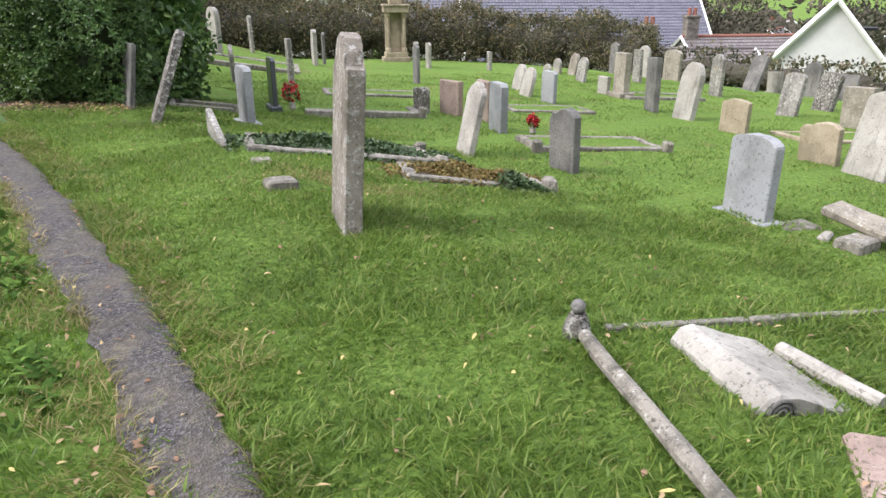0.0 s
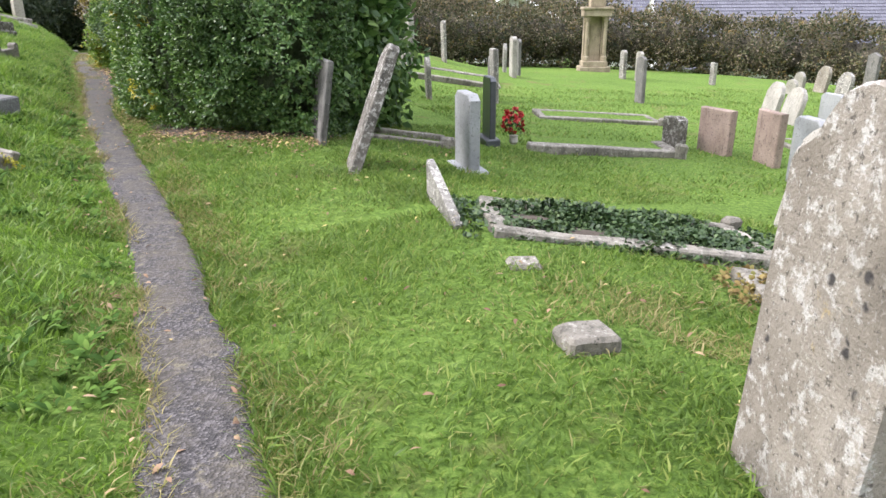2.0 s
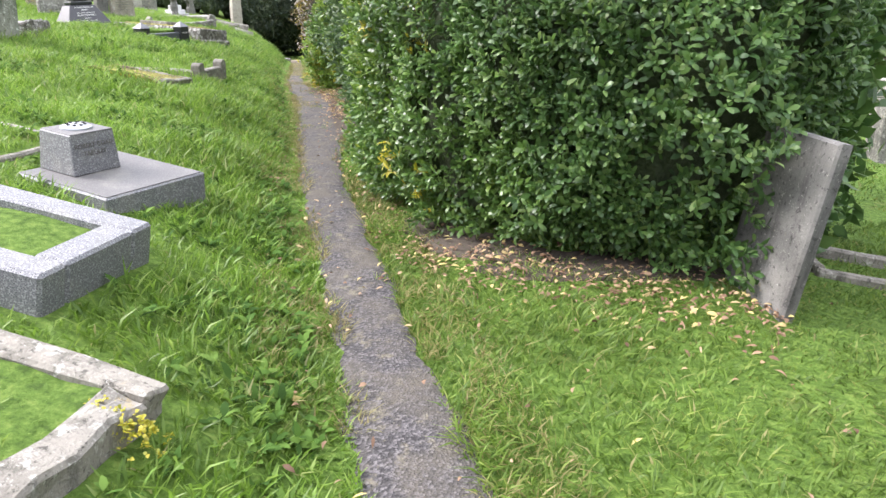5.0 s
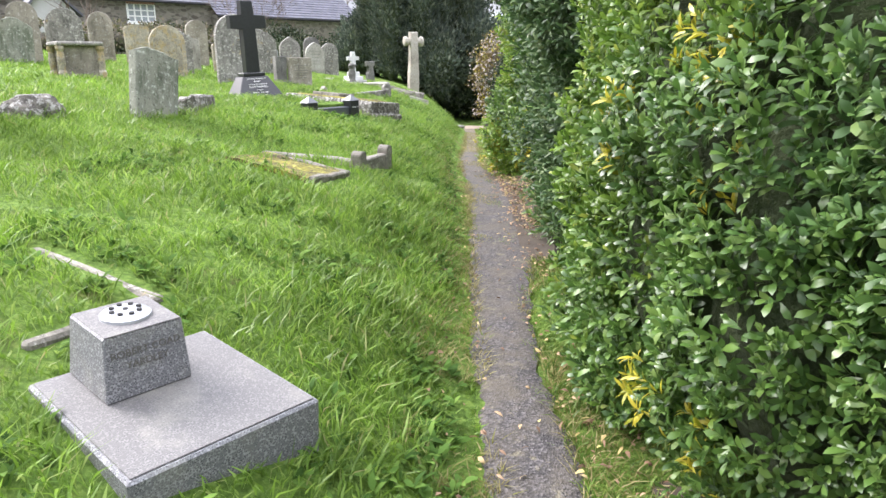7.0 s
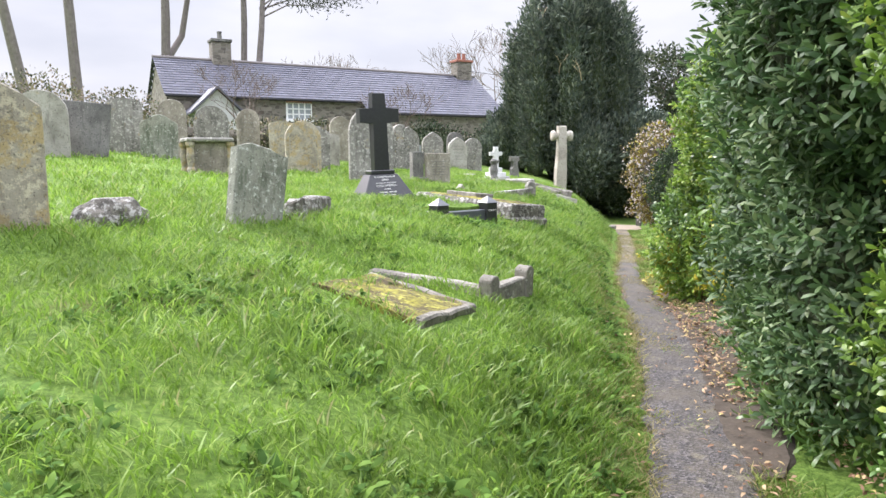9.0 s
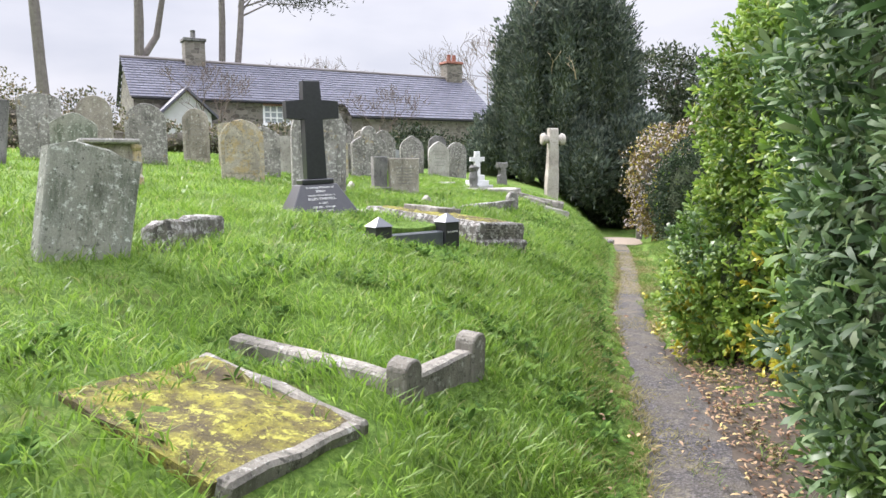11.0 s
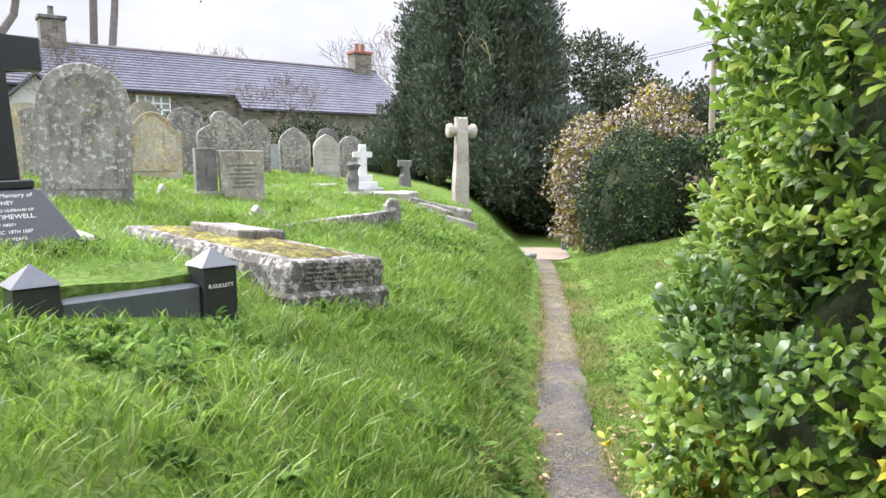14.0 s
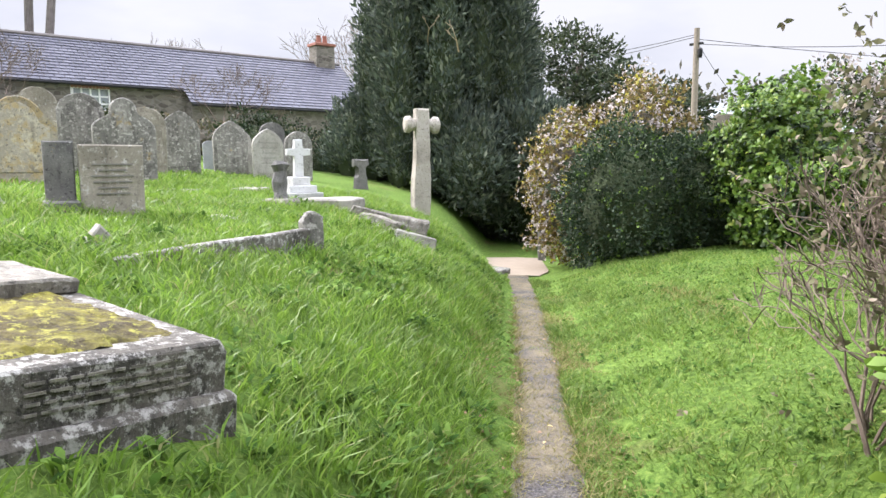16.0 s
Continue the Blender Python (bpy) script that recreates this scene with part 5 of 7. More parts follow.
lathe(bm, [(.12, .05), (.09, .16), (.1, .3), (.075, .42), (.11, .5), (.06, .55)], 10)
rough(bm, .035, 7, 1, 9)
part("stump", bm, LIMESTONE_DARK, root)


def lying_slab(x, y, lx, ly, h, mat, label, turn=0.0, tilt=0.0, roll=0.0, wear=.02, z=None):
    bm = bmesh.new()
    box(bm, -lx / 2, lx / 2, -ly / 2, ly / 2, -.12, h, .02)
    rough(bm, wear, 5, 3, x)
    thing("stone_slab", bm, mat, pose(x, y, gz(x, y) if z is None else z, roll, tilt, EAST + turn), label, "stone slab")


lying_slab(-18.5, 20.55, .95, .6, .13, KERB_STONE, "broken pale slab lying on the bank", 35, 13, -6, .04)
lying_slab(-18.15, 20.1, .5, .35, .12, KERB_STONE, "piece of a broken slab in grass", 20, 14, -8, .03)
lying_slab(-17.75, 20.25, .5, .2, .1, LIMESTONE_WHITE, "thin broken slab lying in grass", 50, 16, -10)
lying_slab(-19.4, 20.35, .7, .45, .12, LIMESTONE_WHITE, "pale flat stone beside a white cross", 20)
lying_slab(-21.3, 20.2, .5, .3, .06, LIMESTONE_WHITE, "flat pale stone in the grass", 10)
lying_slab(-20.9, 19.0, .4, .25, .03, LIMESTONE_WHITE, "low flat stone sunk in grass", 10)
lying_slab(-19.9, 24.2, .5, .3, .12, LIMESTONE_GREY, "grey stone at the foot of a tall cross", 0)
lying_slab(-1.36, 5.59, .25, .22, .075, KERB_STONE, "worn square stone block in the grass", 20, 0, 0, .02)
lying_slab(-1.75, 6.51, .2, .17, .03, KERB_STONE, "small flat pale stone in the grass", 10, 0, 0, .012)
lying_slab(3.68, 5.75, .62, .26, -.03, LIMESTONE, "fallen stone slab propped on rubble", -72, 8, 8, .012, gz(3.1, 4.9) + .2)
lying_slab(3.53, 5.51, .3, .24, .1, KERB_STONE, "rubble stone under a fallen slab", 20)
lying_slab(3.29, 6.12, .4, .3, .02, KERB_STONE, "flat stone base before a grey headstone", 8)
lying_slab(3.41, 5.79, .2, .1, .04, LIMESTONE_WHITE, "small broken stone chip in the grass", 35)
lying_slab(1.68, 1.92, .5, .42, .05, PINK_STONE, "flat reddish stone slab edge in the grass", -30, 0, 0, .008)
lying_slab(-13.93, 12.17, .86, .24, .24, LICHEN_MOTTLED, "long low dark mossy block in long grass", -55, 0, 0, .05, 1.21)
lying_slab(-18.1, 18.05, .3, .25, .02, LIMESTONE_WHITE, "stone fragment sunk in the bank", 0)
for x, y, w in ((-16.75, 16.5, .17), (-18.75, 16.35, .14)):
    headstone(x, y, .13, w, "peak", LIMESTONE_WHITE, "tiny peaked white marker stone", .14, 10, group="small marker stones")
# rough low boulder on the bank
bm = bmesh.new()
bmesh.ops.create_icosphere(bm, subdivisions=4, radius=1)
for v in bm.verts:
    v.co = Vector((v.co.x * .31, v.co.y * .17, v.co.z * .24 if v.co.z > 0 else v.co.z * .15)) * (1 + .18 * noise.noise(v.co * 2.2))
    v.co.z = min(v.co.z, .21)
thing("low_headstone", bm, LICHEN_MOTTLED, pose(-13.2, 10.05, gz(-13.2, 10.05), 0, 0, 100), "low rough humped stone with pale lichen", "headstone")


def table_tomb():
    x, y = -18.3, 12.5
    root = empty("chest_tomb", pose(x, y, gz(x, y), 0, 0, 90 + EAST - 15), "small chest tomb with corner piers and a flat lid", "tomb")
    bm = bmesh.new()
    box(bm, -.36, .36, -.32, .32, .49, .56, .02)
    part("lid", bm, LIMESTONE_GREY, root)
    bm = bmesh.new()
    box(bm, -.27, .27, -.24, .24, -.2, .489, .01)
    part("chest", bm, LIMESTONE, root)
    for sx in (-1, 1):
        for yy in (-.25, .25):
            bm = bmesh.new()
            lathe(bm, [(.07, -.2), (.07, .06), (.05, .1), (.065, .26), (.05, .4), (.07, .44), (.07, .489)], 12)
            bmesh.ops.translate(bm, verts=bm.verts[:], vec=(sx * .31, yy, 0))
            part("corner_pier", bm, LIMESTONE_OCHRE, root)


table_tomb()

# fallen pieces in the old plot near the start
def plot_pieces():
    bm = bmesh.new()
    tube(bm, [(0, 0, 0), (.3, .0, .01), (.6, 0, 0), (.9, .005, .005), (1.25, 0, 0)], [.036, .039, .037, .039, .037], 10)
    rough(bm, .008, 9, 1, 2)
    m = look((.66, 2.86, gz(.66, 2.86) + .06), (.93, 1.55, gz(.93, 1.55) + .05)) @ pose(0, 0, 0, 0, 90, 0)
    thing("round_kerb", bm, KERB_STONE, m, "round white lichened stone kerb lying in grass", "kerb")
    root = empty("kerb_finial", pose(.64, 2.95, gz(.64, 2.95) - .07, 0, 0, 15), "small stone kerb post with a ball top", "post")
    bm = bmesh.new()
    lathe(bm, [(.075, -.1), (.07, .1), (.06, .15), (.045, .19), (.03, .2)], 10)
    rough(bm, .01, 9, 1, 1)
    part("post", bm, LICHEN_MOTTLED, root)
    bm = bmesh.new()
    bmesh.ops.create_icosphere(bm, subdivisions=3, radius=.036)
    bmesh.ops.translate(bm, verts=bm.verts[:], vec=(.0, 0, .235))
    part("ball", bm, LIMESTONE_DARK, root)
    # fallen scrolled block
    root = empty("scrolled_block", pose(1.30, 2.68, gz(1.3, 2.68) - .03, 0, 2, 13), "fallen white stone block with a carved scroll end", "carved stone")
    bm = bmesh.new()
    q = [(-.02, -.05), (-.01, .08), (.03, .135), (.09, .15), (.16, .13), (.3, .075), (.46, .03), (.46, -.05)]
    prism(bm, [(a - .14, b) for a, b in q], -.36, .3, .012)
    rough(bm, .008, 6, 2, 1)
    part("block", bm, LIMESTONE_WHITE, root)
    for r in (.06, .04, .02):
        bm = bmesh.new()
        c = Vector((-.05, -.364, .07))
        pts = [c + Vector((r * math.cos(a), 0, r * math.sin(a))) for a in np.linspace(-.6, 4.6, 18)]
        tube(bm, pts, [.008] * 18, 6)
        part("scroll_ring", bm, LIMESTONE_DARK, root)
    bm = bmesh.new()
    tube(bm, [(0, 0, 0), (.25, 0, .01), (.52, 0, 0)], [.04, .042, .036], 10)
    rough(bm, .006, 9, 1, 5)
    m = look((1.62, 2.93, gz(1.6, 2.9) + .05), (1.84, 2.45, gz(1.8, 2.4) + .04)) @ pose(0, 0, 0, 0, 90, 0)
    thing("round_kerb", bm, LIMESTONE_WHITE, m, "short broken white round kerb piece", "kerb")
    for x0, y0, x1, y1 in ((.8, 3.03, 1.67, 3.41), (1.69, 3.42, 2.8, 3.91)):
        bm = bmesh.new()
        n = math.hypot(x1 - x0, y1 - y0)
        box(bm, 0, n, -.025, .025, -.1, .03, .006)
        rough(bm, .008, 8, 3, x0)
        thing("kerb", bm, KERB_STONE, pose(x0, y0, gz(x0, y0), 0, math.degrees(math.atan2(gz(x0, y0) - gz(x1, y1), n)), math.degrees(math.atan2(y1 - y0, x1 - x0))), "thin pale kerb edging an old plot", "kerb")


plot_pieces()


def flowers(x, y, z, label, r=.11, n=34, pot=True):
    root = empty("flower_pot", pose(x, y, z), label, "flowers", "flowers on graves")
    rng = np.random.default_rng(int(abs(x) * 100))
    if pot:
        bm = bmesh.new()
        lathe(bm, [(.035, 0), (.055, .03), (.05, .1), (.06, .11)], 12)
        part("pot", bm, LIMESTONE_WHITE, root)
    d = unit(rng.normal(0, 1, (n, 3)) + np.array([0, 0, .5]))
    p = d * r * rng.uniform(.6, 1, (n, 1)) + np.array([0, 0, .1 + r])
    v, t = whorls(p, d, 7, .045, .035, 1.0, rng)
    for nm, mt, (vv, tt) in (("petals", RED_PETAL, (v, t)), ("leaves", IVY, whorls(p * .85, d, 3, .05, .025, 1.0, rng))):
        ob = new(nm, tri_mesh(nm, vv, tt, mt))
        ob.parent = root


flowers(-2.45, 11.3, gz(-2.45, 11.3) + .08, "bunch of red flowers before a slate headstone", .18, 50)
flowers(1.4, 10.7, gz(1.4, 10.7) + .03, "bunch of orange-red flowers on a kerbed grave", .11)
headstone(-.39, 12.73, .46, .34, "chipped", LICHEN_MOTTLED, "small rough stone blotched black and white with lichen", .16, 20, group="")


def monument():
    x, y = -1.9, 28.9
    z = gz(x, y) - .05
    root = empty("canopied_monument", pose(x, y, z, 0, 0, 12) @ Matrix.Diagonal((.72, .72, .92, 1)), "tall buff stone monument with columns and an arched niche", "monument")
    def b(name, *a, bev=.02):
        bm = bmesh.new()
        box(bm, *a, bev)
        return part(name, bm, SANDSTONE, root)
    b("base", -.75, .75, -.55, .55, -.3, .25)
    b("step", -.62, .62, -.45, .45, .251, .45)
    for s in (-1, 1):
        bm = bmesh.new()
        lathe(bm, [(.15, .451), (.15, .6), (.1, .66), (.09, 1.9), (.14, 1.98), (.15, 2.1)], 12)
        bmesh.ops.translate(bm, verts=bm.verts[:], vec=(s * .44, -.22, 0))
        part("column", bm, SANDSTONE, root)
        b("pier", s * .44 - .13, s * .44 + .13, .05, .35, .451, 2.1)
    b("niche_panel", -.3, .3, .1, .2, .451, 2.09)
    b("entablature", -.68, .68, -.42, .42, 2.101, 2.35)
    b("cornice", -.74, .74, -.48, .48, 2.351, 2.45)
    b("upper_stage", -.36, .36, -.3, .3, 2.451, 3.0)
    bm = bmesh.new()
    prism(bm, [(-.46, 3.001), (0, 3.5), (.46, 3.001)], -.34, .34, .02)
    part("gabled_cap", bm, SANDSTONE, root)


monument()


# ---- shrubs, hedges, trees ----
def blob_points(blobs, n, rng, shell=.16, power=2.6, floor=.04, lump=.22, freq=1.1):
    """Places and outward ways on a union of rounded lumps (x, y, z, rx, ry, rz), thinned inside one another."""
    B = np.array(blobs, float)
    area = (B[:, 3] + B[:, 4]) * B[:, 5] + B[:, 3] * B[:, 4]
    pick = rng.choice(len(B), n, p=area / area.sum())
    d = unit(rng.normal(0, 1, (n, 3)))
    k = (np.abs(d) ** power).sum(1) ** (-1 / power)
    c, r = B[pick, :3], B[pick, 3:]
    bump_ = 1 + lump * np.array([noise.fractal(Vector(q) * freq * 1.7, 1, 2, 3) for q in (c + d * r)])
    inset = 1 - shell * rng.uniform(0, 1, n) ** 1.6
    p = c + d * k[:, None] * r * (bump_ * inset)[:, None]
    out = unit(d / r)
    keep = p[:, 2] > ground(p[:, 0], p[:, 1]) + floor
    for i in range(len(B)):
        q = (np.abs((p - B[i, :3]) / B[i, 3:]) ** power).sum(1)
        keep &= (q > .68) | (pick == i)
    return p[keep], out[keep]


# solid lumps behind the leaves; the default DARK_CORE paints the shade in there
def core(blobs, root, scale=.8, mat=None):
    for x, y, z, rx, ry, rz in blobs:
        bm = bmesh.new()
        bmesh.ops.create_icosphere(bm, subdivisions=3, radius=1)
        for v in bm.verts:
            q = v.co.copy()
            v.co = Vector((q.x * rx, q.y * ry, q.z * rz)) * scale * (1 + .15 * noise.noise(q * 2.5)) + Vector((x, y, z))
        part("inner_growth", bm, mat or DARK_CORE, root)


def shrub(name, blobs, n, per, length, width, mats, label, cat, seed, shell=.16, power=2.6, core_scale=.8, spread=.9, floor=.05, far=False, lump=.22, core_mat=None, away=None, leafy=False, lean=(0, 0)):
    """mats: (part name, material, share of the leaves); leafy: long shoots, their kinds in patches; lean shifts the
    kinds to one end.
    """
    rng = np.random.default_rng(seed)
    root = empty(name, Matrix(), label, cat)
    p, o = blob_points(blobs, n, rng, shell, power, floor, lump)
    if away:
        m = o @ np.array([*away, 0.0]) < .3
        q, ow = np.repeat(p[~m][::3], 4, 0), np.repeat(o[~m][::3], 4, 0)
        L = 2.0 * length * rng.uniform(.7, 1.2, len(q))
        v, t = diamond_arrays(q + rng.normal(0, length, q.shape), unit(ow * .4 + rng.normal(0, .7, ow.shape)), ow + rng.normal(0, .5, ow.shape), L, L * .55)
        ob = new("back_leaves", tri_mesh("back_leaves", v, t, mats[0][1]))
        ob.parent = root
        p, o = p[m], o[m]
    pick = rng.uniform(0, 1, len(p))
    if leafy:
        field = np.array([noise.fractal(Vector(q) * 1.1, 1, 2, 2) for q in p]) + rng.normal(0, .18, len(p)) + p[:, :2] @ np.array(lean)
        pick = np.argsort(np.argsort(field)) / len(p)
    lo = 0.0
    for nm, mt, share in mats:
        m = (pick >= lo) & (pick < lo + share)
        lo += share
        if far:
            q, ow = np.repeat(p[m], per, 0), np.repeat(o[m], per, 0)
            ax = unit(ow + rng.normal(0, .8, ow.shape))
            L = length * rng.uniform(.6, 1.3, len(q))
            v, t = diamond_arrays(q + rng.normal(0, length * .5, q.shape), ax, rng.normal(0, 1, ow.shape) + ow, L, L * width / length)
        else:
            v, t = (shoots(p[m], o[m], per, length, width, rng, open_=spread) if leafy else whorls(p[m], o[m], per, length, width, spread, rng))
        ob = new(nm, tri_mesh(nm, v, t, mt))
        ob.parent = root
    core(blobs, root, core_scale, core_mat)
    return root


def sprays(root, centres, mat, seed, n=26, length=.09, width=.035, r=.14):
    """Patches of yellow leaves on a shrub."""
    rng = np.random.default_rng(seed)
    c = np.array(centres, float)
    p = np.repeat(c, n, 0) + rng.normal(0, r, (len(c) * n, 3)) * np.array([.7, .7, 1.3])
    v, t = whorls(p, np.tile([-.74, -.6, .3], (len(p), 1)), 6, length, width, .6, rng)
    ob = new("yellow_leaves", tri_mesh("yellow_leaves", v, t, mat))
    ob.parent = root
    ob["label"] = "patches of bright yellow leaves"


hedge1 = [(-5.1, 10.6, 1.75, 1.08, 1.15, 2.0), (-5.9, 11.35, 1.85, 1.25, 1.25, 2.15), (-6.9, 12.3, 1.9, 1.15, 1.15, 2.25), (-4.95, 11.5, 1.7, .95, 1.1, 1.85), (-6.57, 10.58, 1.2, .62, .62, 1.3), (-6.06, 10.24, 1.15, .62, .62, 1.3), (-5.55, 10.02, 1.3, .6, .55, .85), (-5.15, 10.05, .7, .5, .5, .5), (-7.04, 11.1, 1.25, .6, .6, 1.3)]
# lean gathers the darker leaf kind at the south-east end as painted shade
h1 = shrub("evergreen_hedge", hedge1, 66000, 7, .074, .029, (("dark_leaves", SHADED_LEAF, .34), ("leaves", LAUREL, .33), ("young_leaves", LAUREL_YOUNG, .33)), "tall dense glossy evergreen hedge beside the path", "hedge", 3, .17, 3.4, .8, 1.0, away=(.6, .8), lump=.22, leafy=True, lean=(-.6, .1))
sprays(h1, [(-6.93, 10.02, 1.69), (-6.92, 9.98, 1.5), (-6.61, 9.92, 1.9), (-6.55, 9.85, 1.8), (-6.42, 9.85, 1.94), (-6.5, 9.88, 1.65), (-6.48, 9.85, 1.42), (-6.72, 9.78, .66), (-6.62, 9.74, .62), (-6.45, 9.8, .52), (-6.4, 9.75, .45), (-7.35, 11.25, 1.3)], YELLOW_LEAF, 5, 6, .06, .014, .05)
dark_bush = [(-8.25, 13.25, 1.5, 1.0, 1.0, 1.75), (-8.35, 12.85, 2.75, .95, .9, 1.2), (-9.0, 14.0, 1.7, 1.0, 1.0, 2.0), (-8.8, 13.25, 3.0, .72, .72, .95)]
shrub("dark_evergreen_bush", dark_bush, 15000, 8, .115, .031, (("leaves", DARK_LEAF, .8), ("paler_leaves", LAUREL, .2)), "tall dark evergreen bush with long leaves overhanging the path", "shrub", 4, .2, 2.4, .78, 1.15, away=(.45, .89), lump=.2, leafy=True)
hedge2 = [(-10.0, 15.9, 1.35, 1.05, 1.05, 1.7), (-10.75, 16.55, 1.5, 1.1, 1.1, 2.0), (-11.15, 16.05, .85, .85, .85, .95), (-11.0, 16.0, 1.95, .7, .7, 1.45), (-9.3, 15.6, 1.3, .9, .9, 1.6), (-11.75, 16.75, 1.15, .48, .48, 1.0), (-11.65, 16.85, 2.05, .38, .38, .8)]
h2 = shrub("variegated_shrub", hedge2, 28000, 7, .084, .037, (("leaves", LAUREL, .2), ("young_leaves", BRIGHT_LEAF, .8)), "bushy evergreen with light green and yellow leaves", "shrub", 8, .24, 2.5, .58, 1.0, away=(.3, .95), leafy=True)
sprays(h2, [(-10.95, 15.35, .55), (-10.8, 15.2, .75), (-10.6, 15.0, .5), (-11.05, 15.5, .8), (-11.3, 15.75, .45), (-10.7, 15.1, .35), (-11.2, 15.6, .6), (-11.7, 15.5, .6), (-11.6, 15.4, .42), (-11.76, 15.6, .8)], YELLOW_LEAF, 6, 26, .062, .03, .14)
# leafy twigs reaching over the path's left edge near the start
shrub("young_evergreen", [(-2.03, 3.02, 1.33, .09, .09, .22), (-2.1, 2.95, .8, .1, .1, .45)], 75, 5, .085, .03, (("leaves", LAUREL, .6), ("young_leaves", LAUREL_YOUNG, .4)), "young glossy evergreen growing beside the path", "shrub", 21, .6, 2.0, .35)
# shrubs at the gate
shrub("holly_bush", [(-18.0, 25.5, 1.1, 1.15, 1.1, 1.35), (-17.1, 26.2, 1.1, 1.0, 1.0, 1.3)], 9500, 5, .062, .036, (("leaves", HOLLY, .94), ("young_leaves", LAUREL_YOUNG, .06)), "dark green holly bush beside the gate", "shrub", 31, .3, 2.2, .68, far=True, away=(-.2, .97), lump=.38)
shrub("autumn_shrub", [(-19.75, 26.4, 1.3, .95, 1.0, 1.6), (-18.6, 27.0, 1.7, 1.1, 1.1, 1.7), (-19.9, 26.9, .6, .6, .8, 1.2)], 11500, 4, .062, .036, (("leaves", RUSSET, .58), ("yellow_leaves", YELLOW_LEAF, .14), ("seed_head_fluff", FLUFF, .28)), "yellow and russet shrub with fluffy seed heads", "shrub", 32, .4, 2.2, .62, core_mat=HEDGE_CORE, lump=.35, away=(-.2, .97))
shrub("green_shrub", [(-15.9, 26.3, 1.6, 1.0, 1.0, 1.5), (-15.2, 26.0, 1.0, .8, .8, 1.1)], 7500, 5, .095, .048, (("leaves", LAUREL_YOUNG, .85), ("dark_leaves", HOLLY, .15)), "light green leafy shrub by the lawn", "shrub", 33, .4, 2.2, .5, lump=.35, away=(0, 1))
shrub("clematis_hedge", [(-15.3, 28.4, 1.7, 1.3, 1.1, 1.7), (-13.8, 27.6, 1.7, 1.3, 1.2, 1.8), (-12.3, 26.4, 1.8, 1.3, 1.2, 1.8), (-11.2, 24.6, 1.6, 1.2, 1.2, 1.6), (-10.4, 22.6, 1.5, 1.2, 1.2, 1.6)], 24000, 5, .078, .048, (("leaves", OAK, .34), ("brown_leaves", HEDGE_LEAF, .2), ("green_leaves", LAUREL_YOUNG, .14), ("seed_head_fluff", FLUFF, .32)), "tangled hedge with whitish fluffy seed heads", "hedge", 34, .45, 2.2, .36, far=True, core_mat=HEDGE_CORE, lump=.4, away=(.3, .95))


def stems(bm, start, way, length, radius, depth, rnd, sides=5, bend=.25, fork=(2, 3), shrink=.68, up=.12, thin=.0025):
    """A branching stem as tapered tubes."""
    pts, radii = [Vector(start)], [radius]
    way = Vector(way).normalized()
    n = 3
    for i in range(n):
        way = (way + Vector((rnd.uniform(-bend, bend), rnd.uniform(-bend, bend), rnd.uniform(-bend, bend) + up * .3))).normalized()
        pts.append(pts[-1] + way * length / n)
        radii.append(max(radius * (1 - .38 * (i + 1) / n), thin))
    tube(bm, pts, radii, sides, False)
    if depth > 0:
        for k in range(rnd.randint(*fork)):
            w = (way + Vector((rnd.uniform(-1, 1), rnd.uniform(-1, 1), rnd.uniform(-.5, .9))) * .8).normalized()
            stems(bm, pts[-1] if k == 0 else pts[rnd.choice((2, 3))], w, length * shrink * rnd.uniform(.8, 1.15), radii[-1] * .72, depth - 1, rnd, max(3, sides - 1), bend, fork, shrink, up, thin)


def bare_shrub():
    root = empty("bare_shrub", pose(-12.62, 18.27, gz(-12.62, 18.27)), "twiggy brown shrub with broken pale stems", "shrub")
    rnd = random.Random(5)
    for k in range(34):
        bm = bmesh.new()
        x, y = rnd.uniform(-.1, .75), rnd.uniform(-.25, .5)
        stems(bm, (x, y, -.05), (rnd.uniform(-.3, .3), rnd.uniform(-.25, .25), 1.2), rnd.uniform(.45, .66), rnd.uniform(.008, .016), 4, rnd, 5, .4, (2, 3), .68, .25, .003)
        part("stem", bm, TWIG, root)
    bm = bmesh.new()
    stems(bm, (.1, -.15, -.05), (-.15, .0, 1), .42, .035, 2, rnd, 8, .3, (2, 2), .6, .1, .006)
    part("broken_stem", bm, TWIG_PALE, root, "pale broken main stem")
    rng = np.random.default_rng(77)
    p = rng.normal(0, 1, (1500, 3)) * np.array([.32, .32, .5]) + np.array([.35, .25, 1.1])
    v, t = whorls(p, rng.normal(0, 1, (1500, 3)), 3, .05, .025, 1, rng)
    ob = new("leaves", tri_mesh("leaves", v, t, HEDGE_LEAF))
    ob.parent = root


bare_shrub()


def long_hedge(name, line, half, height, n, label, seed, mats, away, length=.13, lump=.45, sink=0.0):
    blobs = []
    for (x0, y0), (x1, y1) in zip(line, line[1:]):
        k = max(1, int(math.hypot(x1 - x0, y1 - y0) / (half * .62)))
        for i in range(k):
            x, y = x0 + (x1 - x0) * i / k, y0 + (y1 - y0) * i / k
            h = height * random.uniform(.88, 1.1)
            x, y = x + random.uniform(-.3, .3), y + random.uniform(-.3, .3)
            blobs.append((x, y, gz(x, y) + h * .45 - sink, half * random.uniform(.95, 1.25), half * random.uniform(.95, 1.25), h * .55))
    return shrub(name, blobs, n, 3, length, length * .62, mats, label, "hedge", seed, .4, 2.8, .62, far=True, lump=lump, core_mat=HEDGE_CORE, away=away)


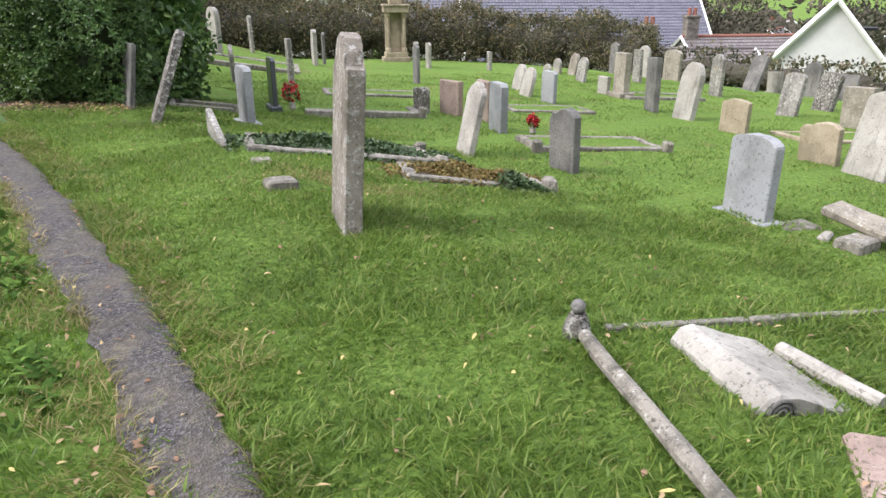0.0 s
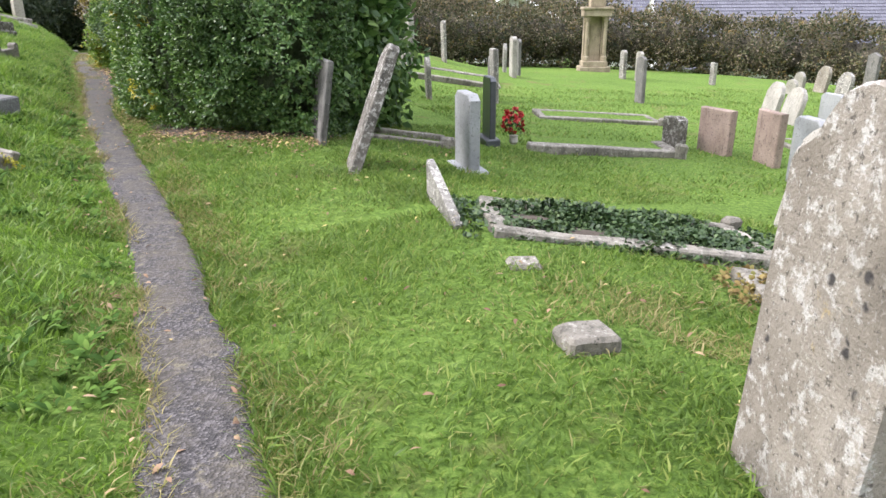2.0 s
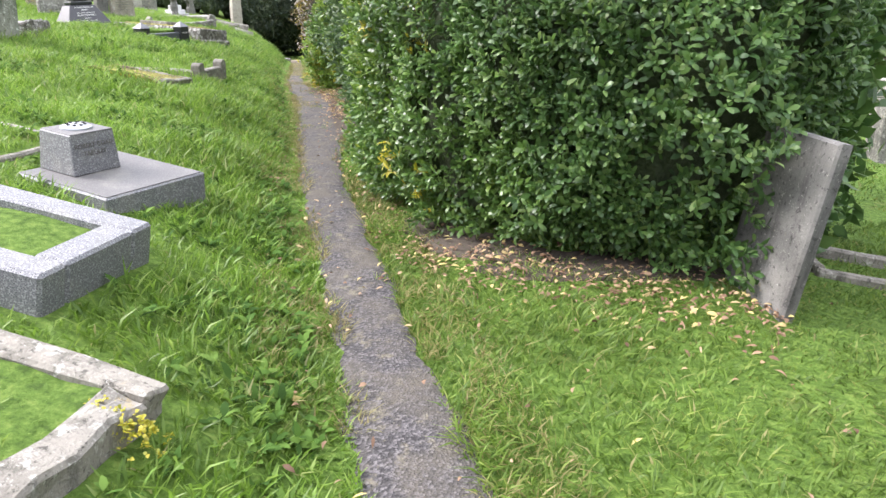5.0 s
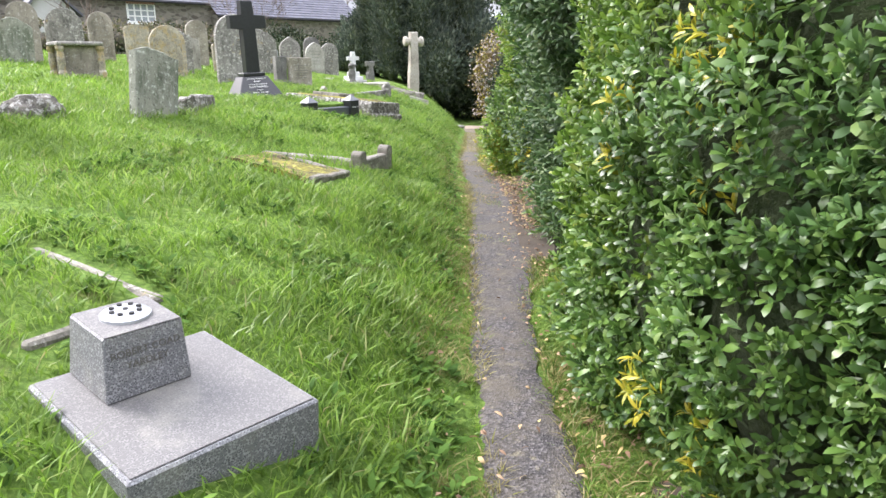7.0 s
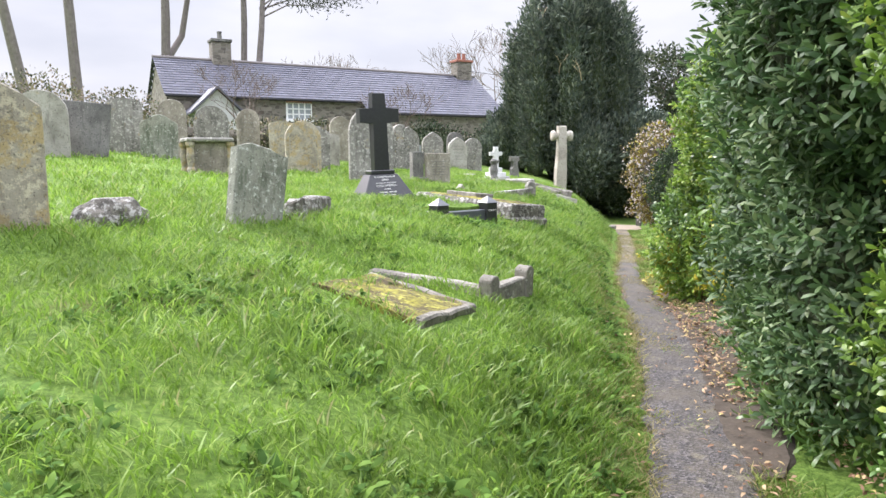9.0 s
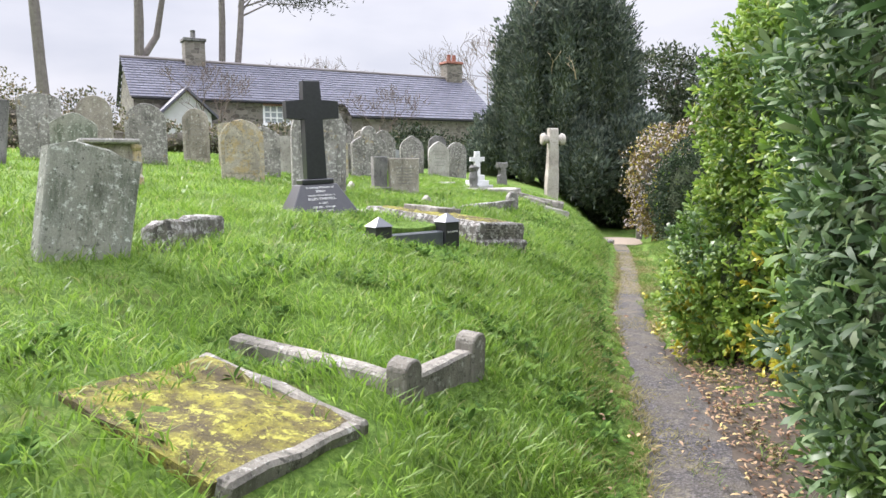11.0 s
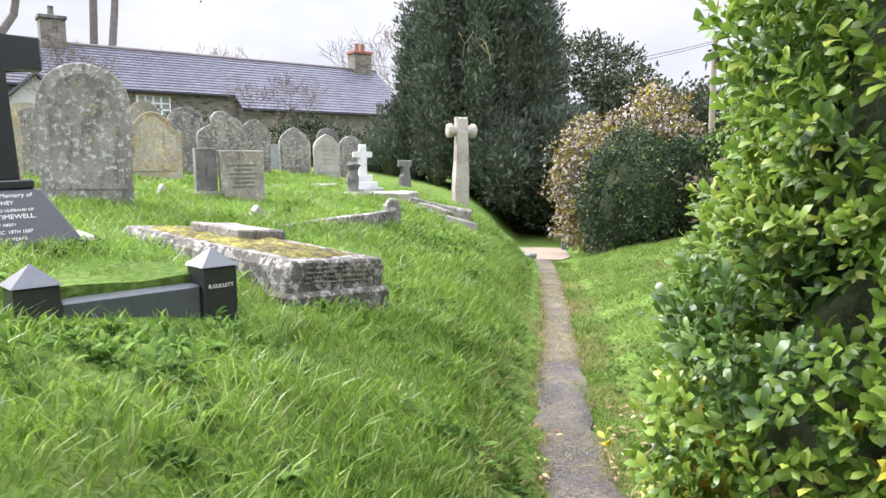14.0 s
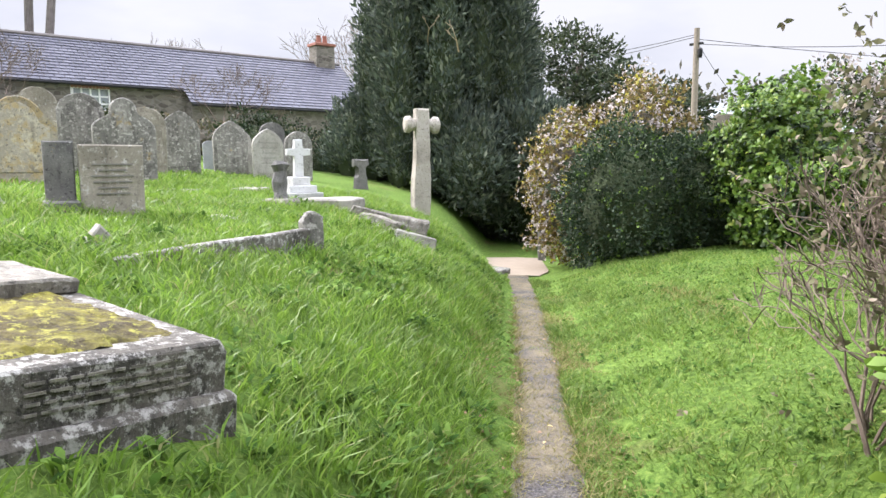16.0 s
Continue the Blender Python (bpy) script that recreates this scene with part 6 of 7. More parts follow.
long_hedge("field_hedge", [(-11.5, 28), (-9, 28), (-5, 31.5), (0, 32.8), (5, 31.5), (9.0, 30)], 1.15, 2.3, 130000, "thick mixed winter hedge at the field's edge", 41, (("leaves", HEDGE_LEAF, .62), ("green_leaves", OAK, .3), ("russet_growth", RUSSET, .08)), (.1, .99), .09)
long_hedge("low_field_hedge", [(9.5, 29.5), (12.5, 27), (15.5, 25), (19, 22), (23, 16)], 1.0, 1.35, 14000, "lower bushy hedge along the field", 45, (("leaves", HEDGE_LEAF, .4), ("green_leaves", OAK, .6)), (.5, .86))
long_hedge("distant_wood", [(-50, 84), (-10, 92), (30, 88), (60, 80), (90, 62)], 4.5, 11, 12000, "brown winter woodland on the far slope", 46, (("leaves", FAR_WOOD, .8), ("green_leaves", OAK, .2)), (0, 1), .6, .4)
long_hedge("garden_hedge", [(-36, 9), (-35.5, 16), (-34.5, 24), (-33, 30), (-31, 33)], 1.0, 1.2, 16000, "rough brown hedge before the cottage", 42, (("leaves", HEDGE_LEAF, .7), ("green_leaves", OAK, .3)), (-1, 0))
shrub("ivy_bush", [(-31.5, 26.5, 2.0, 1.5, 1.6, 1.5), (-30.2, 28.6, 1.7, 1.5, 1.5, 1.4)], 3600, 4, .11, .07, (("leaves", OAK, .6), ("dark_leaves", HOLLY, .4)), "dark evergreen bushes below the cottage", "shrub", 43, .4, 2.3, .7, far=True)
shrub("garden_bushes", [(-37.5, 12.5, 3.4, 1.8, 2.0, 1.8), (-38.5, 15.6, 3.2, 1.6, 1.6, 1.7), (-39.0, 9.0, 3.4, 2.2, 2.2, 2.0)], 4200, 4, .13, .07, (("leaves", HEDGE_LEAF, .75), ("green_leaves", OAK, .25)), "tangled brown garden bushes", "shrub", 44, .5, 2.2, .6, far=True, core_mat=HEDGE_CORE)


def yew_tree():
    rng = np.random.default_rng(51)
    root = empty("yew_tree", Matrix(), "huge dark upright yew tree by the gate", "tree")
    cx, cy, z0 = -26.3, 29.5, -.2
    blobs = [(cx, cy, 3.6, 2.0, 2.0, 4.4)]
    for k in range(26):
        a = k * 2.399
        r = 2.35 * math.sqrt((k + .5) / 26)
        top = 8.7 - 1.9 * (r / 2.35) ** 2 + random.uniform(-.35, .35)
        blobs.append((cx + r * math.cos(a), cy + r * math.sin(a), top * .52, .62, .62, top * .5))
    blobs += [(cx + 2.0, cy - 1.2, 1.9, 1.1, 1.0, 1.3), (cx + 2.6, cy + .6, 2.3, 1.2, 1.2, 1.4), (cx - 2.0, cy - 1.6, 2.2, 1.1, 1.1, 1.6), (cx - 2.6, cy - .6, 2.4, 1.0, 1.0, 1.5)]
    p, o = blob_points(blobs, 84000, rng, .3, 2.2, .3, .2, 1.4)
    m = o @ np.array([-.7, .7, 0.0]) < .25
    p, o = p[m], o[m]
    q, ow = np.repeat(p, 3, 0), np.repeat(o, 3, 0)
    ax = unit(ow * .6 + np.array([0, 0, .75]) + rng.normal(0, .45, ow.shape))
    L = rng.uniform(.10, .25, len(q))
    v, t = diamond_arrays(q + rng.normal(0, .07, q.shape), ax, ow + rng.normal(0, .5, ow.shape), L, L * .33)
    ob = new("crown", tri_mesh("crown", v, t, YEW))
    ob.parent = root
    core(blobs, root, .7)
    bm = bmesh.new()
    tube(bm, [(cx, cy, z0 - .3), (cx + .05, cy, 1.2), (cx, cy + .1, 4)], [.55, .45, .25], 12)
    part("trunk", bm, BARK, root)
    rnd = random.Random(3)
    for dx, dz in ((2.3, 4.6), (1.2, 4.9), (.3, 6.6)):
        bm = bmesh.new()
        stems(bm, (cx + dx, cy - 1.9, dz), (.4, -.5, .6), .5, .02, 2, rnd, 4, .3, (2, 2), .6, .1, .006)
        part("dead_branch", bm, TWIG_PALE, root)


yew_tree()


def leafy_tree(name, x, y, z, h, r, n, mats, label, seed, leaf=.17, lobes=14, trunk=BARK, power=2.0):
    rng = np.random.default_rng(seed)
    root = empty(name, Matrix(), label, "tree")
    rnd = random.Random(seed)
    blobs = []
    for k in range(lobes):
        d = unit(rng.normal(0, 1, (1, 3)))[0] * rng.uniform(.35, .8)
        blobs.append((x + d[0] * r, y + d[1] * r, z + h * .62 + d[2] * h * .36, r * rng.uniform(.3, .5), r * rng.uniform(.3, .5), r * rng.uniform(.25, .42)))
    p, o = blob_points(blobs, n, rng, .6, power, .3, .35, .8)
    pick = rng.uniform(0, 1, len(p))
    lo = 0.0
    for nm, mt, share in mats:
        m = (pick >= lo) & (pick < lo + share)
        lo += share
        q, ow = np.repeat(p[m], 3, 0), np.repeat(o[m], 3, 0)
        L = leaf * rng.uniform(.6, 1.3, len(q))
        v, t = diamond_arrays(q + rng.normal(0, leaf * .6, q.shape), unit(ow + rng.normal(0, .7, ow.shape)), rng.normal(0, 1, ow.shape), L, L * .5)
        ob = new(nm, tri_mesh(nm, v, t, mt))
        ob.parent = root
    bm = bmesh.new()
    tube(bm, [(x, y, z - .5), (x, y, z + h * .3), (x + .1, y, z + h * .75)], [r * .12, r * .09, r * .03], 8)
    for k in range(6):
        stems(bm, (x, y, z + h * (.28 + .07 * k)), (rnd.uniform(-1, 1), rnd.uniform(-1, 1), .7), r * .55, r * .03, 2, rnd, 5)
    part("trunk", bm, trunk, root)


EVERGREEN = (("crown", OAK, .8), ("dark_leaves", HOLLY, .2))
leafy_tree("evergreen_oak", -27.3, 37.6, -.3, 7.9, 2.5, 5200, EVERGREEN, "dark evergreen oak beyond the yew", 61, .2, 20)
leafy_tree("evergreen_oak", -25.0, 36.2, -.3, 6.0, 2.0, 3400, EVERGREEN, "rounded evergreen beyond the gate", 62, .2, 14)
leafy_tree("evergreen_oak", -27.6, 46.0, -.5, 7.0, 2.0, 2600, EVERGREEN, "small dark evergreen beside a telegraph pole", 63, .22, 12)
shrub("dark_thicket", [(-25.3, 33.2, 1.2, 2.2, 1.6, 1.9), (-23.0, 33.6, 1.0, 1.6, 1.4, 1.9), (-27.8, 32.4, 1.4, 1.7, 1.7, 2.0), (-21.0, 32.6, 1.0, 1.5, 1.4, 1.7), (-24.6, 31.5, .6, 1.3, 1.0, 1.4), (-26.2, 31.0, .6, 1.2, 1.0, 1.3)], 7600, 4, .12, .06, (("leaves", YEW, .7), ("holly_leaves", HOLLY, .3)), "deep shaded evergreen thicket behind the gate", "shrub", 64, .3, 2.4, .86, far=True)


def bare_tree(name, x, y, z, h, seed, label, depth=6, radius=.2, mat=None, spread=.9):
    rnd = random.Random(seed)
    root = empty(name, pose(x, y, z), label, "tree", "bare trees beyond the cottage")
    bm = bmesh.new()
    tube(bm, [(0, 0, -.5), (.05, 0, h * .14), (0, .05, h * .28)], [radius, radius * .8, radius * .65], 8)
    part("trunk", bm, mat or TWIG, root)
    bm = bmesh.new()
    for k in range(6):
        a = k * 1.05 + rnd.uniform(-.3, .3)
        stems(bm, (0, .05, h * (.2 + .016 * k)), (math.cos(a) * spread, math.sin(a) * spread, 1.0), h * .25, radius * .42, depth - 1, rnd, 4, .22, (2, 3), .72, .1, .012)
    part("branching", bm, mat or TWIG, root)
    return root


t0 = bare_tree("bare_tree", -58, 36, 1.0, 10.5, 71, "bare rounded winter tree behind a cottage")
copy_thing(t0, pose(-62, 48, .5, 0, 0, 70))
copy_thing(t0, pose(-50, 46.5, 1.4, 0, 0, 140) @ Matrix.Scale(1.12, 4))
copy_thing(t0, pose(-56, 25, 1.0, 0, 0, 200) @ Matrix.Scale(.82, 4))
copy_thing(t0, pose(-52, 10, 1.5, 0, 0, 20) @ Matrix.Scale(.62, 4))
copy_thing(t0, pose(-37.2, 20.2, 2.0, 0, 0, 20) @ Matrix.Scale(.45, 4))
copy_thing(t0, pose(-36.0, 27.6, 1.8, 0, 0, 300) @ Matrix.Scale(.4, 4))


def pine(x, y, z, h, r, seed, label, forked=False, lean=(0, 0), low=()):
    rnd, rng = random.Random(seed), np.random.default_rng(seed)
    root = empty("pine_tree", pose(x, y, z), label, "tree", "tall pines behind the cottage")
    bm = bmesh.new()
    lx, ly = lean
    tube(bm, [(0, 0, -1), (lx * .2, ly * .2, h * .25), (lx * .5 + .15, ly * .5, h * .5), (lx * .8 - .1, ly * .8, h * .75), (lx, ly, h)], [r * 1.2, r, r * .85, r * .6, r * .25], 10)
    if forked:
        tube(bm, [(lx * .3, ly * .3, h * .36), (lx * .3 - .2, ly * .3 + 1.1, h * .46), (lx * .4, ly * .3 + 1.6, h * .62), (lx * .5, ly * .3 + 1.5, h * .9)], [r * .7, r * .6, r * .5, r * .2], 8)
    part("trunk", bm, PINE_BARK, root)
    bm = bmesh.new()
    tips = []
    for k in range(11):
        a, zz = rnd.uniform(0, 6.28), h * rnd.uniform(.66, 1.0)
        e = Vector((lx * zz / h + 3.0 * math.cos(a), ly * zz / h + 3.0 * math.sin(a), zz + rnd.uniform(-.3, .8)))
        tube(bm, [(lx * zz / h, ly * zz / h, zz), (Vector((lx * zz / h, ly * zz / h, zz)) + e) / 2 + Vector((0, 0, .3)), e], [r * .25, r * .16, r * .06], 5)
        tips += [e, (e * 2 + Vector((lx * zz / h, ly * zz / h, zz))) / 3]
    for e in low:
        e = Vector(e)
        tube(bm, [(lx * .5, ly * .5, e.z - 1.2), (e.x * .5, e.y * .5, e.z - .2), e], [r * .3, r * .2, r * .08], 5)
        tips += [e, e * .8 + Vector((0, .3, e.z * .2 + .1))]
    part("limb", bm, PINE_BARK, root)
    c = np.array([tuple(q) for q in tips])
    p = np.repeat(c, 110, 0) + rng.normal(0, 1, (len(c) * 110, 3)) * np.array([.85, .85, .2])
    v, t = diamond_arrays(p, rng.normal(0, 1, p.shape) + np.array([0, 0, .5]), rng.normal(0, 1, p.shape), .3, .07)
    ob = new("crown", tri_mesh("crown", v, t, PINE_NEEDLE))
    ob.parent = root


pine(-50, 13.6, 1.5, 17, .28, 81, "tall leaning pine with a bare trunk", lean=(.5, -2.2))
pine(-50, 15.8, 1.5, 17, .3, 82, "tall straight pine with a bare trunk", lean=(0, -.4))
pine(-50, 20.3, 1.5, 17, .3, 83, "tall forked pine behind the roof", True, (0, .6))
pine(-48, 24.3, 1.5, 17, .22, 84, "slender pine behind the roof", lean=(0, .5))
pine(-47, 24.5, 1.5, 16, .2, 85, "slender pine reaching over the roof", lean=(0, 1.4), low=((0, 5.0, 9.9), (.5, 2.8, 10.0), (-.5, 4.0, 10.5), (.2, 6.2, 10.4)))


# ---- buildings ----
def slate_slope(bm, x0, x1, y_eave, z_eave, y_ridge, z_ridge, course=.24, slate=.34):
    """One roof slope laid in courses of single slates."""
    n = max(3, int(math.hypot(y_ridge - y_eave, z_ridge - z_eave) / course))
    up = Vector((0, y_ridge - y_eave, z_ridge - z_eave)) / n
    nrm = Vector((0, -(z_ridge - z_eave), abs(y_ridge - y_eave))) if y_ridge > y_eave else Vector((0, z_ridge - z_eave, abs(y_ridge - y_eave)))
    nrm.normalize()
    k = max(2, int((x1 - x0) / slate))
    for i in range(n):
        base = Vector((0, y_eave, z_eave)) + up * i
        off = (.5 if i % 2 else 0)
        for j in range(k + 1):
            a, b = x0 + (x1 - x0) * max(j - off, 0) / k, x0 + (x1 - x0) * min(j + 1 - off, k) / k
            if b - a < .02:
                continue
            g = .012
            lo, hi = base + nrm * .05, base + up * 1.12 + nrm * .015
            q = [bm.verts.new((a + g, lo.y, lo.z)), bm.verts.new((b - g, lo.y, lo.z)), bm.verts.new((b - g, hi.y, hi.z)), bm.verts.new((a + g, hi.y, hi.z))]
            lo2 = base - nrm * .01
            s = [bm.verts.new((a + g, lo2.y, lo2.z)), bm.verts.new((b - g, lo2.y, lo2.z))]
            bm.faces.new(q)
            bm.faces.new((s[0], s[1], q[1], q[0]))


def chimney(root, x, y, z0, z1, w, d, mat, pots=2, pot_mat=None):
    bm = bmesh.new()
    box(bm, x - w / 2, x + w / 2, y - d / 2, y + d / 2, z0, z1 - .15, .02)
    c = part("chimney", bm, mat, root)
    bm = bmesh.new()
    box(bm, x - w / 2 - .06, x + w / 2 + .06, y - d / 2 - .06, y + d / 2 + .06, z1 - .149, z1, .02)
    part("cap", bm, pot_mat or mat, c)
    for k in range(pots):
        bm = bmesh.new()
        lathe(bm, [(.13, 0), (.11, .35), (.13, .38), (.12, .42)], 12)
        bmesh.ops.translate(bm, verts=bm.verts[:], vec=(x + (k - (pots - 1) / 2) * .36, y, z1))
        part("chimney_pot", bm, pot_mat or RED_CLAY, c)


def window(root, x, y, z, w, h, cols=4, rows=3, face=-1):
    """A white casement in the wall at y; x is its middle, z its sill."""
    bm = bmesh.new()
    for a, b, c, d in ((-w / 2 - .07, -w / 2 + .03, z - .02, z + h + .06), (w / 2, w / 2 + .06, z - .02, z + h + .06), (-w / 2, w / 2, z - .02, z + .04), (-w / 2, w / 2, z + h, z + h + .06)):
        box(bm, x + a, x + b, y - .05, y + .06, c, d, 0)
    f = part("window_frame", bm, WHITE_PAINT, root)
    for i in range(1, cols):
        bm = bmesh.new()
        xx = x - w / 2 + w * i / cols
        box(bm, xx - .032, xx + .032, y - .03, y + .02, z + .041, z + h - .001, 0)
        part("glazing_bar", bm, WHITE_PAINT, f)
    for i in range(1, rows):
        bm = bmesh.new()
        zz = z + h * i / rows
        box(bm, x - w / 2, x + w / 2, y - .026, y + .016, zz - .028, zz + .028, 0)
        part("glazing_bar", bm, WHITE_PAINT, f)
    bm = bmesh.new()
    box(bm, x - w / 2, x + w / 2, y + .02, y + .03, z, z + h, 0)
    part("pane", bm, GLASS, f)
    bm = bmesh.new()
    box(bm, x - w / 2 - .12, x + w / 2 + .12, y - .14, y - .051, z - .12, z - .03, .01)
    part("window_sill", bm, WHITE_PAINT, f)


def walled(bm, x0, x1, y0, y1, z0, z1, holes=(), t=.4):
    """Four walls with thickness; holes (x, z, w, h) go through the wall at y0."""
    xs = sorted({x0, x1, *[h[0] - h[2] / 2 for h in holes], *[h[0] + h[2] / 2 for h in holes]})
    for a, b in zip(xs, xs[1:]):
        mid = (a + b) / 2
        cuts = [(h[1], h[1] + h[3]) for h in holes if h[0] - h[2] / 2 < mid < h[0] + h[2] / 2]
        zs = z0
        for c, d in sorted(cuts):
            box(bm, a, b, y0, y0 + t, zs, c, 0)
            zs = d
        box(bm, a, b, y0, y0 + t, zs, z1, 0)
    box(bm, x0, x1, y1 - t, y1, z0, z1, 0)
    box(bm, x0, x0 + t, y0 + t, y1 - t, z0, z1, 0)
    box(bm, x1 - t, x1, y0 + t, y1 - t, z0, z1, 0)


def cottage():
    # local x runs north along the ridge, local -y looks east over the churchyard
    m = pose(-42.9, 27.6, 0, 0, 0, 84)
    root = empty("cottage", m, "long low stone cottage with a blue-grey slate roof", "house")
    x0, x1 = -9.3, 9.6
    wx = -2.9
    bm = bmesh.new()
    walled(bm, x0, x1, -2.8, 2.8, .5, 4.95, ((wx, 3.98, 1.25, .82),))
    box(bm, .7, x1, -3.5, -2.81, .5, 4.45, 0)
    part("wall", bm, RUBBLE, root)
    for s, y0, y1 in ((-1, -2.8, 0), (1, 2.8, 0)):
        bm = bmesh.new()
        slate_slope(bm, x0 - .15, .6, y0 * 1.06, 5.0, y1, 7.05)
        slate_slope(bm, .6, x1 + .15, y0 * 1.3, 4.4, y1, 7.05)
        part("roof_slope", bm, SLATES, root)
    bm = bmesh.new()
    prism(bm, [(-2.7, 4.951), (0, 6.93), (2.7, 4.951)], x0 + .02, x1 - .02, 0)
    bmesh.ops.rotate(bm, verts=bm.verts[:], cent=(0, 0, 0), matrix=Matrix.Rotation(radians(-90), 3, "Z"))
    part("gable", bm, RUBBLE, root)
    bm = bmesh.new()
    tube(bm, [(x0 - .15, 0, 7.09), (x1 + .15, 0, 7.09)], [.09, .09], 8)
    part("ridge_tiles", bm, SLATES_BROWN, root)
    bm = bmesh.new()
    box(bm, x0 - .1, .55, -3.06, -2.97, 4.9, 4.99, .02)
    box(bm, .65, x1 + .1, -3.74, -3.65, 4.28, 4.38, .02)
    part("gutter", bm, IRON, root)
    window(root, wx, -2.76, 3.98, 1.25, .82)
    bm = bmesh.new()
    for k in range(11):
        box(bm, wx - .68 + k * .125, wx - .575 + k * .125, -2.83, -2.81, 4.82, 4.94, 0)
    part("brick_arch", bm, BRICK, root)
    chimney(root, -6.1, 0, 6.4, 8.15, .95, .8, RUBBLE, 1, LIMESTONE_DARK)
    chimney(root, 8.75, 0, 6.2, 8.05, 1.05, .8, RUBBLE, 2, RED_CLAY)
    # small white-gabled porch
    bm = bmesh.new()
    prism(bm, [(-1.0, 1.5), (-1.0, 4.2), (0, 5.15), (1.0, 4.2), (1.0, 1.5)], -4.6, -2.85, 0)
    bmesh.ops.translate(bm, verts=bm.verts[:], vec=(-7.4, 0, 0))
    porch = part("porch", bm, WHITE_RENDER, root)
    for s in (-1, 1):
        bm = bmesh.new()
        prism(bm, [(0, 5.2), (0, 5.32), (s * 1.25, 4.12), (s * 1.25, 4.0)], -4.8, -2.85, 0)
        bmesh.ops.translate(bm, verts=bm.verts[:], vec=(-7.4, 0, 0))
        part("porch_roof", bm, SLATES, porch)


cottage()


def house(x, y, z, rz, length, half, eave, ridge, wall_mat, roof_mat, label, chims=(), ridge_mat=None, windows=(), skylight=False, verge=True):
    root = empty("house", pose(x, y, z, 0, 0, rz), label, "house", "houses below the field")
    l = length / 2
    bm = bmesh.new()
    walled(bm, -l, l, -half, half, -3, eave, [(a, b, c, d) for a, b, c, d in windows], .3)
    part("wall", bm, wall_mat, root)
    bm = bmesh.new()
    prism(bm, [(-half, eave + .001), (0, ridge - .06), (half, eave + .001)], -l, l, 0)
    bmesh.ops.rotate(bm, verts=bm.verts[:], cent=(0, 0, 0), matrix=Matrix.Rotation(radians(90), 3, "Z"))
    part("gable", bm, wall_mat, root)
    for s in (-1, 1):
        bm = bmesh.new()
        slate_slope(bm, -l - .25, l + .25, s * half * 1.08, eave - .12, 0, ridge, .3, .5)
        part("roof_slope", bm, roof_mat, root)
        if verge:
            for e in (-1, 1):
                bm = bmesh.new()
                tube(bm, [(e * (l + .27), s * half * 1.1, eave - .16), (e * (l + .27), 0, ridge + .02)], [.1, .1], 4)
                part("bargeboard", bm, WHITE_PAINT, root)
    bm = bmesh.new()
    tube(bm, [(-l - .25, 0, ridge + .04), (l + .25, 0, ridge + .04)], [.11, .11], 8)
    part("ridge_tiles", bm, ridge_mat or roof_mat, root)
    for cx, cz in chims:
        chimney(root, cx, 0, ridge - .5, ridge + cz, .8, .6, RUBBLE, 2)
    for a, b, c, d in windows:
        window(root, a, -half + .1, b, c, d, 2, 2)
    if skylight:
        bm = bmesh.new()
        q = .55
        zz = eave + (ridge - eave) * q
        box(bm, -l + 1.0, -l + 2.6, -half * (1 - q) - .75, -half * (1 - q) - .05, zz + .0, zz + .12, 0)
        part("skylight", bm, IRON, root)
    return root


house(20.2, 37.4, -4.6, 62, 9, 2.5, 3.0, 5.95, WHITE_RENDER, SLATES, "white rendered house with a steep slate gable", skylight=True)
house(19.5, 45.5, -5.5, 10, 9, 3.0, 2.6, 4.6, WHITE_RENDER, SLATES_BROWN, "low house with a brown-grey slate roof", ((-4.2, 1.3),), RED_CLAY)
house(14.6, 41.5, -5.0, 8, 7, 2.6, 2.2, 3.6, WHITE_RENDER, SLATES_BROWN, "small roof behind the field hedge", ((-2.9, 1.4),))
house(10.5, 56.0, -6.0, 4, 18, 4.6, 3.2, 7.6, WHITE_RENDER, SLATES, "long house with a blue-grey slate roof and red ridges", (), RED_CLAY)
house(-6.75, 43.2, -3.2, 96, 7, 2.35, 3.75, 4.95, WHITE_RENDER, SLATES, "white rendered gable of a low cottage beyond the hedge")
house(0.5, 62.0, -5.8, 4, 9, 4.0, 3.2, 7.2, WHITE_RENDER, SLATES, "slate-roofed house beyond the hedge")
for x, y, z, s in ((36, 78, -7, 1.0), (44, 92, -6.5, 1.1), (52, 84, -7, 1.0)):
    house(x, y, z, 20 + x, 8, 3, 3, 5, WHITE_RENDER, SLATES_BROWN, "distant pale house among trees", ((-3, 1),), RED_CLAY, ((0, .8, 1.2, 1.2),))
leafy_tree("winter_tree", 19, 60, -6, 8.0, 4.5, 3600, (("crown", FAR_WOOD, 1.0),), "brown winter tree behind the roofs", 91, .35, 16)
leafy_tree("winter_tree", 25, 66, -6, 8.0, 5, 3600, (("crown", FAR_WOOD, .8), ("green_leaves", OAK, .2)), "dull winter tree behind the roofs", 92, .35, 16)
leafy_tree("winter_tree", 32, 60, -6, 6.0, 4, 2800, (("crown", FAR_WOOD, .6), ("green_leaves", OAK, .4)), "low tree between distant houses", 93, .35, 12)
leafy_tree("winter_tree", 42, 70, -6, 7.0, 5, 2800, (("crown", FAR_WOOD, .7), ("green_leaves", OAK, .3)), "winter tree on the far slope", 94, .35, 12)
leafy_tree("winter_tree", -16, 46, -4, 6.0, 4, 2600, (("crown", FAR_WOOD, .8), ("green_leaves", OAK, .2)), "winter tree beyond the hedge", 95, .3, 12)

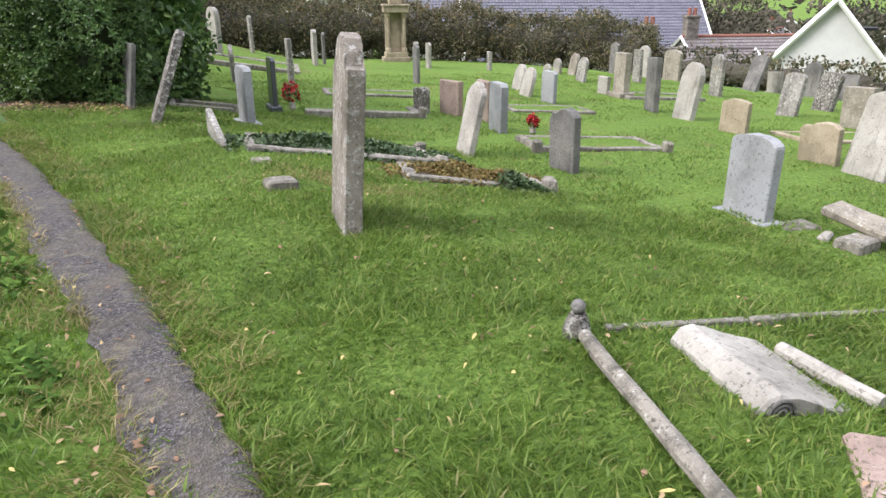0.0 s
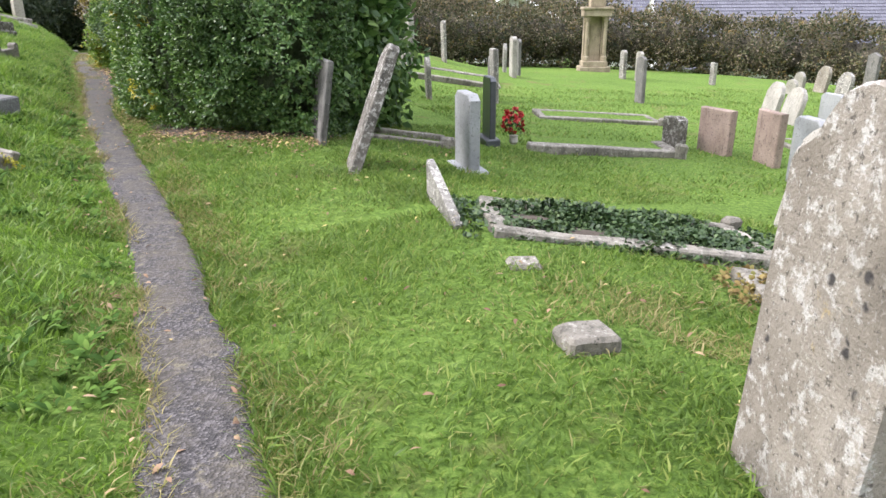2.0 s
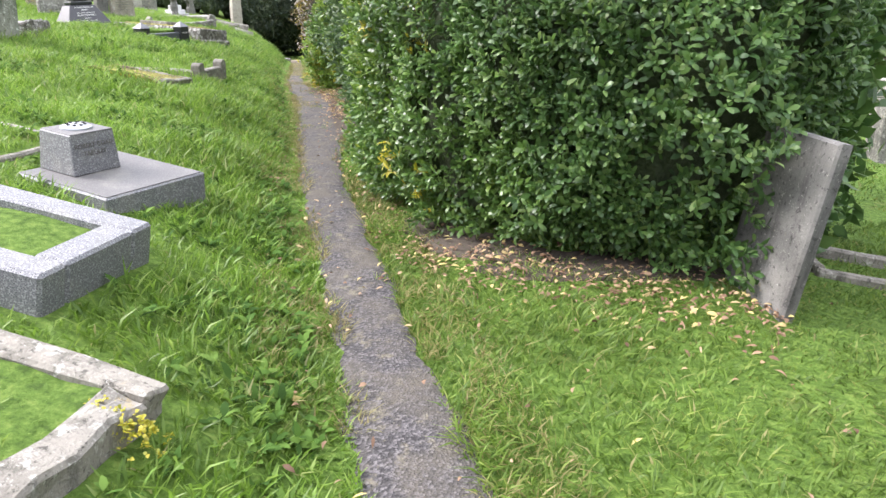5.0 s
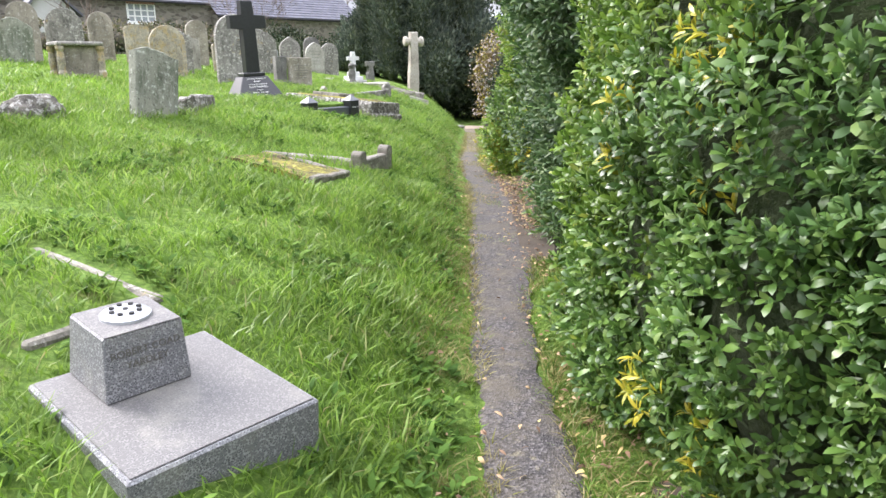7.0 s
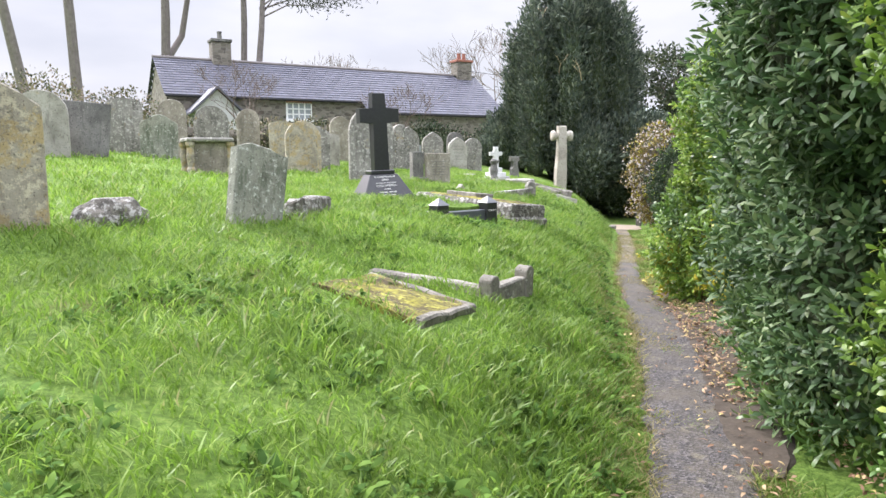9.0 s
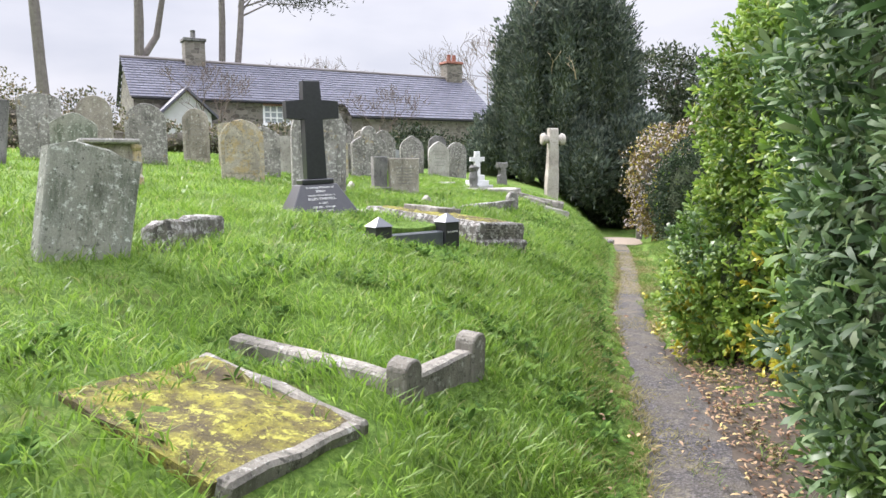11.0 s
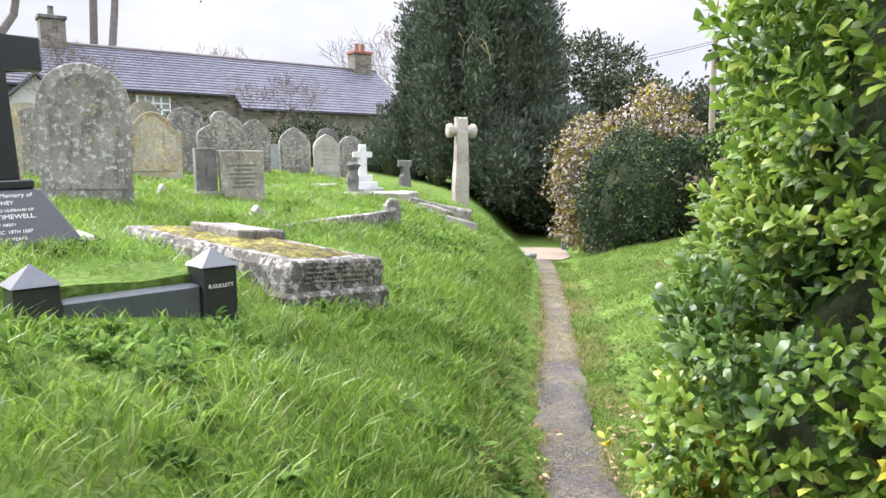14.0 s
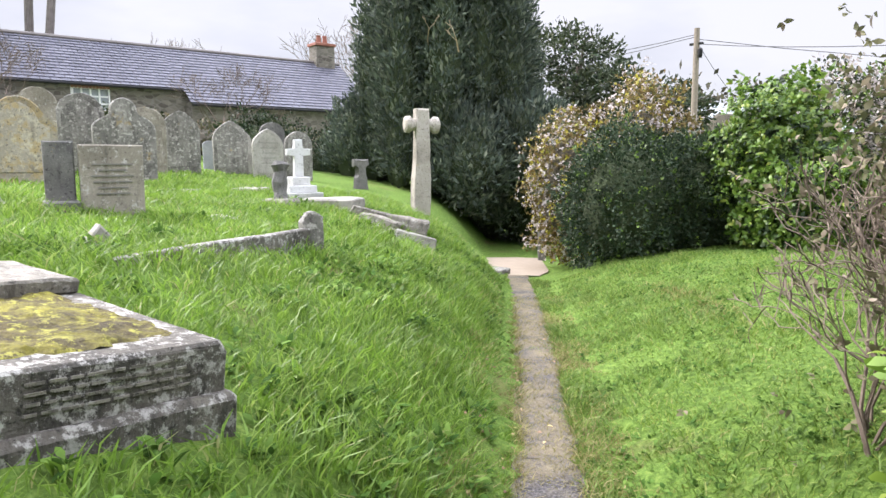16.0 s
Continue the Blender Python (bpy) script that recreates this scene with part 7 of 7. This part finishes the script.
# ---- gate, pole, cables, far hill ----
def litter(name, pts, width, label):
    """A strip of bare dark soil with uneven edges."""
    bm = bmesh.new()
    rows = []
    n = 26
    P = np.array(pts)
    for i in range(n + 1):
        q = i / n * (len(P) - 1)
        k = min(int(q), len(P) - 2)
        c = P[k] + (P[k + 1] - P[k]) * (q - k)
        d = P[k + 1] - P[k]
        d = d / np.linalg.norm(d)
        nn = np.array([-d[1], d[0]])
        row = []
        for j in range(7):
            s = (j / 6 - .5) * width * (1 + .5 * noise.noise((i * .45, j * .1 + (9 if j > 3 else 0), 3.0))) * math.sin(math.pi * (.01 + .98 * i / n)) ** .6
            x, y = c + nn * s
            row.append(bm.verts.new((x, y, gz(x, y) + (.016 if 0 < j < 6 else -.02))))
        rows.append(row)
    for a, b in zip(rows, rows[1:]):
        for j in range(6):
            bm.faces.new((a[j], b[j], b[j + 1], a[j + 1]))
    thing(name, bm, SOIL, Matrix(), label, "soil", "", "structure")


litter("soil", [(-8.6, 12.1), (-9.9, 13.7), (-11.2, 15.2), (-11.9, 15.9)], .95, "bare dark soil under the shrubs beside the path")
litter("soil", [(-6.6, 9.9), (-5.6, 9.5), (-4.5, 9.9)], .7, "bare leaf-strewn soil under the hedge")


def gate():
    bx, by = -22.4, 28.9
    z = -.42
    root = empty("iron_gate", pose(bx, by, z, 0, 0, 128), "open black iron gate under the yew", "gate")
    for s, nm in ((0, "gate_post"),):
        bm = bmesh.new()
        box(bm, -.07, .07, -.07, .07, -.3, 1.75, .015)
        part(nm, bm, LIMESTONE_GREY, root, "grey gate post")
    bm = bmesh.new()
    for zz in (.15, .6, 1.35):
        box(bm, .08, 1.2, -.018, .018, zz, zz + .04, 0)
    box(bm, .08, .12, -.02, .02, .1, 1.5, 0)
    box(bm, 1.16, 1.2, -.02, .02, .1, 1.5, 0)
    part("gate_frame", bm, IRON, root)
    for k in range(10):
        bm = bmesh.new()
        tube(bm, [(.2 + k * .1, 0, .12), (.2 + k * .1, 0, 1.5), (.2 + k * .1, 0, 1.6)], [.009, .009, .001], 6)
        part("gate_bar", bm, IRON, root)
    # darker stone than the other post puts its shade into the colour
    bm = bmesh.new()
    box(bm, -1.75, -1.6, -.09, .09, -.3, 1.7, .015)
    part("gate_post", bm, LIMESTONE_DARK, root, "gate post in darker stone, painted for shade")


gate()


def pole_and_cables():
    x, y, z = -25.5, 43.9, -.6
    root = empty("telegraph_pole", pose(x, y, z), "weathered wooden telegraph pole with fittings", "pole")
    bm = bmesh.new()
    tube(bm, [(0, 0, -.5), (0, 0, 4), (0, 0, 8.15)], [.16, .14, .115], 10)
    part("pole", bm, WOOD_POLE, root)
    bm = bmesh.new()
    box(bm, -.3, .3, -.05, .05, 7.45, 7.55, .01)
    part("crossarm", bm, IRON, root)
    bm = bmesh.new()
    lathe(bm, [(.08, 6.9), (.1, 7.0), (.1, 7.25), (.06, 7.3)], 8)
    bmesh.ops.translate(bm, verts=bm.verts[:], vec=(.2, -.05, 0))
    part("junction_box", bm, IRON, root)
    top = Vector((x, y, z + 7.9))
    for k, (e, sag) in enumerate((((-42.5, 36.0, 7.6), 1.0), ((-60.0, 47.0, 9.0), 1.2), ((14.0, 62.0, 5.5), 1.6), ((-28.5, 61.0, 4.6), .6), ((-2.0, 44.0, 7.0), 1.0))):
        e = Vector(e)
        bm = bmesh.new()
        pts = [top.lerp(e, q) - Vector((0, 0, sag * 4 * q * (1 - q) + .1 * k)) for q in np.linspace(0, 1, 14)]
        tube(bm, pts, [.014] * 14, 4)
        thing("overhead_cable", bm, CABLE, Matrix(), "thin sagging black overhead cable", "cable", "overhead cables")


pole_and_cables()


def far_hills():
    for nm, R, base, amp, a0, a1, seed in (("backdrop", 420, 14, 32, -20, 60, 1.0),):
        n, rows = 90, 10
        V = np.zeros((n, rows, 3))
        for i in range(n):
            a = radians(a0 + (a1 - a0) * i / (n - 1))
            h = base + amp * (.5 + .5 * noise.fractal((i * .045, seed, 0), 1, 2, 5)) * min(1, i / 14, (n - 1 - i) / 10)
            for k in range(rows):
                q = k / (rows - 1)
                r = R - 120 * (1 - q)
                V[i, k] = -12 - r * math.sin(a), 14 + r * math.cos(a), -14 + (h + 14) * math.sin(q * math.pi / 2)
        i = (np.arange(n - 1)[:, None] * rows + np.arange(rows - 1)[None]).ravel()
        t = np.concatenate([np.stack([i, i + 1, i + rows + 1], 1), np.stack([i, i + rows + 1, i + rows], 1)])
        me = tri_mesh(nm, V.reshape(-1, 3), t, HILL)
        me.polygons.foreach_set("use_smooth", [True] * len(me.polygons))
        tagged(new(nm, me), "far hillside with mist painted into its grey-green colour", "hill", "", "structure")


far_hills()
build_grass()
